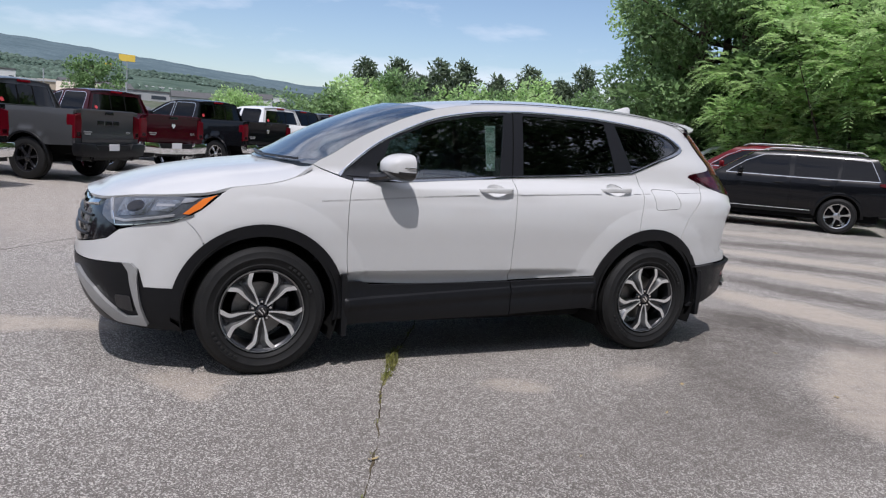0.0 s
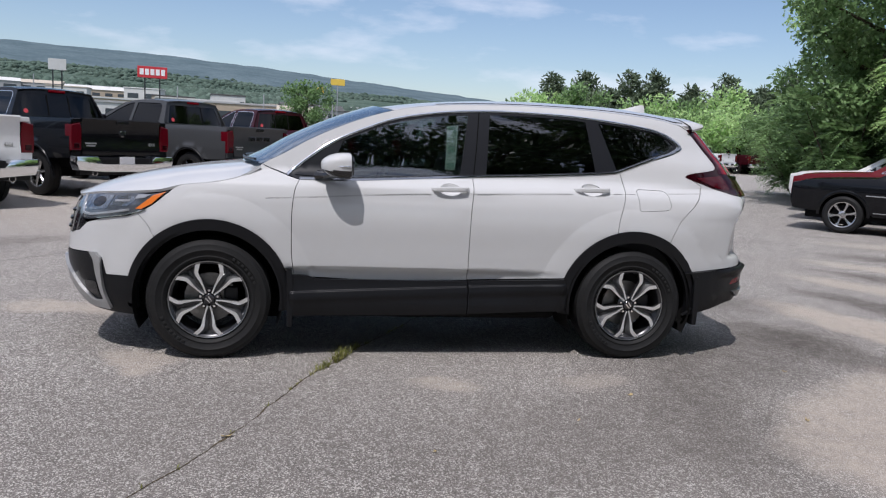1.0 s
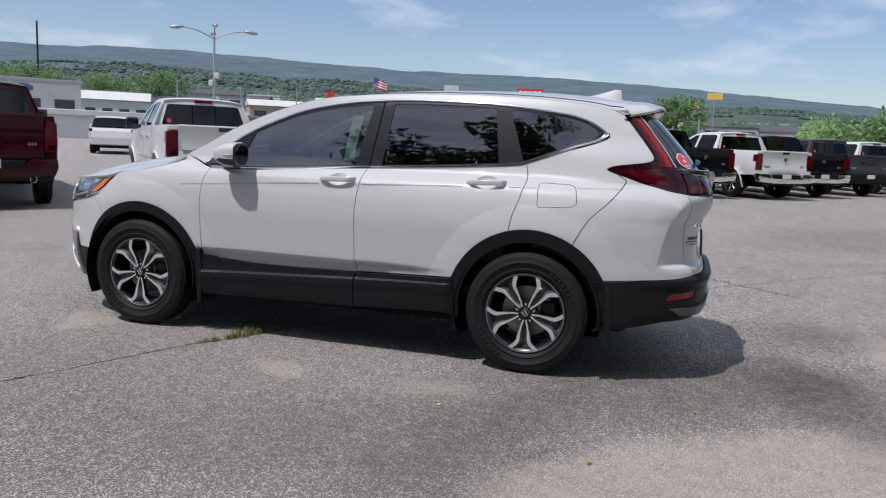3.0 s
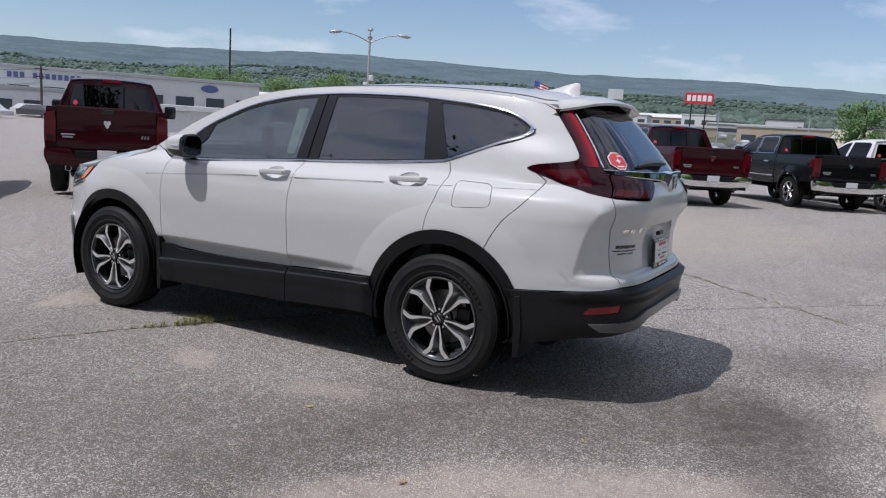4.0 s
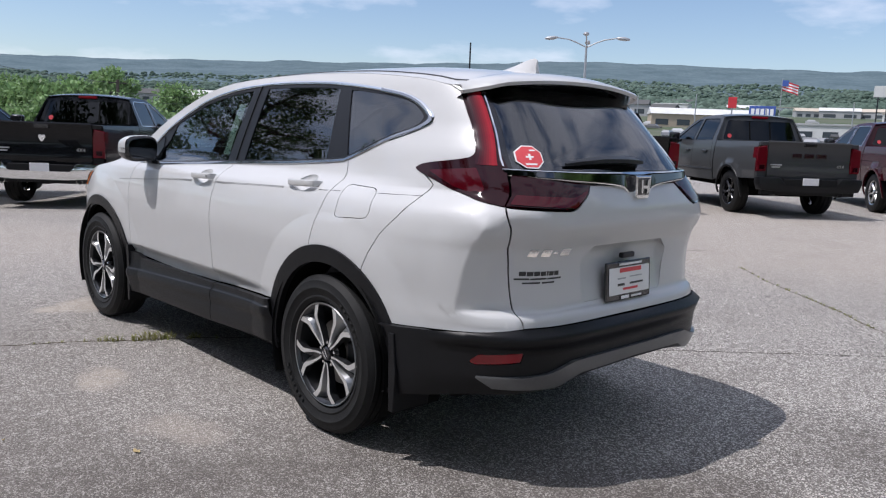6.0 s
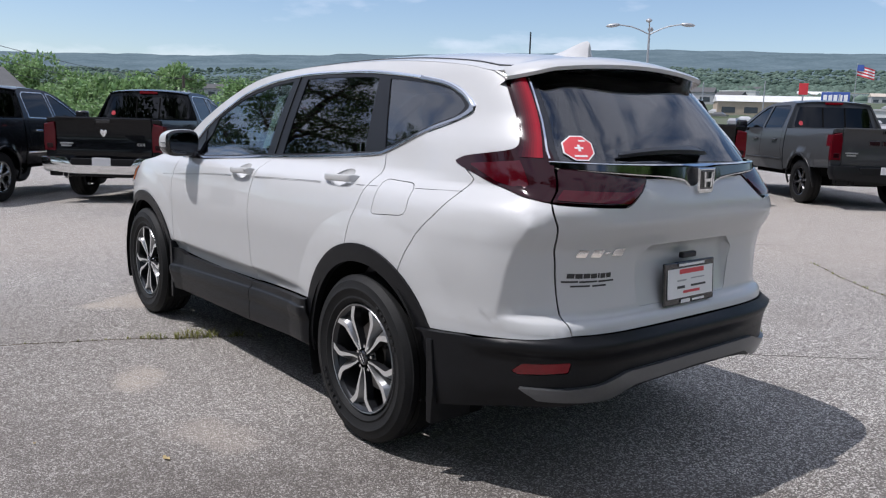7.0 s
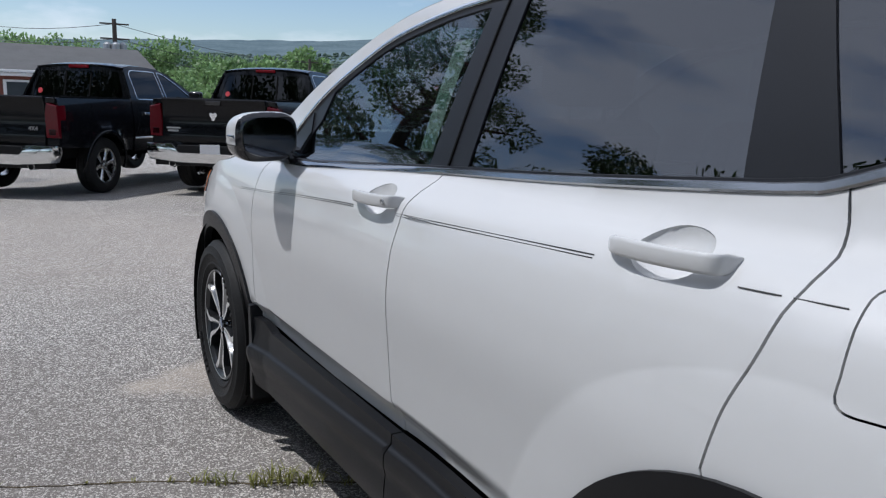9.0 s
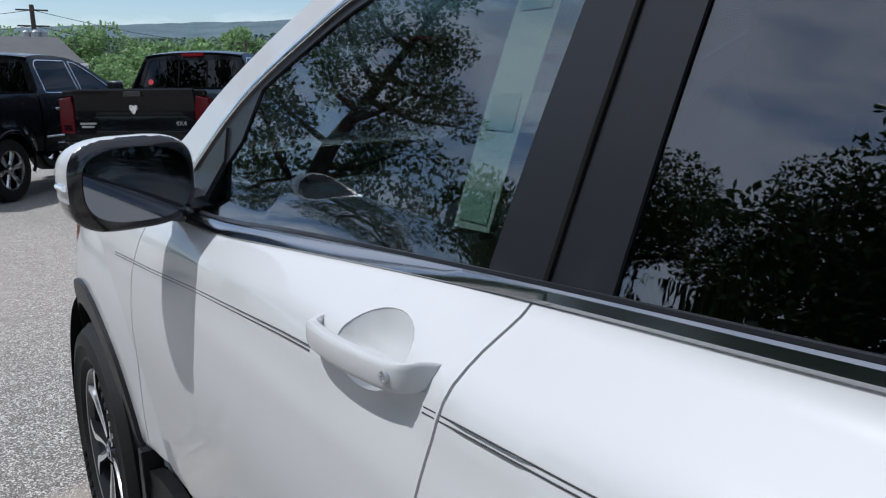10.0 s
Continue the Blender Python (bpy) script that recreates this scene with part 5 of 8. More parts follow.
    st = patch("window_paper", shell, sheet, paper, car, "long printed paper inside the window", off=-0.016, thick=0.001, grid=0.05)
    for z0, z1, a, b in ((1.43, 1.46, 0.108, 0.160), (1.30, 1.34, 0.102, 0.150), (1.20, 1.235, 0.094, 0.145)):
        patch("paper_band", shell, rounded([(a, z0), (b, z0), (b, z1), (a, z1)], 0.05), paper_green, st, "", off=-0.0145, thick=0.0008, grid=0.05)


build_cladding()
build_upper()
build_glass()
build_lamps()
build_details()
build_wheels()
build_inside()

# ---- pickups and other parked vehicles ----
def paint(name, color, rough=0.25):
    return material(name, color, rough, coat=0.40, vary=0.12, scale=2.0, spec=0.12)


black_paint = paint("black_paint", (0.004, 0.0045, 0.006), 0.25)
maroon_paint = paint("maroon_paint", (0.036, 0.0022, 0.006), 0.25)
grey_paint = paint("grey_paint", (0.052, 0.054, 0.057), 0.3)
truck_white = paint("truck_white", (0.70, 0.70, 0.69), 0.3)
red_paint = paint("red_paint", (0.13, 0.006, 0.010), 0.25)
truck_glass = glass("truck_glass", (0.055, 0.06, 0.065), 1.0, 1.75)
alloy = material("alloy", (0.55, 0.55, 0.55), 0.25, 1.0, vary=0.2, scale=12)
plate_white = material("plate_white", (0.72, 0.72, 0.74), 0.5, vary=0.15, scale=30)
truck_lamp = material("truck_lamp_red", (0.10, 0.003, 0.008), 0.10, spec=0.35, coat=0.15, vary=0.3, scale=9, hue=(0.06, 0.003, 0.006))

TRUCK_HALF = curve([(0.3, 0.90), (0.5, 0.965), (0.75, 0.995), (0.95, 1.010), (1.15, 1.000), (1.30, 0.985), (1.42, 0.955), (1.60, 0.880), (1.85, 0.765), (1.95, 0.70), (2.0, 0.62)])


def truck_side(arches, radius):
    def f(x, z):
        x, z = np.broadcast_arrays(np.asarray(x, float), np.asarray(z, float))
        y = TRUCK_HALF(z).copy()
        for xc in arches:
            d = np.hypot(x - xc, z - radius)
            y = y + 0.035 * (1 - smooth(radius + 0.09, radius + 0.20, d)) * smooth(1.3, 1.1, z)
        y = y - 0.10 * smooth(5.0, 5.7, x)
        return np.stack([x, -y, z], -1)
    return f


def truck_wheel(parent, m, R, dark=False):
    hub = empty("wheel")
    hub.parent = parent
    bm = bmesh.new()
    lathe(bm, [(0.25, -0.08), (0.27, -0.125), (R - 0.06, -0.135), (R - 0.012, -0.11), (R, -0.08), (R, -0.03), (R - 0.012, -0.027), (R - 0.012, -0.015), (R, -0.012), (R, 0.05), (R - 0.012, 0.053), (R - 0.012, 0.065), (R, 0.068), (R - 0.012, 0.11), (R - 0.06, 0.135), (0.25, 0.12)], 40)
    part("tyre", bm, rubber, hub, "black rubber tyre", smoothed=True)
    bm = bmesh.new()
    lathe(bm, [(0.258, -0.10), (0.262, -0.115), (0.245, -0.108), (0.232, -0.06), (0.228, 0.10)], 40)
    part("rim", bm, gloss_black if dark else alloy, hub, "", smoothed=True)
    for k in range(6):
        bm = bmesh.new()
        a = radians(60 * k + 10)
        rows = []
        for r, w, y in ((0.04, 0.030, -0.085), (0.12, 0.026, -0.088), (0.19, 0.034, -0.094), (0.245, 0.048, -0.102)):
            rows.append([bm.verts.new((r * math.cos(a) - q * math.sin(a), yy, r * math.sin(a) + q * math.cos(a))) for q, yy in ((-w, y + 0.02), (-w * 0.6, y), (w * 0.6, y), (w, y + 0.02), (w * 0.7, y + 0.05), (-w * 0.7, y + 0.05))])
        for p0, p1 in zip(rows, rows[1:]):
            for j in range(6):
                bm.faces.new((p0[j], p0[(j + 1) % 6], p1[(j + 1) % 6], p1[j]))
        part("spoke", bm, gloss_black if dark else alloy, hub)
    bm = bmesh.new()
    lathe(bm, [(0.0, -0.105), (0.035, -0.104), (0.042, -0.095), (0.075, -0.085), (0.078, -0.05)], 20)
    part("hub_cap", bm, gloss_black if dark else alloy, hub, "", smoothed=True)
    bm = bmesh.new()
    lathe(bm, [(0.0, -0.03), (0.20, -0.03), (0.20, 0.02)], 24)
    part("brake_disc", bm, dark_void, hub)
    hub.matrix_basis = m
    return hub


def pickup(body, label, bumper_mat=chrome, dark_rims=False, letters=False):
    """A crew-cab pickup; x runs forward from the tailgate's face, the wheels stand on z = 0."""
    t = tagged(empty("pickup_truck"), label, "pickup truck", "pickups in the row")
    R = 0.415
    arches = (1.06, 4.73)
    side = truck_side(arches, R)
    grid = dict(grid=0.11)

    def two(name, outline, mat, lab="", **kw):
        ob = patch(name, side, outline, mat, t, lab, **kw)
        mirrored(ob)
        return ob
    a0 = R + 0.075
    bed = rounded([(0.03, 0.72, 0.03), (0.56, 0.70)] + arc(1.06, R, a0, 143, 37, 14) + [(1.52, 0.62), (1.80, 0.60), (1.80, 1.395, 0.01), (0.02, 1.405, 0.02)], 0.08)
    two("bed_side", bed, body, gap=0.003, thick=0.04, **grid)
    cab = rounded([(1.83, 0.58), (4.12, 0.58), (4.10, 1.30), (4.15, 1.36), (3.95, 1.47), (3.60, 1.66), (3.25, 1.83), (3.0, 1.90), (2.6, 1.925), (2.2, 1.92), (1.98, 1.88, 0.05), (1.85, 1.42), (1.83, 1.36)], 0.08)
    win_r = rounded([(2.02, 1.40, 0.04), (2.06, 1.80, 0.06), (2.16, 1.85, 0.04), (2.86, 1.85, 0.03), (2.86, 1.385, 0.03)], 0.06)
    win_f = rounded([(2.95, 1.385, 0.03), (2.95, 1.845, 0.03), (3.12, 1.82, 0.05), (3.45, 1.66), (3.88, 1.40, 0.04)], 0.06)
    two("cab_side", cab, body, gap=0.003, thick=0.03, holes=[win_r, win_f], **grid)
    for w in (win_r, win_f):
        two("side_window", inset(w, -0.004), truck_glass, "dark tinted glass", off=-0.008, thick=0.004, grid=0.2)
        mirrored(surface_strip("window_trim", list(map(tuple, w)) + [tuple(w[0])], 0.014, 0.004, chrome if bumper_mat is chrome else satin_black, t, "", side))
    for line in ([(2.90, 1.36), (2.90, 0.62)], [(1.96, 1.36), (1.96, 1.00), (1.78, 0.62)], [(4.04, 1.33), (4.00, 0.62)]):
        mirrored(surface_strip("door_seam", densify(line, 0.1), 0.007, 0.001, dark_void, t, "", side))
    mirrored(surface_strip("side_trim", densify([(1.86, 0.79), (3.98, 0.79)], 0.2), 0.030, 0.012, chrome if bumper_mat is chrome else satin_black, t, "", side))
    mirrored(surface_strip("arch_trim", arc(1.06, R, a0 + 0.012, -8, 188, 24), 0.045, 0.020, body if bumper_mat is chrome else black_plastic, t, "", side))
    mirrored(surface_strip("arch_trim", arc(4.73, R, a0 + 0.012, -8, 188, 24), 0.045, 0.020, body if bumper_mat is chrome else black_plastic, t, "", side))
    fender = rounded([(4.13, 0.60), (4.20, 0.60)] + arc(4.73, R, a0, 160, 20, 14) + [(5.30, 0.62), (5.62, 0.66), (5.62, 1.16, 0.05), (5.2, 1.25), (4.13, 1.33)], 0.08)
    two("front_fender", fender, body, gap=0.003, thick=0.03, **grid)
    # handles and mirrors
    for x, z in ((2.12, 1.17), (3.02, 1.17)):
        for s in (-1, 1):
            bm = bmesh.new()
            box(bm, (x, s * 1.02 - 0.018, z - 0.02), (x + 0.22, s * 1.02 + 0.018, z + 0.02), 0.012)
            part("door_handle", bm, body if bumper_mat is not chrome else chrome, t)
    for s in (-1, 1):
        bm = bmesh.new()
        box(bm, (3.58, min(s * 1.02, s * 1.26), 1.30), (3.70, max(s * 1.02, s * 1.26), 1.55), 0.04, segments=3)
        box(bm, (3.60, min(s * 0.94, s * 1.05), 1.33), (3.66, max(s * 0.94, s * 1.05), 1.40), 0.01)
        part("door_mirror", bm, gloss_black, t, "", smoothed=True)
    # tailgate
    bm = bmesh.new()
    prism(bm, [(-0.02, 0.735), (0.035, 0.735), (0.045, 1.40), (0.03, 1.425), (-0.035, 1.425), (-0.045, 1.405), (-0.03, 1.37), (-0.012, 1.33), (-0.008, 1.0), (-0.030, 0.92), (-0.035, 0.78)], -0.80, 0.80, "y")
    gate = part("tailgate", bm, body, t, "", smoothed=True)
    bm = bmesh.new()
    box(bm, (-0.048, -0.12, 1.325), (-0.005, 0.12, 1.395), 0.01)
    part("tailgate_handle", bm, gloss_black, gate)
    bm = bmesh.new()
    prism(bm, [(-0.055, 1.21), (-0.03, 1.225), (0.0, 1.20), (0.03, 1.225), (0.055, 1.21), (0.062, 1.17), (0.03, 1.15), (0.022, 1.115), (0.0, 1.10), (-0.022, 1.115), (-0.03, 1.15), (-0.062, 1.17)], -0.032, -0.002, "x", 0.004)
    if letters:
        bm.free()
        for k, y in enumerate((0.24, 0.0, -0.24)):
            bm = bmesh.new()
            box(bm, (-0.022, y - 0.10, 1.12), (-0.004, y + 0.10, 1.21), 0.01)
            part("tailgate_bar", bm, gloss_black, gate, "dark raised bar")
    else:
        part("tailgate_badge", bm, chrome, gate, "chrome shield-shaped badge")
    for y0, y1, z, h in ((0.52, 0.74, 0.985, 0.012), (0.55, 0.72, 0.945, 0.014)):
        bm = bmesh.new()
        box(bm, (-0.034, y0, z - h), (-0.006, y1, z + h), 0.004)
        part("tailgate_bar", bm, silver_plastic, gate)
    font = bpy.data.curves.new("lettering", "FONT")
    font.body, font.size, font.extrude, font.align_x = "4X4", 0.085, 0.004, "CENTER"
    txt = new("lettering", font)
    font.materials.append(silver_plastic)
    txt.parent = gate
    txt.matrix_basis = Matrix(((0, 0, -1, -0.026), (-1, 0, 0, -0.62), (0, 1, 0, 0.955), (0, 0, 0, 1)))
    for s in (-1, 1):
        bm = bmesh.new()
        y0, y1 = s * 0.815, s * 1.005
        prism(bm, [(y0, 0.86), (y1 * 0.995, 0.86), (y1, 1.00), (y1 * 0.995, 1.30), (y0 * 1.02, 1.335), (y0, 1.20)] if s > 0 else [(y0, 0.86), (y0, 1.20), (y0 * 1.02, 1.335), (y1 * 0.995, 1.30), (y1, 1.00), (y1 * 0.995, 0.86)], -0.030, 0.16, "x", 0.015)
        lamp = part("tail_lamp", bm, truck_lamp, t, "red tail lamp")
        bm = bmesh.new()
        box(bm, (-0.036, min(y0, y1) + 0.04, 0.90), (-0.028, max(y0, y1) - 0.05, 0.98), 0.004)
        part("lamp_inset", bm, lens_smoke, lamp)
        bm = bmesh.new()
        prism(bm, [(0.0, 0.70), (0.06, 0.70), (0.06, 1.40), (0.0, 1.40)], s * 0.80 - 0.01, s * 0.80 + 0.01, "y")
        part("bed_post", bm, dark_void, t)
        for lo, hi, w in ((0.72, 0.87, 0.985), (1.33, 1.405, 0.955)):
            bm = bmesh.new()
            box(bm, (-0.01, min(s * 0.80, s * w), lo), (0.10, max(s * 0.80, s * w), hi), 0.01)
            part("bed_corner", bm, body, t)
    # rear bumper with a dropped middle
    bm = bmesh.new()
    outline = [(-0.99, 0.735), (-0.60, 0.735), (-0.54, 0.70), (-0.50, 0.635), (0.50, 0.635), (0.54, 0.70), (0.60, 0.735), (0.99, 0.735), (1.0, 0.66), (0.95, 0.58), (0.55, 0.565), (0.45, 0.56), (-0.45, 0.56), (-0.55, 0.565), (-0.95, 0.58), (-1.0, 0.66)]
    prism(bm, [(a, 0.63 + (b - 0.648) * 1.55) for a, b in outline], -0.17, 0.05, "x", 0.02)
    part("rear_bumper", bm, bumper_mat, t, "chrome rear bumper" if bumper_mat is chrome else "painted rear bumper", smoothed=True)
    bm = bmesh.new()
    box(bm, (-0.15, -0.52, 0.615), (0.03, 0.52, 0.742), 0.01)
    box(bm, (-0.10, -0.90, 0.44), (0.03, 0.90, 0.52), 0.01)
    part("bumper_step", bm, black_plastic, t)
    bm = bmesh.new()
    box(bm, (-0.165, -0.155, 0.620), (-0.152, 0.155, 0.760), 0.004)
    part("plate", bm, plate_white, t, "white paper plate")
    for s in (-1, 1):
        bm = bmesh.new()
        lathe(bm, [(0.045, -0.10), (0.052, -0.10), (0.052, 0.12), (0.045, 0.10)], 18, "x")
        bmesh.ops.translate(bm, vec=(-0.02, s * 0.62, 0.47), verts=bm.verts)
        part("exhaust_tip", bm, chrome if not dark_rims else gloss_black, t)
    # cab back, roof, windscreen, hood, nose
    def back(y, z):
        y, z = np.broadcast_arrays(np.asarray(y, float), np.asarray(z, float))
        return np.stack([1.845 + 0.26 * np.clip(z - 1.38, 0, None) + 0.03 * (y / 0.8) ** 4, -y, z], -1)
    rear_line = rounded([(-0.945, 1.20), (-0.955, 1.40), (-0.78, 1.83), (-0.70, 1.905, 0.05), (0.70, 1.905, 0.05), (0.78, 1.83), (0.955, 1.40), (0.945, 1.20)], 0.1)
    rear_win = rounded([(-0.80, 1.42, 0.05), (-0.68, 1.82, 0.05), (0.68, 1.82, 0.05), (0.80, 1.42, 0.05)], 0.08)
    patch("cab_back", back, rear_line, body, t, thick=0.03, holes=[rear_win], **grid)
    win = patch("rear_window", back, inset(rear_win, -0.004), truck_glass, t, "dark tinted sliding rear window", off=-0.008, thick=0.004, grid=0.2)
    for y in (-0.22, 0.22):
        patch("window_bar", back, rounded([(y - 0.012, 1.43), (y + 0.012, 1.43), (y + 0.012, 1.81), (y - 0.012, 1.81)], 0.2), dark_void, win, off=-0.002, thick=0.004, grid=0.2)
    oct_line = np.array([(-0.66 + 0.045 * math.cos(radians(22.5 + 45 * k)), 1.50 + 0.045 * math.sin(radians(22.5 + 45 * k))) for k in range(8)])
    patch("sticker", back, oct_line, sticker_red, t, "small red sticker", off=0.0, thick=0.002, grid=0.1)
    bm = bmesh.new()
    box(bm, (1.945, -0.17, 1.870), (1.99, 0.17, 1.915), 0.008)
    lamp = part("brake_light", bm, lens_bright, t, "red high brake light")
    def top(x, v):
        x, v = np.broadcast_arrays(np.asarray(x, float), np.asarray(v, float))
        ze = np.interp(x, [1.95, 2.2, 2.6, 3.0, 3.3], [1.885, 1.922, 1.925, 1.90, 1.81])
        return np.stack([x, v * TRUCK_HALF(ze) * 1.0, ze + 0.045 * (1 - np.abs(v) ** 2.5)], -1)
    patch("roof", top, rounded([(1.965, -1), (3.28, -1), (3.28, 1), (1.965, 1)], 0.12), body, t, thick=0.03, grid=0.16)
    def screen(u, v):
        u, v = np.broadcast_arrays(np.asarray(u, float), np.asarray(v, float))
        x = 4.13 - 0.87 * u
        z = 1.365 + 0.47 * u + 0.02 * np.sin(u * math.pi)
        return np.stack([x + 0.12 * (1 - v * v) * (1 - 0.5 * u), v * TRUCK_HALF(z) * 0.985, z], -1)
    patch("windscreen", screen, rounded([(0, 1), (0, -1), (1, -1), (1, 1)], 0.12), truck_glass, t, "dark windscreen glass", thick=0.005, grid=0.2)
    def bonnet(x, y):
        x, y = np.broadcast_arrays(np.asarray(x, float), np.asarray(y, float))
        return np.stack([x, y, 1.385 - 0.10 * ((x - 4.1) / 1.5) ** 2 - 0.05 * (np.abs(y) / 0.9) ** 4], -1)
    patch("hood", bonnet, rounded([(4.12, -0.95), (5.58, -0.86, 0.08), (5.58, 0.86, 0.08), (4.12, 0.95)], 0.12), body, t, thick=0.03, grid=0.16)
    bm = bmesh.new()
    prism(bm, [(5.50, 0.45), (5.68, 0.50), (5.70, 0.80), (5.66, 1.20), (5.52, 1.27), (5.40, 1.2)], -0.88, 0.88, "y", 0.02)
    part("front_end", bm, gloss_black, t, "dark front end and grille")
    bm = bmesh.new()
    box(bm, (5.62, -0.93, 0.50), (5.80, 0.93, 0.72), 0.05)
    part("front_bumper", bm, bumper_mat, t)
    # dark bed, floor and inside
    bm = bmesh.new()
    box(bm, (0.05, -0.90, 1.33), (1.84, 0.90, 1.375))
    part("bed_cover", bm, black_plastic, t, "black bed cover")
    bm = bmesh.new()
    box(bm, (0.02, -0.78, 0.55), (5.4, 0.78, 0.70))
    box(bm, (0.10, -0.05, 0.40), (5.0, 0.10, 0.56))
    box(bm, (0.92, -0.75, 0.34), (1.20, 0.75, 0.50), 0.05)
    box(bm, (1.86, -0.86, 0.55), (4.1, 0.86, 0.80))
    for xc in arches:
        box(bm, (xc - 0.55, -0.60, 0.5), (xc + 0.55, 0.60, 1.05))
    part("underbody", bm, dark_void, t)
    bm = bmesh.new()
    for y in (-0.42, 0.42):
        box(bm, (2.20, y - 0.28, 0.95), (2.36, y + 0.28, 1.42), 0.05)
        box(bm, (2.22, y - 0.13, 1.45), (2.32, y + 0.13, 1.62), 0.03)
        box(bm, (3.0, y - 0.27, 0.95), (3.15, y + 0.27, 1.45), 0.05)
        box(bm, (3.02, y - 0.13, 1.47), (3.12, y + 0.13, 1.66), 0.03)
    box(bm, (3.6, -0.85, 0.9), (4.05, 0.85, 1.30), 0.05)
    part("cabin", bm, cabin_dark, t, "dark seats and dashboard")
    for xc in arches:
        truck_wheel(t, pose(xc, -0.865, R, 0, 0, 0), R, dark_rims)
        truck_wheel(t, pose(xc, 0.865, R, 0, 0, 180), R, dark_rims)
    return t


SUV_HALF = curve([(0.25, 0.88), (0.45, 0.93), (0.7, 0.965), (0.9, 0.975), (1.05, 0.955), (1.15, 0.91), (1.4, 0.80), (1.62, 0.71), (1.72, 0.62), (1.8, 0.5)])


def suv(body, label):
    """A long station-wagon SUV; x runs forward from the rear bumper, the wheels stand on z = 0."""
    t = tagged(empty("suv"), label, "car", "cars by the trees")
    R = 0.385
    arches = (1.08, 4.17)

    def side(x, z):
        x, z = np.broadcast_arrays(np.asarray(x, float), np.asarray(z, float))
        y = SUV_HALF(z) - 0.10 * smooth(4.5, 5.2, x) ** 2 - 0.07 * smooth(0.5, 0.0, x) ** 2
        return np.stack([x, -y, z], -1)
    a0 = R + 0.075
    body_line = rounded([(0.06, 0.50, 0.06), (0.50, 0.42)] + arc(1.08, R, a0, 172, 8, 18) + [(1.62, 0.38), (3.60, 0.38)] + arc(4.17, R, a0, 172, 8, 18) + [(4.72, 0.42), (5.15, 0.45, 0.06), (5.18, 0.95, 0.06), (4.95, 1.05), (4.3, 1.11), (3.62, 1.15),
                         (3.1, 1.48), (2.85, 1.62), (2.4, 1.69), (1.6, 1.70), (0.75, 1.68), (0.42, 1.62), (0.16, 1.20), (0.05, 1.05)], 0.08)
    w1 = rounded([(0.38, 1.19, 0.03), (0.56, 1.55, 0.05), (1.05, 1.58, 0.02), (1.12, 1.17, 0.02)], 0.06)
    w2 = rounded([(1.18, 1.17, 0.02), (1.12, 1.58, 0.02), (2.02, 1.595, 0.02), (2.02, 1.165, 0.02)], 0.06)
    w3 = rounded([(2.11, 1.165, 0.02), (2.11, 1.595, 0.02), (2.62, 1.57, 0.05), (2.95, 1.44), (3.34, 1.18, 0.03)], 0.06)
    ob = patch("body_side", side, body_line, body, t, thick=0.03, grid=0.1, holes=[w1, w2, w3])
    mirrored(ob)
    for w in (w1, w2, w3):
        mirrored(patch("side_window", side, inset(w, -0.004), truck_glass, t, "dark tinted glass", off=-0.008, thick=0.004, grid=0.2))
    edge = densify([(0.34, 1.165), (1.1, 1.150), (2.06, 1.145), (3.40, 1.155)], 0.1)
    mirrored(surface_strip("window_chrome", edge, 0.018, 0.006, chrome, t, "", side))
    mirrored(surface_strip("window_chrome", densify([(0.36, 1.19), (0.54, 1.58), (1.1, 1.605), (2.1, 1.62), (2.65, 1.59), (3.0, 1.44), (3.40, 1.16)], 0.1), 0.014, 0.006, chrome, t, "", side))
    for line in ([(2.07, 1.14), (2.07, 0.45)], [(3.35, 1.12), (3.38, 0.45)], [(1.16, 1.14), (1.22, 0.9), (1.10, 0.86)]):
        mirrored(surface_strip("door_seam", densify(line, 0.1), 0.007, 0.001, dark_void, t, "", side))
    mirrored(surface_strip("side_trim", densify([(1.62, 0.46), (3.62, 0.46)], 0.2), 0.012, 0.006, silver_plastic, t, "", side))
    for xc in arches:
        mirrored(surface_strip("arch_trim", arc(xc, R, a0 + 0.01, -3, 183, 22), 0.06, 0.014, satin_black if body is not black_paint else black_paint, t, "", side))
    mirrored(surface_strip("name_bar", densify([(3.42, 0.80), (3.78, 0.80)], 0.1), 0.022, 0.004, silver_plastic, t, "", side))
    for s in (-1, 1):
        for x in (1.30, 2.20):
            bm = bmesh.new()
            box(bm, (x, s * 0.965 - 0.018, 0.99), (x + 0.20, s * 0.965 + 0.018, 1.025), 0.012)
            part("door_handle", bm, body, t)
        bm = bmesh.new()
        box(bm, (3.05, min(s * 0.94, s * 1.10), 1.16), (3.17, max(s * 0.94, s * 1.10), 1.30), 0.04, segments=3)
        part("door_mirror", bm, body, t, smoothed=True)
        bm = bmesh.new()
        tube(bm, [(0.62, s * 0.66, 1.68), (0.72, s * 0.66, 1.745), (1.6, s * 0.66, 1.765), (2.5, s * 0.64, 1.745), (2.65, s * 0.64, 1.69)], 0.016, 8)
        part("roof_rail", bm, silver_plastic, t, "silver roof rail")
        bm = bmesh.new()
        prism(bm, [(0.04, 1.02), (0.36, 1.08), (0.36, 1.13), (0.12, 1.15), (0.06, 1.12)], s * 0.80, s * 0.945, "y", 0.01) if s > 0 else prism(bm, [(0.04, 1.02), (0.36, 1.08), (0.36, 1.13), (0.12, 1.15), (0.06, 1.12)], s * 0.945, s * 0.80, "y", 0.01)
        part("tail_lamp", bm, truck_lamp, t, "red tail lamp")
        bm = bmesh.new()
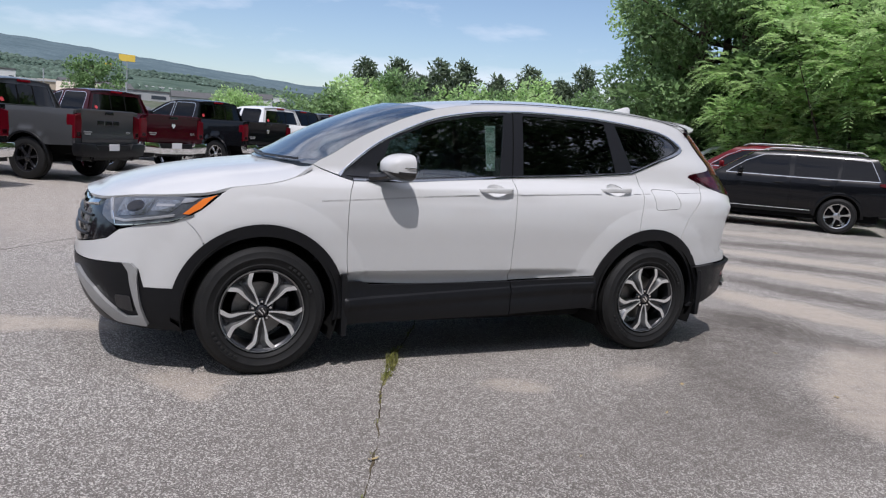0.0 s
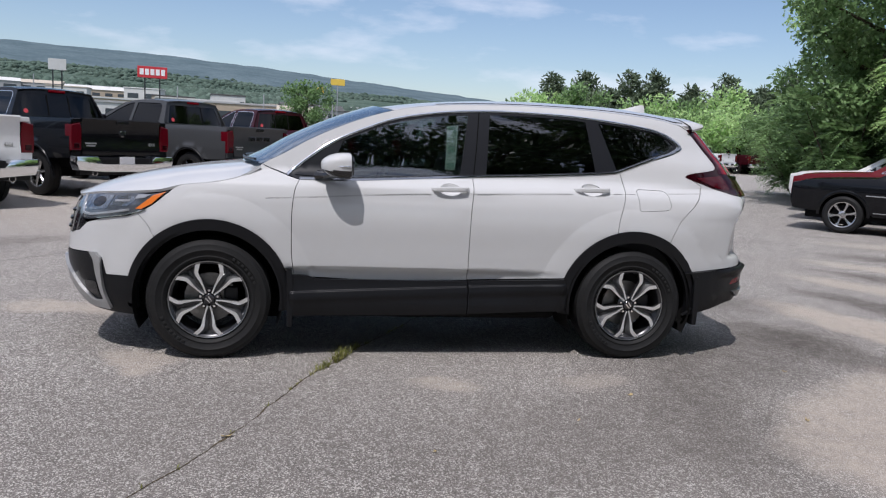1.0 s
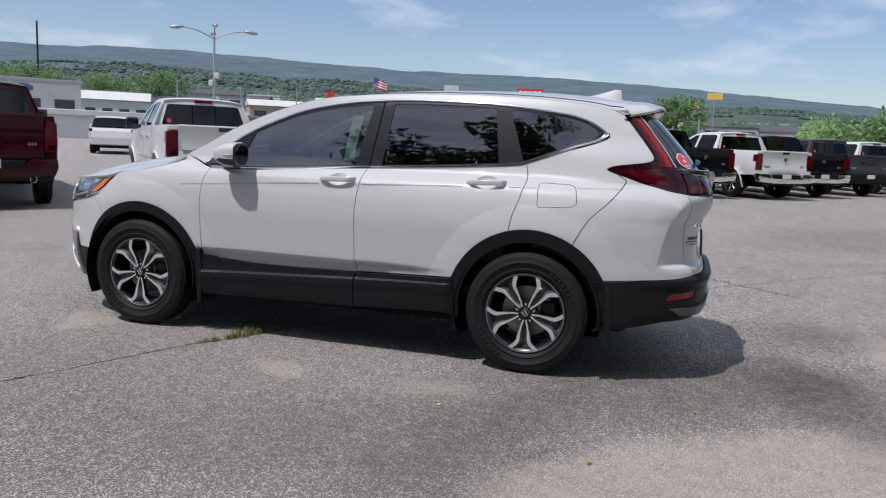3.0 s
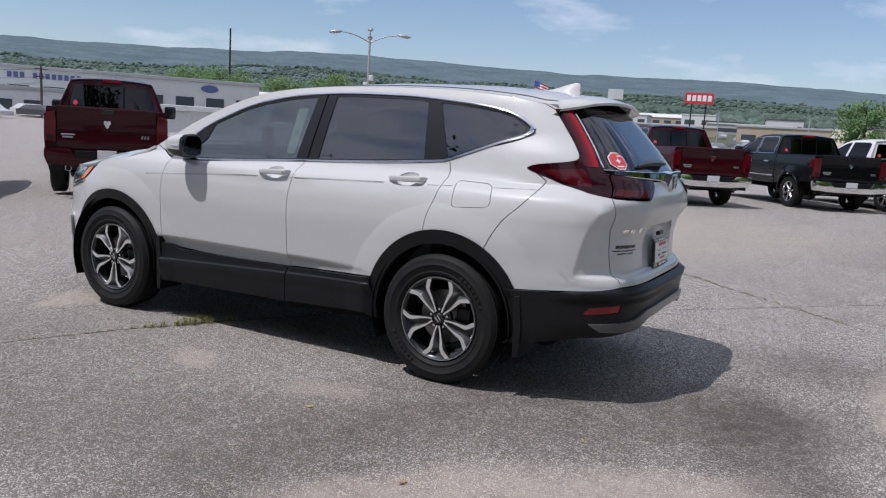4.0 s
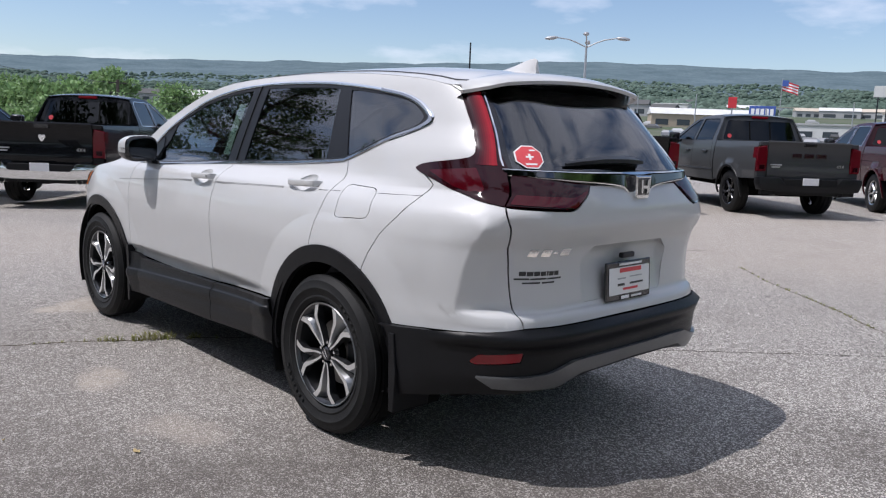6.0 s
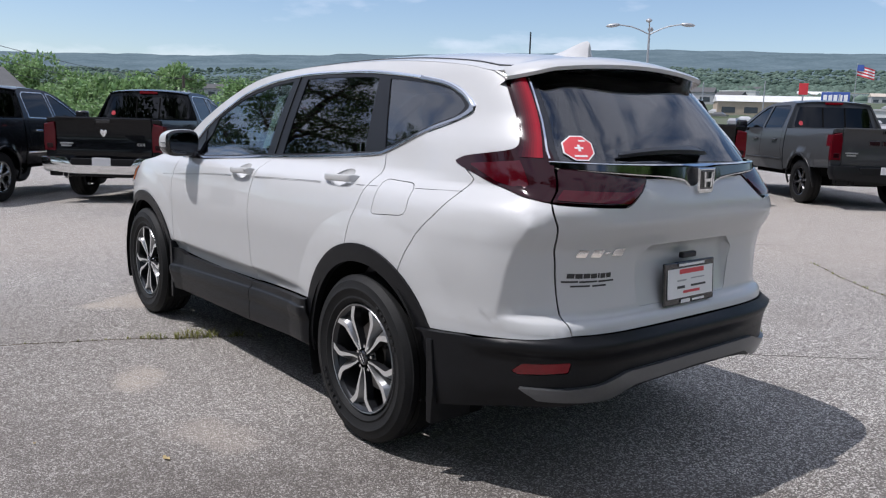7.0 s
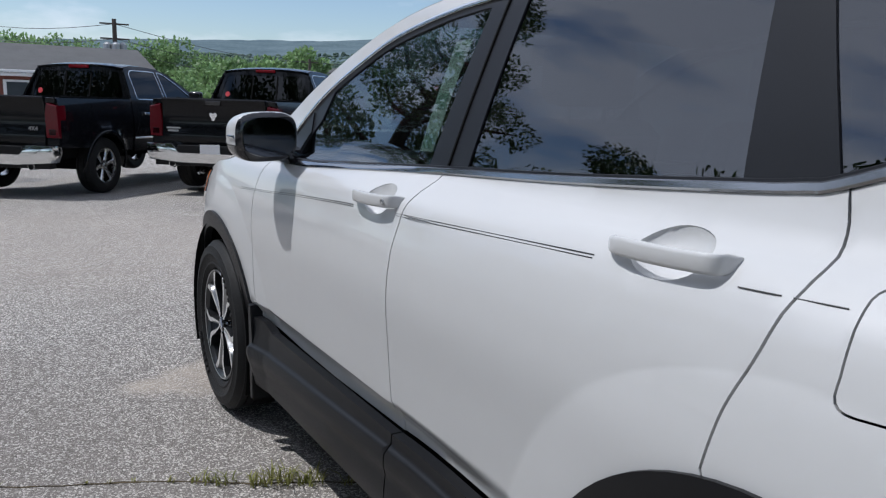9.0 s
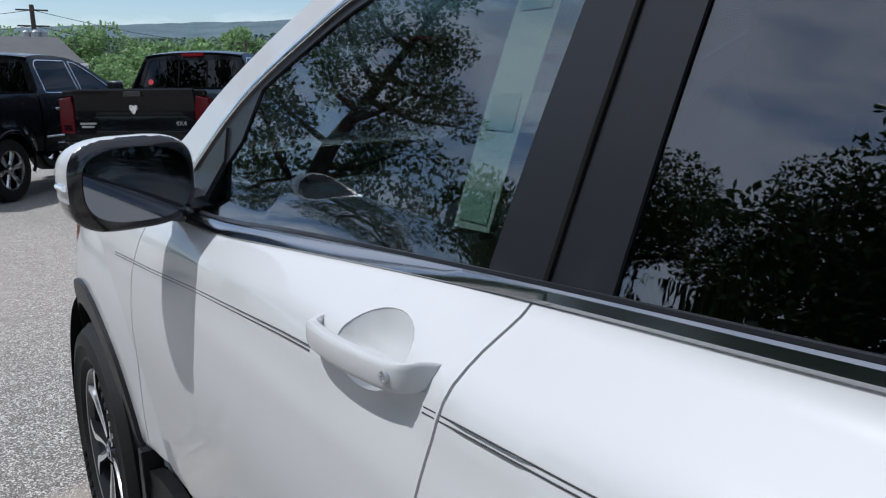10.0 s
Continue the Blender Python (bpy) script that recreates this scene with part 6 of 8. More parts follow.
        box(bm, (4.98, min(s * 0.55, s * 0.86), 0.86), (5.17, max(s * 0.55, s * 0.86), 0.95), 0.02)
        part("headlamp", bm, lens_clear, t, "clear headlamp")
    def over(x, v):
        x, v = np.broadcast_arrays(np.asarray(x, float), np.asarray(v, float))
        ze = np.interp(x, [0.05, 0.16, 0.42, 0.75, 1.6, 2.4, 2.85, 3.1, 3.62, 4.3, 4.95, 5.18], [1.05, 1.20, 1.62, 1.68, 1.70, 1.69, 1.62, 1.48, 1.15, 1.11, 1.05, 0.95])
        y = -side(x, ze)[..., 1]
        return np.stack([x, v * y, ze + 0.03 * (1 - np.abs(v) ** 2.5)], -1)
    patch("roof", over, rounded([(0.42, -1), (2.86, -1), (2.86, 1), (0.42, 1)], 0.12), body, t, thick=0.03, grid=0.16)
    patch("tailgate_window", over, rounded([(0.17, -1), (0.42, -1), (0.42, 1), (0.17, 1)], 0.12), truck_glass, t, "dark tinted glass", thick=0.005, grid=0.2)
    patch("windscreen", over, rounded([(2.87, -1), (3.62, -1), (3.62, 1), (2.87, 1)], 0.12), truck_glass, t, "dark windscreen glass", thick=0.005, grid=0.2)
    patch("hood", over, rounded([(3.63, -1), (5.17, -1), (5.17, 1), (3.63, 1)], 0.12), body, t, thick=0.03, grid=0.16)
    bm = bmesh.new()
    prism(bm, [(0.02, 0.45), (0.30, 0.40), (0.30, 1.15), (0.14, 1.18), (0.05, 1.05), (0.0, 0.75)], -0.86, 0.86, "y", 0.03)
    part("tailgate", bm, body, t)
    bm = bmesh.new()
    prism(bm, [(4.9, 0.42), (5.16, 0.45), (5.22, 0.62), (5.20, 0.98), (5.0, 1.03)], -0.84, 0.84, "y", 0.03)
    nose = part("front_end", bm, body, t)
    for k in range(7):
        bm = bmesh.new()
        y = -0.42 + 0.14 * k
        box(bm, (5.19, y - 0.05, 0.80), (5.225, y + 0.05, 0.96), 0.008)
        part("grille_slot", bm, gloss_black, nose)
    bm = bmesh.new()
    box(bm, (0.3, -0.80, 0.28), (4.9, 0.80, 0.5))
    for xc in arches:
        box(bm, (xc - 0.5, -0.62, 0.4), (xc + 0.5, 0.62, 0.95))
    box(bm, (0.35, -0.80, 0.4), (4.0, 0.80, 0.9))
    for x in (1.3, 2.3):
        for y in (-0.38, 0.38):
            box(bm, (x, y - 0.26, 0.9), (x + 0.15, y + 0.26, 1.25), 0.04)
            box(bm, (x + 0.02, y - 0.12, 1.28), (x + 0.12, y + 0.12, 1.44), 0.03)
    part("underbody", bm, dark_void, t)
    for xc in arches:
        truck_wheel(t, pose(xc, -0.835, R, 0, 0, 0), R)
        truck_wheel(t, pose(xc, 0.835, R, 0, 0, 180), R)
    return t

# ---- the land: a flat lot that rises into a wooded valley ----
SKYLINE = curve([(-185, 2.6), (-150, 2.6), (-90, 2.6), (-40, 2.6), (20, 2.6), (60, 2.7), (73, 2.9), (85, 3.8), (94, 4.45), (104, 4.8), (109, 4.8), (116, 5.0), (121, 5.2), (126, 5.3), (132, 5.0), (143, 4.65), (150, 4.35), (156, 4.1), (165, 3.75), (174, 3.3), (185, 2.9)])


def land(x, y):
    """The height of the ground."""
    x, y = np.broadcast_arrays(np.asarray(x, float), np.asarray(y, float))
    r = np.hypot(x, y)
    b = np.degrees(np.arctan2(y, x))
    top = SKYLINE(b)
    s = np.interp(r, [0, 45, 70, 120, 300, 800, 1600, 2600, 3200, 4500], [0, -1.35, -1.15, -0.10, 0.30, 0.48, 0.66, 0.98, 1.0, 0.5])
    angle = np.where(s < 0, s, s * top)
    far = 1.4 + r * np.tan(np.radians(angle))
    return far * smooth(42, 70, r) - 0.030 * np.clip(-x - 4.0, 0, 11) * (1 - smooth(5.0, 9.0, y)) * (1 - smooth(42, 70, r))


def swell(x, y):
    """Rolling of the far hills over their even rise."""
    out = np.zeros(len(x))
    for k, (p, q) in enumerate(zip(x, y)):
        p, q = float(p), float(q)
        r = math.hypot(p, q)
        if r > 380:
            long = noise.noise((p / 420, q / 420, 5.0)) * 0.010 * min(1, (r - 380) / 500) * max(0.12, min(1, (2500 - r) / 900))
            short = (noise.noise((p / 170, q / 170, 3.0)) * 0.6 + noise.noise((p / 60, q / 60, 9.0)) * 0.4) * 0.0042 * max(0.0, min(1, (r - 600) / 900))
            out[k] = (long + short) * r
    return out


def build_land():
    rings = [0, 1.5, 3, 5, 7, 9, 11, 13, 15, 18, 21, 25, 30, 36, 43, 50, 58, 68, 80, 95, 115, 140, 170, 210, 260, 320, 400, 500, 620, 760, 900, 1050, 1200, 1360, 1520, 1680, 1840, 2000, 2160, 2320, 2480, 2640, 2800, 3000, 3300, 3800, 4500]
    n = 480
    rng = np.random.default_rng(3)
    verts, faces, mats = [(0, 0, 0)], [], []
    for k, r in enumerate(rings[1:]):
        a = 2 * math.pi * np.arange(n) / n
        x, y = r * np.cos(a), r * np.sin(a)
        z = land(x, y)
        z = z + swell(x, y)
        verts += list(zip(x.tolist(), y.tolist(), z.tolist()))
    for i in range(n):
        faces.append((0, 1 + i, 1 + (i + 1) % n))
        mats.append(0)
    for k in range(len(rings) - 2):
        o, p = 1 + k * n, 1 + (k + 1) * n
        for i in range(n):
            j = (i + 1) % n
            faces.append((o + i, p + i, p + j, o + j))
            r = rings[k + 1]
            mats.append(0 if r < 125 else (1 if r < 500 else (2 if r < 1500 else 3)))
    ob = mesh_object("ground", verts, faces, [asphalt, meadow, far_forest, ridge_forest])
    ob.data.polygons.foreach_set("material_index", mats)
    ob.data.polygons.foreach_set("use_smooth", [True] * len(faces))
    tagged(ob, "worn grey asphalt lot rising into wooded hills", "ground", kind="structure")


def asphalt_material():
    m = bpy.data.materials.new("asphalt")
    m.use_nodes = True
    nt = m.node_tree
    N = lambda k: nt.nodes.new("ShaderNode" + k)
    bsdf = nt.nodes["Principled BSDF"]
    co = N("TexCoord")

    def tex(scale, detail=4.0, rough=0.55, kind="TexNoise"):
        t = N(kind)
        t.inputs["Scale"].default_value = scale
        if kind == "TexNoise":
            t.inputs["Detail"].default_value, t.inputs["Roughness"].default_value = detail, rough
        nt.links.new(co.outputs["Object"], t.inputs["Vector"])
        return t

    def ramp(src, lo, hi, a=0.0, b=1.0):
        r = N("MapRange")
        r.inputs["From Min"].default_value, r.inputs["From Max"].default_value = lo, hi
        r.inputs["To Min"].default_value, r.inputs["To Max"].default_value = a, b
        nt.links.new(src, r.inputs["Value"])
        return r.outputs["Result"]

    def mix(fac, a, b, kind="MIX"):
        x = N("MixRGB")
        x.blend_type = kind
        nt.links.new(fac, x.inputs["Fac"])
        for s, v in ((x.inputs["Color1"], a), (x.inputs["Color2"], b)):
            if isinstance(v, tuple):
                s.default_value = (*v, 1)
            else:
                nt.links.new(v, s)
        return x.outputs["Color"]
    stones = tex(175, kind="TexVoronoi")
    stones.feature = "F1"
    tone = mix(ramp(stones.outputs["Color"], 0.25, 0.55), (0.105, 0.095, 0.086), (0.245, 0.224, 0.204))
    tone = mix(ramp(stones.outputs["Color"], 0.66, 0.72, 0, 1.0), tone, (0.80, 0.76, 0.70))
    grit = tex(360, 2.0)
    tone = mix(ramp(grit.outputs["Fac"], 0.60, 0.66, 0, 0.85), tone, (0.80, 0.76, 0.70))
    tone = mix(ramp(grit.outputs["Fac"], 0.44, 0.34, 0, 0.6), tone, (0.06, 0.054, 0.050))
    clump = tex(24, 3.0)
    tone = mix(ramp(clump.outputs["Fac"], 0.48, 0.66, 0, 0.30), tone, (0.12, 0.108, 0.098))
    big = tex(0.22, 5.0)
    tone = mix(ramp(big.outputs["Fac"], 0.42, 0.62, 0.0, 0.30), tone, (0.31, 0.28, 0.25))
    mid = tex(1.1, 5.0, 0.6)
    tone = mix(ramp(mid.outputs["Fac"], 0.50, 0.68, 0.0, 0.25), tone, (0.15, 0.132, 0.116))
    pale = tex(2.3, 4.0, 0.6)
    tone = mix(ramp(pale.outputs["Fac"], 0.66, 0.72, 0.0, 0.35), tone, (0.44, 0.41, 0.37))
    # stains, worn patches and broad soft dark ones of the lot: centre, reach, turn, tone, strength
    shift, add = tex(1.6, 5.0, 0.65), N("VectorMath")
    scaled, add.operation = N("VectorMath"), "ADD"
    scaled.operation = "MULTIPLY_ADD"
    scaled.inputs[1].default_value, scaled.inputs[2].default_value = (0.6, 0.6, 0), (-0.3, -0.3, 0)
    nt.links.new(shift.outputs["Color"], scaled.inputs[0])
    nt.links.new(scaled.outputs["Vector"], add.inputs[0])
    nt.links.new(co.outputs["Object"], add.inputs[1])
    speck = ramp(tex(9, 4.0, 0.7).outputs["Fac"], 0.30, 0.62, 0.45, 1.0)
    dark, tan = (0.060, 0.048, 0.040), (0.50, 0.43, 0.36)
    for cx, cy, rx, ry, turn, colour, amount, soft in LOT_PATCHES:
        place, far = N("Mapping"), N("VectorMath")
        place.vector_type, far.operation = "TEXTURE", "LENGTH"
        place.inputs["Location"].default_value = (cx, cy, 0)
        place.inputs["Rotation"].default_value = (0, 0, radians(turn))
        place.inputs["Scale"].default_value = (rx, ry, 1)
        nt.links.new(add.outputs["Vector"], place.inputs["Vector"])
        nt.links.new(place.outputs["Vector"], far.inputs[0])
        both = N("Math")
        both.operation = "MULTIPLY"
        nt.links.new(ramp(far.outputs["Value"], 1.0, 1.0 - soft, 0, amount), both.inputs[0])
        nt.links.new(speck, both.inputs[1])
        tone = mix(both.outputs["Value"], tone, tan if colour else dark)
    nt.links.new(tone, bsdf.inputs["Base Color"])
    bsdf.inputs["Roughness"].default_value = 0.85
    bsdf.inputs["Specular IOR Level"].default_value = 0.35
    h = N("Math")
    h.operation = "ADD"
    nt.links.new(ramp(stones.outputs["Distance"], 0.0, 0.8, 1, 0), h.inputs[0])
    nt.links.new(ramp(grit.outputs["Fac"], 0.3, 0.7, 0, 0.5), h.inputs[1])
    bp = N("Bump")
    bp.inputs["Strength"].default_value, bp.inputs["Distance"].default_value = 0.7, 0.006
    nt.links.new(h.outputs["Value"], bp.inputs["Height"])
    nt.links.new(bp.outputs["Normal"], bsdf.inputs["Normal"])
    return m


# centre x, y, reach, turn, pale (1) or dark (0), strength, softness
LOT_PATCHES = ((-1.0, -2.1, 2.6, 1.3, 5, 0, 0.30, 0.8), (2.3, -0.75, 1.8, 0.75, 28, 0, 0.55, 0.6), (1.3, -1.7, 1.2, 0.5, 20, 0, 0.30, 0.7), (0.6, -2.4, 2.0, 0.80, 12, 0, 0.34, 0.8), (5.2, -2.2, 1.8, 0.8, 20, 0, 0.5, 0.5), (1.35, -2.1, 1.3, 0.40, -106, 0, 0.35, 0.7),
          (3.05, -0.75, 1.5, 0.42, -74, 0, 0.62, 0.6), (3.15, 1.0, 0.8, 0.7, 20, 0, 0.50, 0.7), (4.85, 0.45, 1.7, 0.40, -70, 0, 0.72, 0.5), (6.5, 1.9, 1.9, 0.36, -52, 0, 0.72, 0.5), (8.4, 3.5, 2.4, 0.60, -32, 0, 0.70, 0.5),
          (2.55, -2.25, 1.35, 0.85, 42, 1, 0.70, 0.25), (3.95, -0.15, 1.45, 0.42, -76, 1, 0.85, 0.35), (5.7, 1.3, 1.8, 0.42, -60, 1, 0.80, 0.4), (7.15, 2.5, 2.1, 0.40, -50, 1, 0.80, 0.4), (9.6, 4.9, 2.6, 0.6, -32, 1, 0.6, 0.5),
          (-2.45, 0.45, 0.60, 0.26, -15, 1, 0.75, 0.4), (-1.72, -0.92, 0.22, 0.34, 30, 1, 0.65, 0.4), (0.02, -1.37, 0.28, 0.17, 0, 1, 0.55, 0.5), (0.95, -1.33, 0.3, 0.15, 30, 1, 0.35, 0.5),
          (-1.5, 8.5, 6.0, 5.2, 30, 1, 0.35, 0.4), (-6.0, -1.0, 3.5, 2.2, 10, 1, 0.28, 0.5), (-4.3, 3.6, 1.6, 0.5, 30, 0, 0.45, 0.6), (5.5, 9.0, 4.0, 2.2, 40, 0, 0.3, 0.6))
asphalt = asphalt_material()
meadow = material("meadow", (0.065, 0.095, 0.048), 0.9, vary=0.9, scale=0.03, hue=(0.15, 0.145, 0.12), spec=0.1)
# distance haze is put into both forest colours, bluer on the farther hills
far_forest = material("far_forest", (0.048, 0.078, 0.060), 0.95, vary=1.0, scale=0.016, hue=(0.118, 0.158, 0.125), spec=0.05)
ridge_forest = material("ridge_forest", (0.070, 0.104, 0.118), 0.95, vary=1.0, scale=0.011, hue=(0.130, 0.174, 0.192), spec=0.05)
build_land()

# ---- the row of parked vehicles ----
HEADING = 121


def park(ob, x, y, turn=HEADING, raise_z=0.0):
    ob.matrix_basis = pose(x, y, float(land(x, y)) + raise_z, 0, 0, turn)


def park_copy(ob, x, y, turn=HEADING, label=""):
    c = copy_thing(ob, pose(x, y, float(land(x, y)), 0, 0, turn))
    if label:
        c["label"] = label
    return c


truck_black = pickup(black_paint, "black crew-cab pickup truck with chrome rear bumper")
park(truck_black, -9.75, 1.22, 140)
park_copy(truck_black, -10.6, -1.58, 140, "black crew-cab pickup truck parked beside another black one")
park_copy(truck_black, -4.0, 9.45, 138, "black crew-cab pickup truck between a white and a grey one")
park_copy(truck_black, 2.75, 17.75, 126, "black pickup truck with chrome wheels beside a white one")
truck_maroon = pickup(maroon_paint, "dark maroon crew-cab pickup truck with painted bumper", maroon_paint)
park(truck_maroon, -8.6, 4.65, 140)
truck_maroon.matrix_basis = truck_maroon.matrix_basis @ Matrix.Diagonal((1.03, 1.0, 1.12, 1.0))
truck_red = pickup(maroon_paint, "dark red crew-cab pickup truck with chrome bumper")
park(truck_red, -0.15, 15.05, 128)
white_truck = pickup(truck_white, "white crew-cab pickup truck with chrome rear bumper")
park(white_truck, -5.6, 6.8, 135)
park_copy(white_truck, 5.0, 19.3, 126, "white crew-cab pickup truck in the middle of the row")
grey_truck = pickup(grey_paint, "grey off-road pickup truck with black bumper and wheels", black_plastic, True, True)
park(grey_truck, -1.70, 12.0, 142)
park_copy(truck_black, 6.4, 21.7, 125, "black pickup truck in the middle of the row")
for k, (src, word) in enumerate(((grey_truck, "grey"), (white_truck, "white"), (white_truck, "white"), (truck_red, "dark red"), (white_truck, "white"), (truck_red, "dark red"), (grey_truck, "grey"), (white_truck, "white"))):
    park_copy(src, 8.3 + 2.1 * k, 24.6 + 2.55 * k, 122, word + " pickup truck far along the row near bushes")
for k, (src, word) in enumerate(((truck_black, "black"), (white_truck, "white"), (truck_red, "dark red"), (white_truck, "white"), (grey_truck, "grey"))):
    park_copy(src, 25.9 + 2.9 * k, 43.4 + 1.1 * k, 116, word + " pickup truck at the far end of the row")
jeep = suv(black_paint, "black SUV with silver roof rails parked before the trees")
fwd = Vector((math.cos(radians(134)), math.sin(radians(134)), 0))
lft = Vector((-fwd.y, fwd.x, 0))
rear_corner = Vector((9.54, 7.68, 0)) - fwd * 3.92 - lft * 0.80
park(jeep, rear_corner.x, rear_corner.y, 134)
jeep.matrix_basis = jeep.matrix_basis @ Matrix.Scale(0.94, 4)
suv_red = suv(red_paint, "red SUV parked beside the black one")
spot = rear_corner - lft * 2.9 + fwd * 0.25
park(suv_red, spot.x, spot.y, 134)
suv_white = suv(truck_white, "white SUV parked beyond the red one")
spot = rear_corner - lft * 5.8 + fwd * 0.9
park(suv_white, spot.x, spot.y, 134)
park_copy(suv_white, -22.5, 24.0, 128, "white SUV parked alone at the far side of the lot")

# ---- trees, bushes and far woods ----
bark = material("bark", (0.085, 0.066, 0.050), 0.9, vary=0.8, scale=4, bump=0.6, bump_scale=30, spec=0.1)


def leaf_material(name, color, hue, trans=0.5):
    m = material(name, color, 0.5, vary=0.9, scale=0.5, hue=hue, spec=0.3, random_value=0.35)
    nt = m.node_tree
    out = nt.nodes["Material Output"]
    bsdf = nt.nodes["Principled BSDF"]
    t, mix = nt.nodes.new("ShaderNodeBsdfTranslucent"), nt.nodes.new("ShaderNodeMixShader")
    src = bsdf.inputs["Base Color"].links[0].from_socket
    nt.links.new(src, t.inputs["Color"])
    mix.inputs["Fac"].default_value = trans
    nt.links.new(bsdf.outputs["BSDF"], mix.inputs[1])
    nt.links.new(t.outputs["BSDF"], mix.inputs[2])
    nt.links.new(mix.outputs["Shader"], out.inputs["Surface"])
    return m


leaf_dark = leaf_material("leaf_dark", (0.165, 0.265, 0.105), (0.22, 0.34, 0.14), 0.42)
leaf_light = leaf_material("leaf_light", (0.38, 0.56, 0.22), (0.50, 0.66, 0.30))
# darker, less translucent leaf: the trees' shaded side is put into its colour
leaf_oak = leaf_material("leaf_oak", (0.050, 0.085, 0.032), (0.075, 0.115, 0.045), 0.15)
leaf_pine = leaf_material("leaf_pine", (0.105, 0.145, 0.085), (0.14, 0.185, 0.11), 0.35)


def leaves(rng, centres, radii, count, size, droop=0.0, long=1.6):
    """Pointed leaves in clumps: places on shells round the centres, each a folded pair of triangles."""
    centres, radii = np.asarray(centres, float), np.asarray(radii, float)
    pick = rng.choice(len(centres), count, p=radii ** 2 / np.sum(radii ** 2))
    d = rng.normal(size=(count, 3))
    d /= np.linalg.norm(d, axis=1)[:, None]
    r = radii[pick] * (0.45 + 0.6 * rng.random(count) ** 0.6)
    p = centres[pick] + d * r[:, None] * np.array([1, 1, 0.8])
    ax = rng.normal(size=(count, 3)) + d * 0.7 + np.array([0, 0, -droop])
    ax /= np.linalg.norm(ax, axis=1)[:, None]
    up = d * 0.8 + rng.normal(size=(count, 3)) * 0.6 + np.array([0, 0, 0.9])
    sd = np.cross(ax, up)
    sd /= np.linalg.norm(sd, axis=1)[:, None] + 1e-9
    s = size * (0.6 + 0.8 * rng.random(count))[:, None]
    a, b = p, p + ax * s * long
    mid = p + ax * s * long * 0.5
    l, q = mid - sd * s * 0.42, mid + sd * s * 0.42
    verts = np.stack([a, l, b, q], 1).reshape(-1, 3)
    faces = np.arange(count * 4).reshape(-1, 4)
    return verts, faces


def frond_leaves(rng, centres, radii, count, size):
    """Long arching fronds, each a row of paired narrow leaflets."""
    centres, radii = np.asarray(centres, float), np.asarray(radii, float)
    pick = rng.choice(len(centres), count, p=radii ** 2 / np.sum(radii ** 2))
    d = rng.normal(size=(count, 3))
    d[:, 2] = np.abs(d[:, 2]) * 0.8
    d /= np.linalg.norm(d, axis=1)[:, None]
    root = centres[pick] + d * (radii[pick] * (0.4 + 0.6 * rng.random(count)))[:, None]
    out = d + rng.normal(size=(count, 3)) * 0.45
    out /= np.linalg.norm(out, axis=1)[:, None]
    length = size * (3.2 + 2.2 * rng.random(count))
    side = np.cross(out, (0, 0, 1.0))
    side /= np.linalg.norm(side, axis=1)[:, None] + 1e-9
    quads = []
    for k in range(9):
        s = 0.12 + 0.88 * k / 8
        c = root + out * (length * s)[:, None] + np.array([0, 0, -1.0]) * (length * 0.55 * s * s)[:, None]
        reach = size * (0.55 + 1.1 * math.sin(math.pi * (0.15 + 0.8 * s)))
        for sign in ((-1, 1) if k < 8 else (1,)):
            way = side * sign + out * 0.55 + np.array([0, 0, -0.25]) if k < 8 else out + np.array([0, 0, -0.8])
            way = way / np.linalg.norm(way, axis=1)[:, None] + rng.normal(size=(count, 3)) * 0.08
            wide = out * 0.17 * reach
            quads.append(np.stack([c, c + way * reach * 0.45 - wide, c + way * reach, c + way * reach * 0.45 + wide], 1))
    verts = np.concatenate(quads).reshape(-1, 3)
    return verts, np.arange(len(verts)).reshape(-1, 4)


def fast_mesh(name, verts, faces, mat, parent=None, label=""):
    me = bpy.data.meshes.new(name)
    k = faces.shape[1]
    me.vertices.add(len(verts))
    me.vertices.foreach_set("co", verts.astype(np.float32).ravel())
    me.loops.add(faces.size)
    me.loops.foreach_set("vertex_index", faces.astype(np.int32).ravel())
    me.polygons.add(len(faces))
    me.polygons.foreach_set("loop_start", np.arange(0, faces.size, k, dtype=np.int32))
    me.update(calc_edges=True)
    me.materials.append(mat)
    ob = new(name, me)
    if parent:
        ob.parent = parent
    if label:
        ob["label"] = label
    return ob


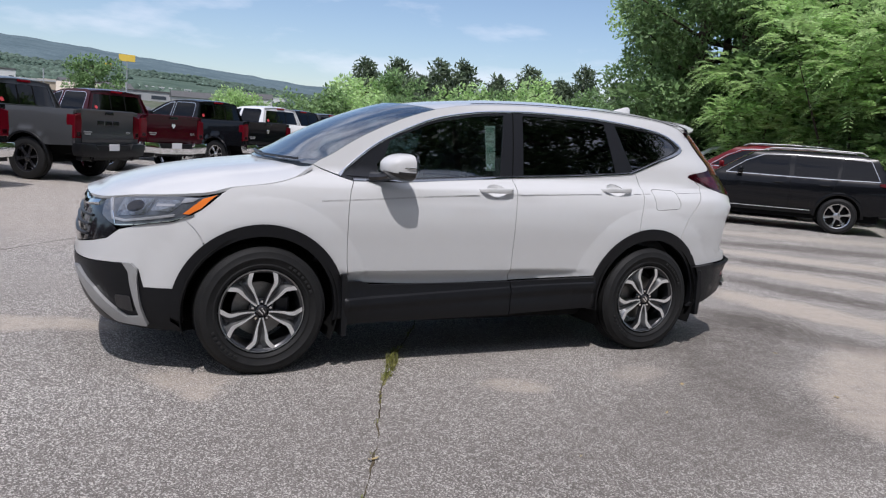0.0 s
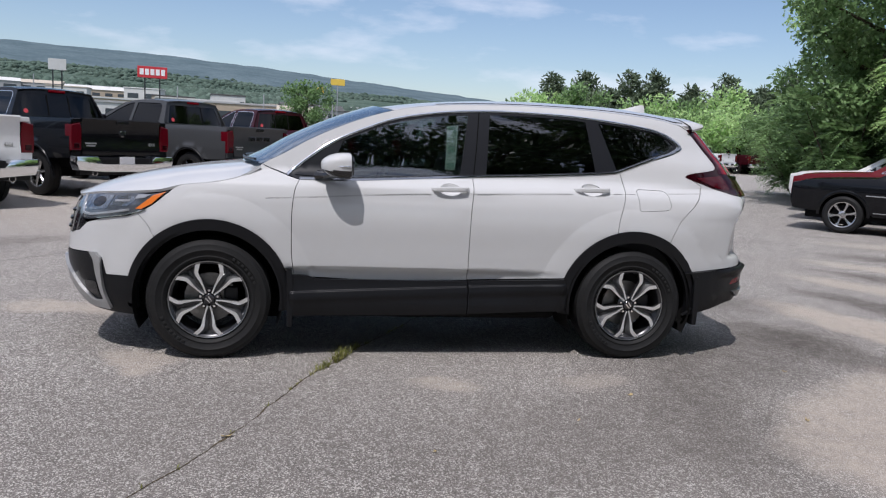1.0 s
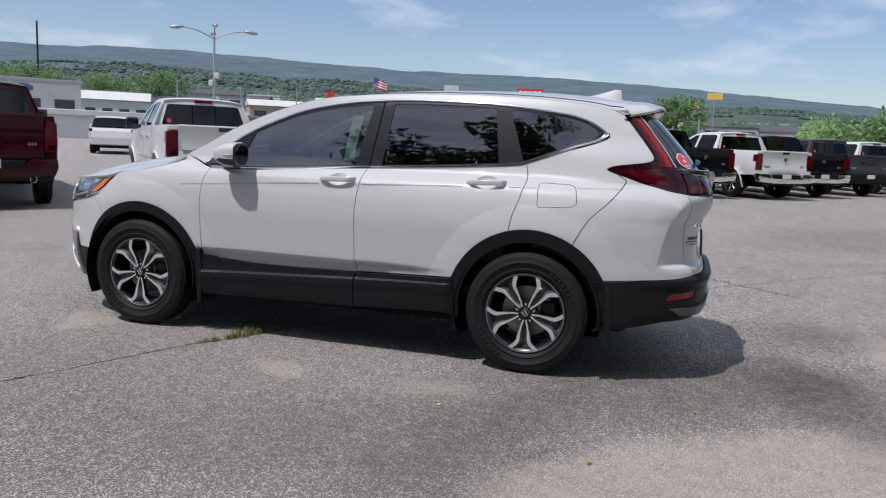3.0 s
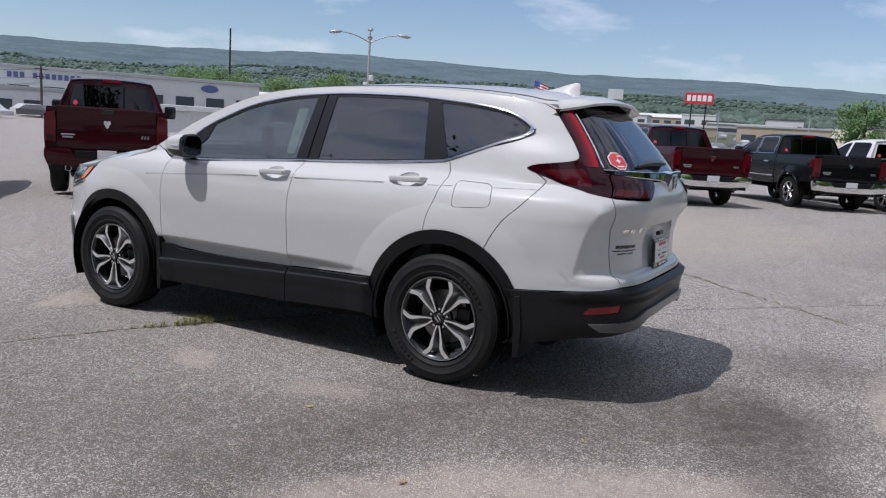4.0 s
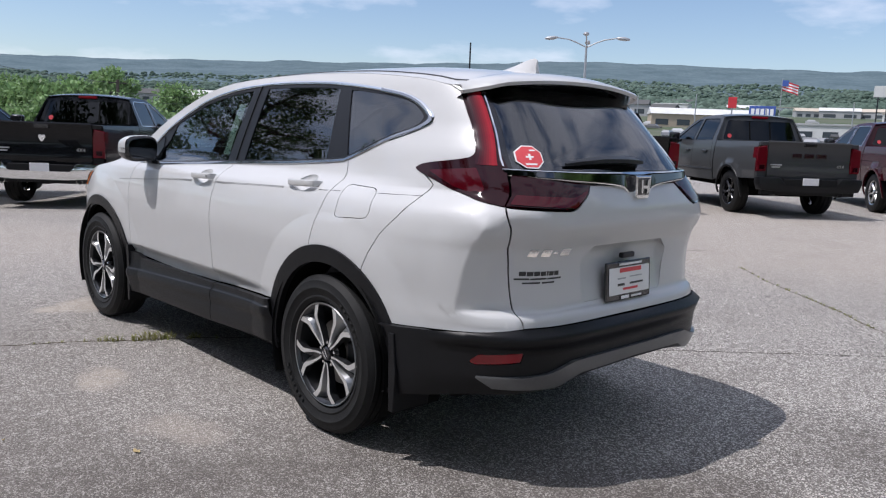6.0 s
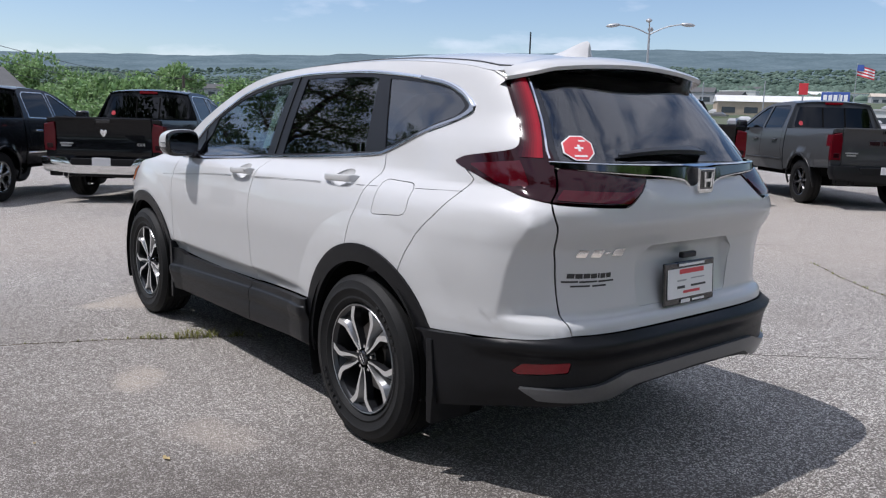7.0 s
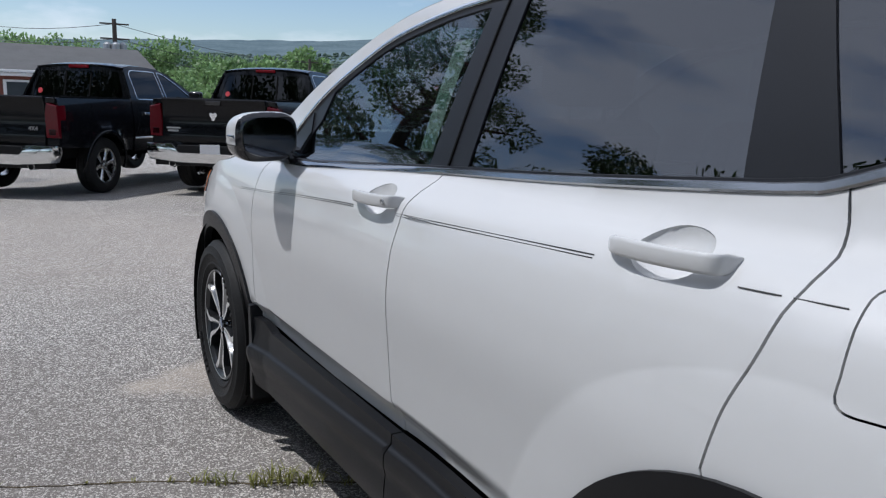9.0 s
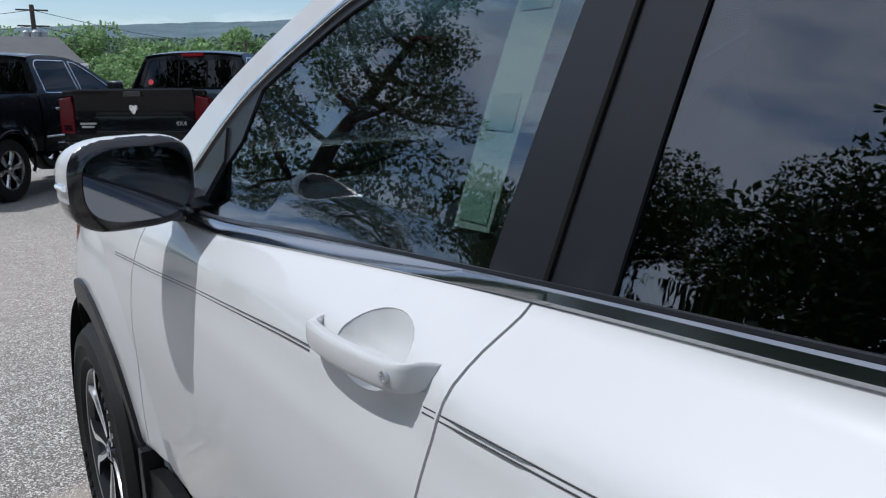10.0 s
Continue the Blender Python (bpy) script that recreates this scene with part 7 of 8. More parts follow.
def tree(x, y, height, spread, count, size, leaf, seed, label, trunk_part=0.28, name="tree", group=""):
    """A broad-leaved tree: tapered trunk, limbs and clumps of leaves with gaps."""
    rng = np.random.default_rng(seed)
    t = tagged(empty(name), label, "tree", group)
    base = float(land(x, y)) - 0.05
    bm = bmesh.new()
    lean = rng.normal(size=2) * 0.05 * height
    trunk = [(0, 0, 0), (lean[0] * 0.3, lean[1] * 0.3, height * 0.25), (lean[0] * 0.7, lean[1] * 0.7, height * 0.55), (lean[0], lean[1], height * 0.85)]
    w = height * 0.022
    tube(bm, trunk, [w * 1.3, w, w * 0.6, w * 0.15], 8)
    centres, radii = [], []
    n = 16
    for k in range(n):
        h = trunk_part + (0.95 - trunk_part) * (k + 0.5) / n
        a = k * 2.4 + rng.random()
        reach = spread * (0.35 + 0.65 * math.sin(math.pi * min(1, (h - trunk_part + 0.12) / (1.12 - trunk_part))) ** 0.7) * (0.65 + 0.5 * rng.random())
        start = np.array([lean[0] * h, lean[1] * h, height * h * 0.85])
        end = start + np.array([math.cos(a) * reach, math.sin(a) * reach, height * (0.05 + 0.10 * rng.random())])
        mid = (start + end) / 2 + np.array([0, 0, -0.02 * height])
        tube(bm, [start, mid, end], [w * 0.45, w * 0.28, w * 0.08], 5)
        centres += [end, mid, (mid + end) / 2 + rng.normal(size=3) * spread * 0.12]
        radii += [spread * (0.20 + 0.16 * rng.random()), spread * (0.16 + 0.12 * rng.random()), spread * (0.16 + 0.14 * rng.random())]
    centres.append(np.array([lean[0], lean[1], height * 0.92]))
    radii.append(spread * 0.28)
    part("trunk", bm, bark, t, "", smoothed=True)
    v, f = leaves(rng, centres, radii, count, size)
    fast_mesh("crown", v, f, leaf, t)
    t.matrix_basis = pose(x, y, base, 0, 0, float(rng.random() * 360))
    return t


def pine(x, y, height, spread, count, size, seed, label):
    rng = np.random.default_rng(seed)
    t = tagged(empty("pine_tree"), label, "tree", "pines behind the lot")
    bm = bmesh.new()
    w = height * 0.016
    tube(bm, [(0, 0, 0), (0, 0, height * 0.5), (0, 0, height * 0.98)], [w, w * 0.7, w * 0.1], 7)
    centres, radii = [], []
    for k in range(26):
        h = 0.18 + 0.80 * k / 25
        a = k * 2.4
        reach = spread * (1.05 - h) * (0.8 + 0.5 * rng.random()) + 0.3
        end = np.array([math.cos(a) * reach, math.sin(a) * reach, height * h + 0.25 * reach])
        tube(bm, [(0, 0, height * h), end], [w * 0.3, w * 0.06], 4)
        for s in (0.5, 0.8, 1.0):
            centres.append(np.array([0, 0, height * h]) * (1 - s) + end * s)
            radii.append(spread * 0.25 * (1.15 - h * 0.7))
    part("trunk", bm, bark, t)
    v, f = leaves(rng, centres, radii, count, size, 0, 2.2)
    fast_mesh("crown", v, f, leaf_pine, t)
    t.matrix_basis = pose(x, y, float(land(x, y)) - 0.05, 0, 0, 0)
    return t


def bush(x, y, height, spread, count, size, leaf, seed, label, fronds=False):
    rng = np.random.default_rng(seed)
    t = tagged(empty("bush"), label, "bush", "bushes at the lot's edge")
    bm = bmesh.new()
    centres, radii = [], []
    for k in range(9):
        a = k * 2.4
        reach = spread * rng.random() ** 0.6
        top = np.array([math.cos(a) * reach, math.sin(a) * reach, height * (0.45 + 0.5 * rng.random() * (1 - 0.4 * reach / spread))])
        tube(bm, [(0.1 * math.cos(a), 0.1 * math.sin(a), 0), top * 0.5, top], [0.04, 0.03, 0.01], 5)
        for s in (0.35, 0.7, 1.0):
            centres.append(top * s + rng.normal(size=3) * 0.1 * spread)
            radii.append(spread * (0.28 + 0.14 * rng.random()))
    part("stem", bm, bark, t)
    v, f = frond_leaves(rng, centres, radii, count // 17, size) if fronds else leaves(rng, centres, radii, count, size, 0.3, 1.6)
    v[:, 2] = np.maximum(v[:, 2], 0.02)
    fast_mesh("crown", v, f, leaf, t)
    t.matrix_basis = pose(x, y, float(land(x, y)) - 0.03, 0, 0, float(rng.random() * 360))
    return t


def build_woods():
    # the wood at the edge of the lot
    spots = ((15.9, 15.2, 11.5, 2.9), (16.6, 13.0, 9.6, 3.3), (20.0, 17.2, 10.5, 3.6), (17.6, 11.0, 10.0, 3.4), (18.2, 9.6, 9.5, 3.6), (17.5, 6.2, 8.6, 3.4), (20.5, 13.5, 11.0, 4.0), (21.5, 8.0, 11.0, 4.2), (19.5, 3.0, 9.0, 3.6), (24.0, 17.5, 11.5, 4.2), (24.5, 11.0, 12.0, 4.4))
    for k, (x, y, h, s) in enumerate(spots):
        tree(x, y, h, s, 34000 if k < 7 else 12000, 0.098 if k < 7 else 0.14, leaf_dark if k in (0, 1, 3, 6) else leaf_light, 20 + k, "tall leafy green tree at the edge of the lot", 0.12, group="trees at the lot's edge")
    for k, (x, y, h, s) in enumerate(((14.6, 10.8, 5.0, 2.2), (15.3, 8.4, 6.8, 2.5), (15.6, 6.6, 7.0, 2.5), (15.8, 3.2, 5.5, 2.2), (14.2, 13.6, 3.6, 1.8), (15.6, 17.6, 3.4, 1.8), (17.5, 20.5, 3.2, 1.9), (16.8, 1.0, 4.2, 2.2))):
        bush(x, y, h, s, 34000 if k < 4 else 15000, 0.115, leaf_light if k < 4 else leaf_dark, 60 + k, "light green sumac bush with long leaves" if k < 4 else "green sumac bush with long drooping leaves", True)
    # bushes and pines behind the far end of the row
    for k in range(13):
        x, y = 14.0 + 3.0 * k, 40.0 + 0.9 * math.sin(k * 2.1) - 0.45 * k
        bush(x, y + 11.0, 4.4 + 1.2 * math.sin(k * 1.7), 3.0, 5200, 0.19, leaf_light if k % 2 else leaf_dark, 90 + k, "green bush behind the row of pickups")
    for k in range(19):
        x, y = 27.0 + 3.0 * k, 79.0 - 0.6 * k - 2 * math.sin(k * 1.3)
        pine(x, y, 9.0 + 1.0 * math.sin(k * 2.3) + 0.6 * math.sin(k * 5.1), 3.9, 5200, 0.24, 120 + k, "dark green pine far behind the lot")
    for k in range(16):
        x, y = 21.0 + 3.4 * k, 61.0 - 1.7 * k + 2 * math.sin(k * 2.0)
        tree(x, y, 6.1 + 0.9 * math.sin(k * 1.9), 3.2, 4200, 0.22, leaf_dark if k % 2 else leaf_light, 150 + k, "leafy tree behind the lot", 0.1, group="trees behind the lot")
    # trees beyond the black pickups
    for k, (d, b, h, s, m) in enumerate(((90, 170.3, 6.6, 4.0, leaf_dark), (62, 167, 3.7, 3.0, leaf_dark), (84, 160.5, 6.0, 3.2, leaf_dark), (58, 163.5, 3.8, 2.6, leaf_dark), (100, 176.5, 6.6, 4.5, leaf_dark), (72, 175.0, 3.8, 3.2, leaf_dark),
                                        (52, 165.8, 3.2, 2.4, leaf_dark), (95, 155.5, 5.0, 3.6, leaf_dark), (235, 127.5, 12.0, 7.0, leaf_dark), (165, 89.8, 11.0, 5.2, leaf_dark), (210, 80, 7.0, 6.0, leaf_light), (230, 137.5, 11.5, 9.0, leaf_dark),
                                        (245, 135.5, 12.0, 9.0, leaf_dark), (250, 131, 10.0, 8.0, leaf_dark), (60, 185, 5.2, 4.0, leaf_dark), (75, 180, 5.6, 4.5, leaf_dark))):
        x, y = d * math.cos(radians(b)), d * math.sin(radians(b))
        tree(x, y, h, s, 6000, 0.20 + 0.0009 * d, m, 200 + k, "leafy green tree in the valley beyond the lot", 0.1, group="trees beyond the lot")
    for k in range(10):
        b = 158 + 3.0 * k
        bush(44 * math.cos(radians(b)), 44 * math.sin(radians(b)), 2.0 + 0.6 * math.sin(k * 2.2), 2.2, 1800, 0.18, leaf_dark, 260 + k, "low green bush at the lot's edge")
    # tall trees on the open side of the lot, mirrored in the windows; their shade is in the leaf colour
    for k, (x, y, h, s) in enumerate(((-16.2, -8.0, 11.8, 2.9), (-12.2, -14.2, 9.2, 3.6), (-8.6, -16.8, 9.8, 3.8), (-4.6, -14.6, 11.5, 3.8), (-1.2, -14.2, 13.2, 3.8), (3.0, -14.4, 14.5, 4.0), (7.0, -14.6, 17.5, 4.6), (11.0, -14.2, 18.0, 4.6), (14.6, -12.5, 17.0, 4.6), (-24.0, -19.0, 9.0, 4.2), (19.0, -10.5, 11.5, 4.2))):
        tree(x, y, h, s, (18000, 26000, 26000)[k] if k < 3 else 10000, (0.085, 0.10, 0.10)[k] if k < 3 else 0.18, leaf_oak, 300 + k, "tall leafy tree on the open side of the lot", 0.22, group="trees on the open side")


def far_woods():
    """Tree tops on the hills: many small uneven domes, joined."""
    rng = np.random.default_rng(11)
    bm = bmesh.new()
    bmesh.ops.create_icosphere(bm, subdivisions=1, radius=1.0)
    bv = np.array([tuple(v.co) for v in bm.verts])
    bf = np.array([[v.index for v in f.verts] for f in bm.faces])
    bm.free()
    n = 32000
    b = np.radians(66 + 124 * rng.random(n))
    r = 430 * (1900 / 430) ** (rng.random(n) ** 0.62)
    x, y = r * np.cos(b), r * np.sin(b)
    z = land(x, y)
    clear = np.array([noise.noise((float(p) / 220, float(q) / 220, 1.0)) for p, q in zip(x, y)])
    keep = (clear > -0.12) | (r > 1300)
    x, y, z, r = x[keep], y[keep], z[keep], r[keep]
    n = len(x)
    z = z + swell(x, y)
    w = (1.5 + 2.1 * rng.random(n)) * (1 + r / 2200)
    h = w * (0.7 + 0.5 * rng.random(n)) * np.where(r > 900, 0.7, 0.9)
    verts = bv[None] * np.stack([w, w, h], 1)[:, None] * (0.8 + 0.4 * rng.random((n, len(bv), 1))) + np.stack([x, y, z + h * 0.25], 1)[:, None]
    faces = bf[None] + (np.arange(n) * len(bv))[:, None, None]
    ob = fast_mesh("far_woods", verts.reshape(-1, 3), faces.reshape(-1, 3), hazed_woods_mat)
    ob.data.polygons.foreach_set("use_smooth", [True] * len(ob.data.polygons))
    tagged(ob, "dense green woods covering the far hills", "woods", kind="stuff")


# the greyed, bluish green carries the haze of the distance in its colour
hazed_woods_mat = material("woods", (0.062, 0.094, 0.074), 0.95, vary=0.9, scale=0.006, hue=(0.118, 0.158, 0.128), spec=0.05, random_value=0.30)
build_woods()
far_woods()

# ---- lamps, poles, signs and buildings beyond the lot ----
galvanised = material("galvanised", (0.42, 0.43, 0.44), 0.5, 0.6, vary=0.3, scale=6)
pole_wood = material("pole_wood", (0.085, 0.070, 0.058), 0.9, vary=0.6, scale=5)
wall_white = material("wall_white", (0.62, 0.62, 0.60), 0.8, vary=0.25, scale=0.4)
wall_grey = material("wall_grey", (0.40, 0.40, 0.40), 0.8, vary=0.3, scale=0.4)
wall_tan = material("wall_tan", (0.45, 0.37, 0.28), 0.85, vary=0.3, scale=0.4)
roof_tan = material("roof_tan", (0.50, 0.44, 0.36), 0.85, vary=0.3, scale=0.5)
roof_grey = material("roof_grey", (0.10, 0.10, 0.10), 0.9, vary=0.5, scale=1.5)
brick_red = material("brick_red", (0.23, 0.085, 0.065), 0.9, vary=0.6, scale=3)
far_window = material("far_window", (0.05, 0.06, 0.07), 0.15, spec=0.6)
sign_red = material("sign_red", (0.55, 0.03, 0.04), 0.5)
sign_yellow = material("sign_yellow", (0.70, 0.48, 0.07), 0.5)
sign_blue = material("sign_blue", (0.05, 0.10, 0.35), 0.5)
far_car = material("far_car", (0.40, 0.40, 0.41), 0.3, coat=0.5, vary=0.2, scale=0.2, random_value=0.85)
# pale blue stands for haze, put into the ridge's base colour
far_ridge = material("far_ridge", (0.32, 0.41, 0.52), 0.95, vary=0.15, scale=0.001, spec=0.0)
letter_blue = material("letter_blue", (0.10, 0.11, 0.25), 0.5)


def polar(bearing, d):
    return d * math.cos(radians(bearing)), d * math.sin(radians(bearing))


def lamp_post(x, y, top):
    base = float(land(x, y))
    t = tagged(empty("street_lamp", pose(x, y, base)), "tall grey lot lamp with four curved arms", "street lamp")
    h = top - base
    bm = bmesh.new()
    lathe(bm, [(0.0, -0.1), (0.16, -0.1), (0.14, 0.3), (0.10, h * 0.5), (0.07, h - 0.5), (0.0, h - 0.45)], 12, "z")
    part("pole", bm, galvanised, t)
    for a in (35, 125, 215, 305):
        c, s = math.cos(radians(a)), math.sin(radians(a))
        bm = bmesh.new()
        tube(bm, [(c * q, s * q, h - 0.6 + 0.62 * math.sin(min(1, q / 1.9) * 1.55)) for q in (0, 0.3, 0.7, 1.2, 1.9, 2.1)], 0.045, 7)
        arm = part("arm", bm, galvanised, t)
        bm = bmesh.new()
        bmesh.ops.create_uvsphere(bm, u_segments=12, v_segments=8, radius=1.0)
        bmesh.ops.scale(bm, vec=(0.48, 0.20, 0.13), verts=bm.verts)
        bmesh.ops.transform(bm, matrix=pose(c * 2.4, s * 2.4, h, 0, 6, a), verts=bm.verts)
        part("lamp_head", bm, galvanised, arm, "", smoothed=True)
    for z, a in ((h - 3.0, 20), (h - 3.5, 200), (h - 4.6, 60), (h - 5.0, 180), (h - 5.6, 300)):
        bm = bmesh.new()
        box(bm, (0.05, -0.16, z - 0.22), (0.35, 0.16, z + 0.18), 0.05)
        bmesh.ops.rotate(bm, matrix=Matrix.Rotation(radians(a), 3, "Z"), verts=bm.verts)
        part("loudspeaker", bm, wall_white, t, "white box clamped to the pole")


def plain_pole(name, x, y, top, r, mat, label, cross=False, boxes=False):
    base = float(land(x, y))
    t = tagged(empty(name, pose(x, y, base)), label, "pole")
    h = top - base
    bm = bmesh.new()
    lathe(bm, [(0.0, -0.2), (r * 1.2, -0.2), (r, h), (0.0, h)], 10, "z")
    part("pole", bm, mat, t)
    if cross:
        for z in (h - 0.3, h - 1.2):
            bm = bmesh.new()
            box(bm, (-0.045, -0.85, z - 0.045), (0.045, 0.85, z + 0.045))
            part("crossarm", bm, mat, t)
    if boxes:
        for s in (-1, 0, 1):
            bm = bmesh.new()
            lathe(bm, [(0.0, -0.5), (0.22, -0.5), (0.25, -0.4), (0.25, 0.35), (0.1, 0.5), (0.0, 0.5)], 12, "z")
            bmesh.ops.translate(bm, vec=(0.25 if s == 0 else 0.0, s * 0.45, h - 1.9), verts=bm.verts)
            part("transformer", bm, galvanised, t, "grey transformer can")
    return t


def board(x, y, z, w, h, mat, label, bars=None, legs=2):
    """A flat sign on posts, its face towards the lot."""
    base = float(land(x, y))
    turn = math.degrees(math.atan2(y, x))
    t = tagged(empty("sign", pose(x, y, base, 0, 0, turn)), label, "sign")
    z0 = z - base
    bm = bmesh.new()
    box(bm, (-0.2, -w / 2, z0 - h / 2), (0.2, w / 2, z0 + h / 2), 0.03)
    f = part("face", bm, mat, t)
    if bars:
        for k in range(5):
            bm = bmesh.new()
            c = -w * 0.36 + w * 0.18 * k
            box(bm, (-0.24, c - w * 0.065, z0 - h * 0.25), (-0.21, c + w * 0.065, z0 + h * 0.28))
            part("bar", bm, bars, f)
    for k in range(legs):
        c = (k - (legs - 1) / 2) * w * 0.5
        bm = bmesh.new()
        lathe(bm, [(0.0, -0.2), (0.14, -0.2), (0.14, z0 - h / 2), (0.0, z0 - h / 2)], 8, "z")
        bmesh.ops.translate(bm, vec=(0, c, 0), verts=bm.verts)
        part("post", bm, galvanised if legs == 1 else satin_black, t)


def building(bearing, d, w, depth, height, wall, roof, label, gable=0.0, windows=4, turn=0.0, base=None):
    """A far building, its front towards the lot, with a row of windows."""
    x, y = polar(bearing, d)
    z = float(land(x, y)) if base is None else base
    t = tagged(empty("building", pose(x, y, z - 0.3, 0, 0, bearing + turn)), label, "building")
    bm = bmesh.new()
    box(bm, (0, -w / 2, 0), (depth, w / 2, height))
    part("wall", bm, wall, t)
    bm = bmesh.new()
    if gable:
        prism(bm, [(-0.4, height), (depth / 2, height + gable), (depth + 0.4, height)], -w / 2 - 0.3, w / 2 + 0.3, "y")
    else:
        box(bm, (-0.25, -w / 2 - 0.25, height), (depth + 0.25, w / 2 + 0.25, height + 0.5), 0.05)
    part("roof", bm, roof, t)
    for k in range(windows):
        c = -w / 2 + w * (k + 0.5) / windows
        bm = bmesh.new()
        box(bm, (-0.06, c - w / windows * 0.30, height * 0.22), (0.02, c + w / windows * 0.30, height * 0.62))
        part("window", bm, far_window, t)
    return t


def build_far():
    lamp_post(-28.6, 41.25, 7.95)
    plain_pole("mast", -298.8, 301.9, 49.1, 0.42, satin_black, "thin dark mast with a thick top")
    # showroom with lettering bars
    t = building(142.3, 120, 40, 12, 6.0, wall_white, wall_grey, "long white showroom with blue lettering bars", windows=9, turn=0)
    for k in range(11):
        bm = bmesh.new()
        c = 14.5 - 0.80 * k - (0.8 if k > 2 else 0)
        box(bm, (-0.12, c - 0.27, 4.75), (-0.02, c + 0.27, 5.5))
        part("lettering_bar", bm, letter_blue, t)
    bm = bmesh.new()
    lathe(bm, [(0.0, -0.15), (1.0, -0.15), (1.05, 0.0)], 24, "x")
    bmesh.ops.scale(bm, vec=(1, 1.25, 0.55), verts=bm.verts)
    bmesh.ops.translate(bm, vec=(0, -12.5, 5.1), verts=bm.verts)
    part("oval_sign", bm, letter_blue, t, "dark blue oval sign")
    building(136.0, 70, 17, 12, 2.3, wall_white, wall_white, "low pale building with a long flat roof", windows=0)
    building(150.5, 110, 26, 12, 3.2, wall_white, wall_grey, "white building with a glass front", windows=8)
    building(156.5, 95, 10, 8, 2.2, wall_white, sign_blue, "small pale shed with a blue roof", windows=3)
    board(-32.2, 172.4, 12.4, 6.0, 2.4, sign_red, "red sign with white bars on two posts", sticker_white)
    board(9.2, 214.2, 15.6, 3.9, 1.7, sign_yellow, "yellow sign on a pole", None, 1)
    board(4.4, 214.4, 13.2, 2.2, 1.5, sign_yellow, "smaller yellow sign on a pole", None, 1)
    board(*polar(106.5, 190), 13.4, 3.6, 2.4, wall_white, "white sign on posts", None, 2)
    board(*polar(115.5, 150), 8.6, 1.5, 2.0, sign_red, "red shop sign on a post", None, 1)
    board(*polar(113.5, 150), 7.0, 4.5, 2.2, sign_blue, "blue shop sign with pale bars", sticker_white, 2)
    # flag
    fx, fy = -55.0, 133.7
    base = float(land(fx, fy))
    t = tagged(empty("flag", pose(fx, fy, base, 0, 0, 25)), "striped red, white and blue flag on a pole", "flag")
    h = 12.6 - base
    bm = bmesh.new()
    lathe(bm, [(0.0, -0.2), (0.09, -0.2), (0.05, h), (0.0, h)], 8, "z")
    part("pole", bm, galvanised, t)
    for k in range(7):
        bm = bmesh.new()
        n = 10
        z1, z0 = h - 0.3 - 0.24 * k, h - 0.3 - 0.24 * (k + 1)
        low = [bm.verts.new((0.05 + 2.6 * i / n, 0.18 * math.sin(i * 0.8), z0 - 0.08 * i)) for i in range(n + 1)]
        high = [bm.verts.new((0.05 + 2.6 * i / n, 0.18 * math.sin(i * 0.8), z1 - 0.08 * i)) for i in range(n + 1)]
        for i in range(n):
            bm.faces.new((low[i], low[i + 1], high[i + 1], high[i]))
        part("stripe", bm, sign_red if k % 2 == 0 else sticker_white, t)
    bm = bmesh.new()
    box(bm, (0.03, -0.10, h - 1.28), (1.0, 0.22, h - 0.28))
    part("canton", bm, sign_blue, t)
    # poles and wires
    posts = []
    for b, d, top, bx in ((173.7, 52, 5.75, True), (160.0, 75, 4.9, True), (147.5, 100, 6.4, False), (183.5, 62, 6.2, False)):
        x, y = polar(b, d)
        plain_pole("utility_pole", x, y, top, 0.13, pole_wood, "wooden utility pole with crossarms", True, bx)
        posts.append((x, y, top))
    order = [q for q in posts if q[1] < 0] + sorted([q for q in posts if q[1] >= 0], key=lambda q: q[1])
    for dz in (-0.3, -1.2, -1.9):
        bm = bmesh.new()
        for a, b in zip(order, order[1:]):
            pts = [(a[0] + (b[0] - a[0]) * k / 8, a[1] + (b[1] - a[1]) * k / 8, a[2] + (b[2] - a[2]) * k / 8 + dz - 0.5 * math.sin(math.pi * k / 8)) for k in range(9)]
            tube(bm, pts, 0.018, 4)
        tagged(part("power_line", bm, satin_black), "thin black power line between poles", "cable")
    for b, d, top in ((167.2, 70, 4.3), (126.5, 130, 9.0), (118, 160, 10.5), (122, 150, 9.6), (108, 170, 10.0), (99, 150, 8.6), (93, 140, 7.8), (113, 120, 6.5), (88, 120, 6.0)):
        x, y = polar(b, d)
        plain_pole("light_pole", x, y, top, 0.10, galvanised, "slim grey pole beyond the lot")
    # brick house at the edge of the lot
    t = building(180.5, 38, 12, 9, 2.15, brick_red, roof_grey, "red brick house with a grey shingle roof", 1.5, 0, 4, base=0.15)
    bm = bmesh.new()
    box(bm, (-0.35, -6.3, 2.0), (0.05, 6.3, 2.28), 0.02)
    part("fascia", bm, sticker_white, t, "white eaves board")
    for c in (-4.2, 0.0, 4.0):
        bm = bmesh.new()
        box(bm, (-0.08, c - 0.55, 0.7), (0.02, c + 0.55, 1.85), 0.02)
        w = part("window", bm, sticker_white, t, "white framed window")
        bm = bmesh.new()
        box(bm, (-0.10, c - 0.42, 0.82), (-0.085, c + 0.42, 1.75))
        part("pane", bm, far_window, w)
    # shops and houses over the valley
    rng = random.Random(5)
    walls = (wall_white, wall_white, wall_grey, wall_tan)
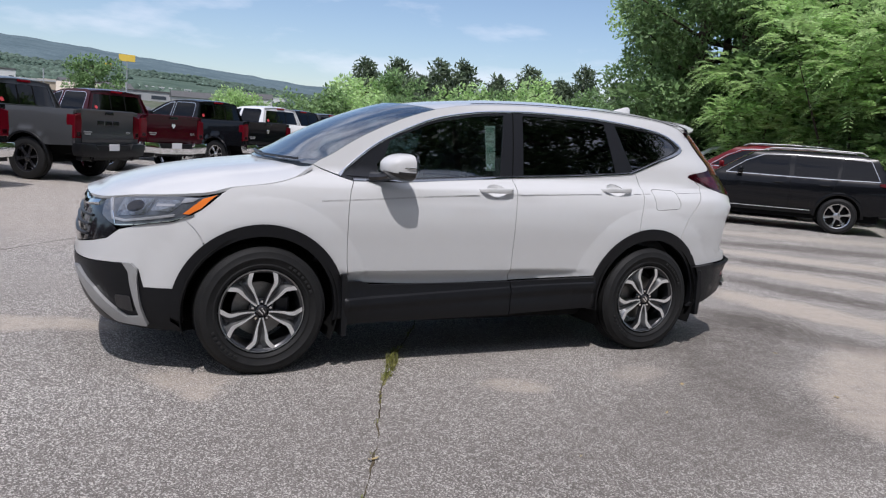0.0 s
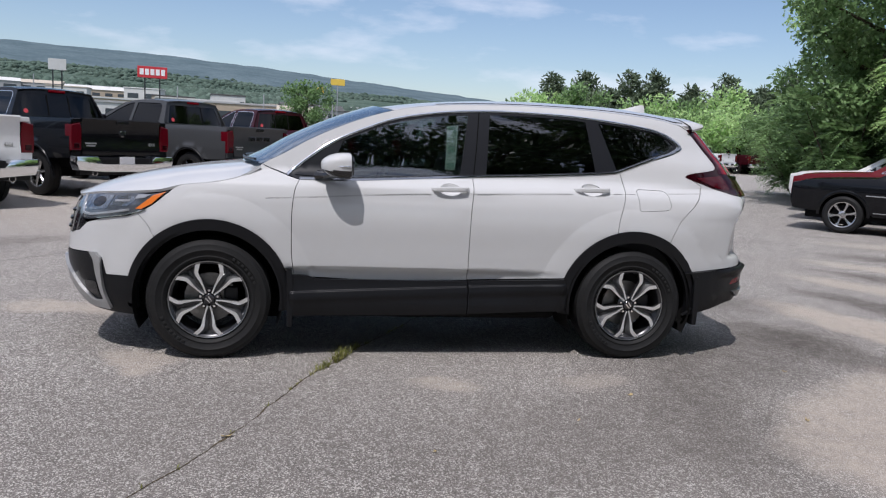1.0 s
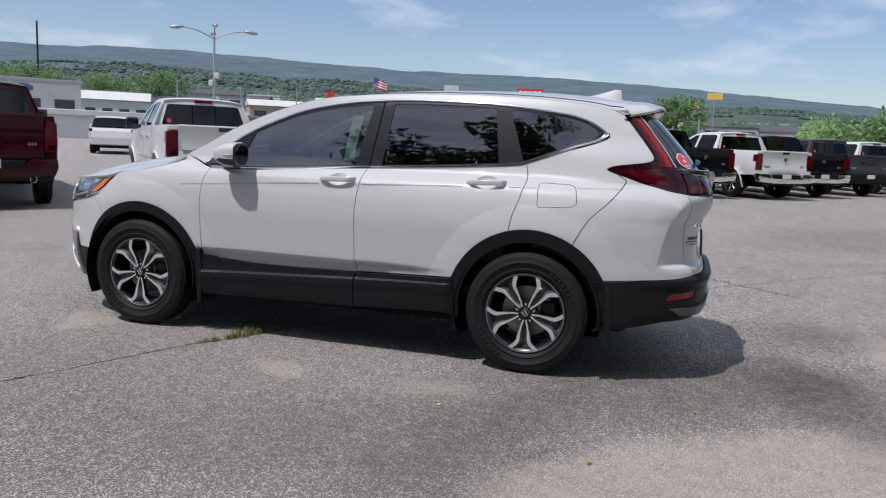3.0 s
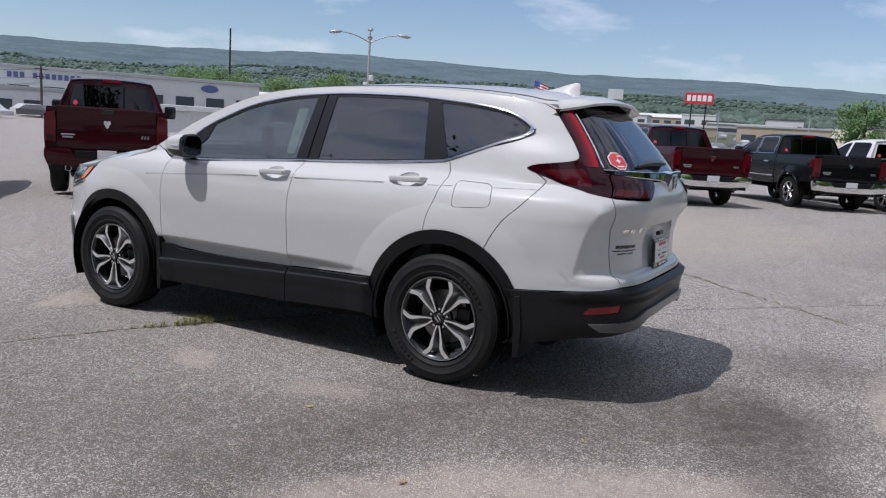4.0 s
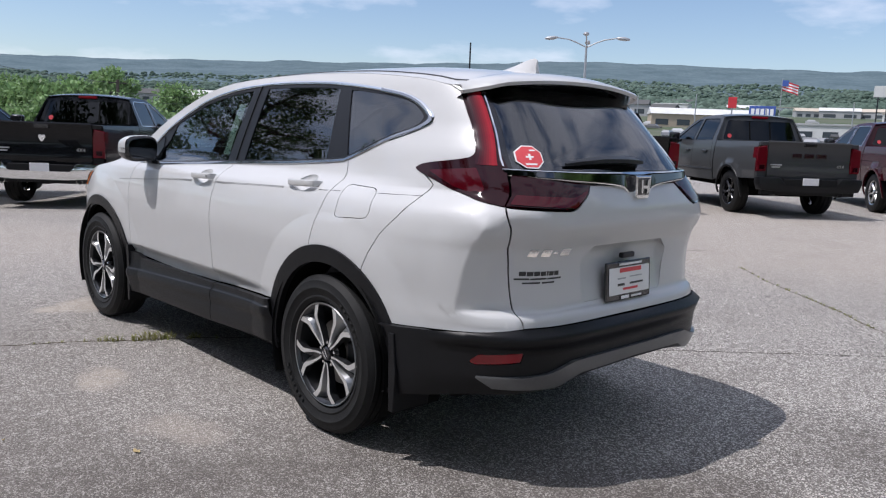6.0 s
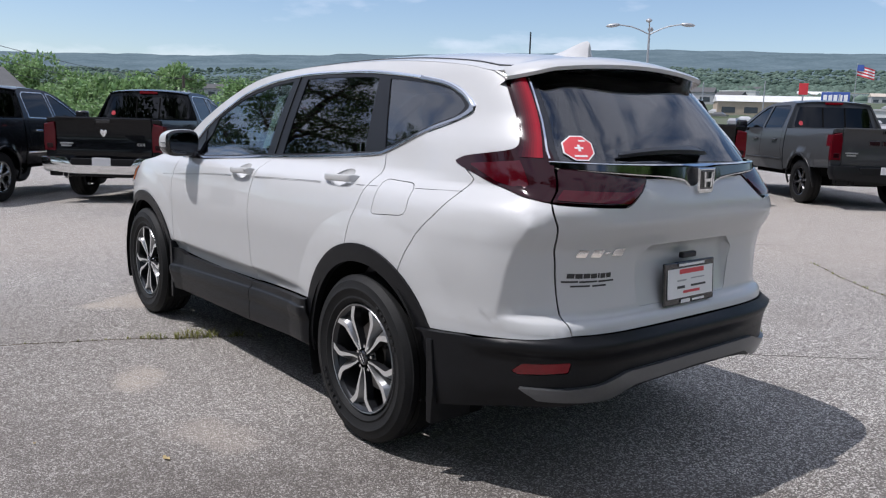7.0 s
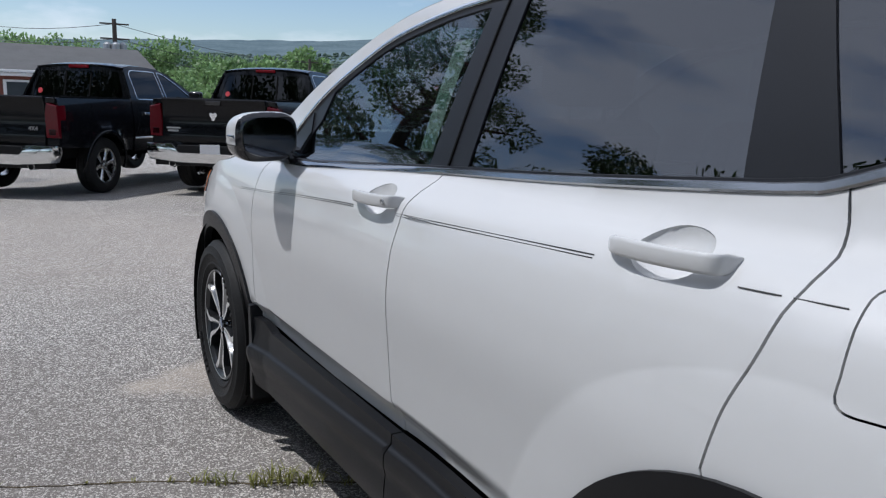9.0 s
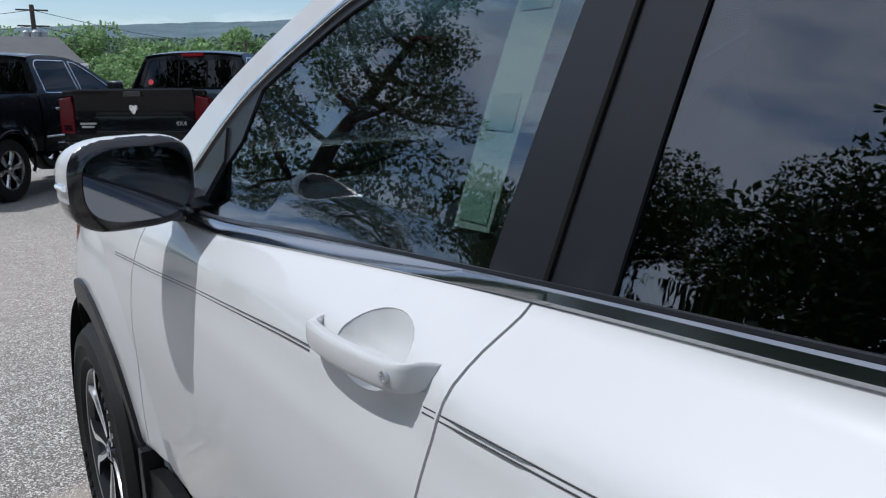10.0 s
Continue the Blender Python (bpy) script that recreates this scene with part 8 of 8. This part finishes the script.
    for k in range(46):
        b = 78 + 84 * k / 45 + rng.uniform(-0.8, 0.8)
        d = rng.choice((190, 240, 300, 380, 480, 620)) * rng.uniform(0.9, 1.1)
        w = rng.uniform(9, 26) * (1 + d / 900)
        building(b, d, w, 10, rng.uniform(2.6, 4.6) * (1 + d / 1500), rng.choice(walls), rng.choice((roof_grey, wall_white, roof_tan)), "far low building in the wooded valley", rng.choice((0, 0, 2.0)), rng.choice((2, 3, 5)), rng.uniform(-20, 20))
    # rows of cars on the lots in the valley
    rng = np.random.default_rng(8)
    hull = [(-2.2, 0.3), (2.2, 0.3), (2.25, 0.75), (1.3, 0.9), (0.6, 1.45), (-1.2, 1.45), (-1.9, 0.95), (-2.25, 0.9)]
    verts, faces = [], []
    for k in range(260):
        b, d = rng.uniform(84, 166), rng.uniform(85, 300)
        x, y = polar(b, d)
        turn = rng.choice((0.4, 2.0)) + rng.normal() * 0.1
        o, base = len(verts), float(land(x, y))
        for side in (-0.9, 0.9):
            for px, pz_ in hull:
                w = side * (0.8 if pz_ > 1.0 else 1.0)
                verts.append((x + px * math.cos(turn) - w * math.sin(turn), y + px * math.sin(turn) + w * math.cos(turn), base + pz_))
        n = len(hull)
        faces += [tuple(o + i for i in range(n))[::-1], tuple(o + n + i for i in range(n))]
        faces += [(o + i, o + (i + 1) % n, o + n + (i + 1) % n, o + n + i) for i in range(n)]
    cars = mesh_object("parked_cars", verts, faces, far_car)
    tagged(cars, "rows of small parked cars on the lots in the valley", "cars", kind="stuff")
    # farther ridge, its blue haze put into the colour
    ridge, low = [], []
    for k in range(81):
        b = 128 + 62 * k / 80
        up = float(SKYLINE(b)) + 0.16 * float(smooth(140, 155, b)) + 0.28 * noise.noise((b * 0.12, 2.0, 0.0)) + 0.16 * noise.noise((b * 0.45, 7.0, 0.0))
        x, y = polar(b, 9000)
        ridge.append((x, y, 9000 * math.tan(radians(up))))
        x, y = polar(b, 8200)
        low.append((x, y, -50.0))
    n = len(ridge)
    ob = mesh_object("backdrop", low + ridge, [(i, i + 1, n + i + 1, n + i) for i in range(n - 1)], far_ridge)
    tagged(ob, "far ridge on the horizon, its pale blue haze put into the colour", "backdrop", kind="structure")
    building(94.0, 215, 30, 14, 5.0, wall_tan, wall_grey, "wide tan shop beyond the road", windows=5)
    building(90.6, 200, 9, 9, 1.6, wall_white, roof_tan, "hut with a pointed tan roof", 4.2, 2)
    building(107, 200, 44, 14, 3.6, wall_white, wall_grey, "long white store with a flat roof", windows=8)


build_far()

# ---- cracks in the asphalt, weeds and dry leaves ----
crack_dirt = material("crack_dirt", (0.045, 0.038, 0.030), 0.95, vary=0.9, scale=12, hue=(0.15, 0.12, 0.075), spec=0.05, bump=0.5, bump_scale=90)
seam_tar = material("seam_tar", (0.060, 0.055, 0.050), 0.9, vary=0.8, scale=5, hue=(0.16, 0.145, 0.125), spec=0.1)
weed_green = leaf_material("weed_green", (0.16, 0.19, 0.045), (0.26, 0.24, 0.08), 0.3)
dry_leaf = material("dry_leaf", (0.42, 0.33, 0.16), 0.7, vary=0.6, scale=30, hue=(0.30, 0.20, 0.09))


def along(line, step):
    out = []
    for (a, b), (c, d) in zip(line, line[1:]):
        n = max(1, int(math.hypot(c - a, d - b) / step))
        out += [(a + (c - a) * k / n, b + (d - b) * k / n) for k in range(n)]
    return out + [line[-1]]


def crack(line, width, wander, seed, label, mat):
    """A ragged open joint: a dark bed between crumbled edges."""
    rng = np.random.default_rng(seed)
    pts = np.array(along(line, 0.02))
    d = np.gradient(pts, axis=0)
    d /= np.linalg.norm(d, axis=1)[:, None]
    nrm = np.stack([-d[:, 1], d[:, 0]], 1)
    s = np.arange(len(pts)) * 0.02
    sway = np.array([noise.noise((float(q) * 2.2, seed, 0.0)) + 0.45 * noise.noise((float(q) * 9, seed, 4.0)) for q in s]) * wander
    mid = pts + nrm * sway[:, None]
    gap = np.array([max(0.05, 0.55 + 0.9 * noise.noise((float(q) * 5, seed, 8.0))) for q in s]) * width
    bm = bmesh.new()
    rows = []
    for i, c in enumerate(mid):
        a, b = c - nrm[i] * gap[i] * (0.6 + 0.8 * rng.random()), c + nrm[i] * gap[i] * (0.6 + 0.8 * rng.random())
        rows.append([bm.verts.new((a[0], a[1], 0.0015)), bm.verts.new((c[0], c[1], 0.0035)), bm.verts.new((b[0], b[1], 0.0015))])
    for p, q in zip(rows, rows[1:]):
        bm.faces.new((p[0], p[1], q[1], q[0]))
        bm.faces.new((p[1], p[2], q[2], q[1]))
    tagged(part("pavement_crack", bm, mat), label, "crack", kind="structure")
    return mid


def tufts(name, places, label):
    """Blades of grass growing out of a joint."""
    rng = np.random.default_rng(77)
    quads = []
    for x, y, count, height, spread in places:
        for k in range(count):
            r, a = spread * rng.random() ** 0.7, 2 * math.pi * rng.random()
            base = np.array([x + r * math.cos(a), y + r * math.sin(a), 0.0])
            b = 2 * math.pi * rng.random()
            lean = np.array([math.cos(b), math.sin(b), 0]) * (0.3 + 0.9 * rng.random())
            h = height * (0.4 + 0.8 * rng.random())
            w = np.array([-math.sin(b), math.cos(b), 0]) * (0.0016 + 0.0016 * rng.random())
            mid, tip = base + np.array([0, 0, h * 0.6]) + lean * h * 0.35, base + np.array([0, 0, h * 0.85]) + lean * h
            quads.append([base - w, base + w, mid + w, mid - w])
            quads.append([mid - w, mid + w, tip + w * 0.15, tip - w * 0.15])
    verts = np.array(quads).reshape(-1, 3)
    tagged(fast_mesh(name, verts, np.arange(len(verts)).reshape(-1, 4), weed_green), label, "weeds", kind="stuff")


def fallen_leaf(x, y, size, turn, seed):
    bm = bmesh.new()
    rng = np.random.default_rng(seed)
    edge = []
    for k in range(10):
        a = 2 * math.pi * k / 10
        edge.append(bm.verts.new((size * math.cos(a), size * 0.45 * math.sin(a), 0.004 + 0.012 * rng.random())))
    c = [bm.verts.new((size * q, 0, 0.004)) for q in (-0.4, 0.4)]
    for k in range(10):
        j = (k + 1) % 10
        hub = c[1] if math.cos(2 * math.pi * (k + 0.5) / 10) > 0 else c[0]
        bm.faces.new((edge[k], edge[j], hub))
    bm.faces.new((edge[2], c[0], c[1]))
    bm.faces.new((edge[7], c[1], c[0]))
    ob = tagged(part("fallen_leaf", bm, dry_leaf), "dry yellow-brown leaf lying on the asphalt", "leaf", "fallen leaves")
    ob.matrix_basis = pose(x, y, 0, 0, 0, turn)


main = crack([(-2.6, -4.9), (-1.9, -3.6), (-1.42, -2.7), (-1.24, -2.4), (-1.09, -2.1), (-0.93, -1.7), (-0.72, -1.2), (-0.50, -0.78), (-0.2, -0.3), (0.5, 0.9), (1.4, 2.3)], 0.0065, 0.030, 1, "ragged dark crack with weeds across the asphalt", crack_dirt)
seam_a = crack([(-4.6, 0.9), (-2.9, 3.4), (-2.15, 4.4), (-0.5, 6.3)], 0.012, 0.02, 2, "old dark seam across the asphalt lot", seam_tar)
seam_b = crack([(0.30, 5.35), (0.95, 4.7), (1.67, 4.08), (2.64, 3.17), (3.4, 2.5)], 0.009, 0.03, 3, "thin weedy crack in the asphalt behind the car", crack_dirt)
seam_c = crack([(1.0, 1.0), (1.95, 2.08), (2.61, 2.84), (3.24, 3.56), (5.2, 5.7)], 0.007, 0.02, 4, "thin dark seam where two lays of asphalt meet", seam_tar)
rng_w = np.random.default_rng(5)
spots = []
for i in range(0, len(main), 2):
    x, y = float(main[i][0]), float(main[i][1])
    near = 1 - min(1.0, abs(y + 0.85) / 0.45)
    if rng_w.random() < 0.22 + 0.7 * near:
        spots.append((x, y, 4 + int(22 * near), 0.020 + 0.045 * near, 0.012 + 0.030 * near))
for i in range(0, len(seam_b), 3):
    if rng_w.random() < 0.5:
        spots.append((float(seam_b[i][0]), float(seam_b[i][1]), 6, 0.025, 0.02))
tufts("crack_weeds", spots, "short yellow-green weeds growing in the crack")
for k, (x, y, s, a) in enumerate(((-1.11, -2.13, 0.030, 20), (1.86, -2.05, 0.022, 75), (1.05, -1.62, 0.022, 10), (-0.2, -2.35, 0.012, 50), (2.3, -1.2, 0.016, 120), (0.6, -2.0, 0.010, 20))):
    fallen_leaf(x, y, s, a, k)
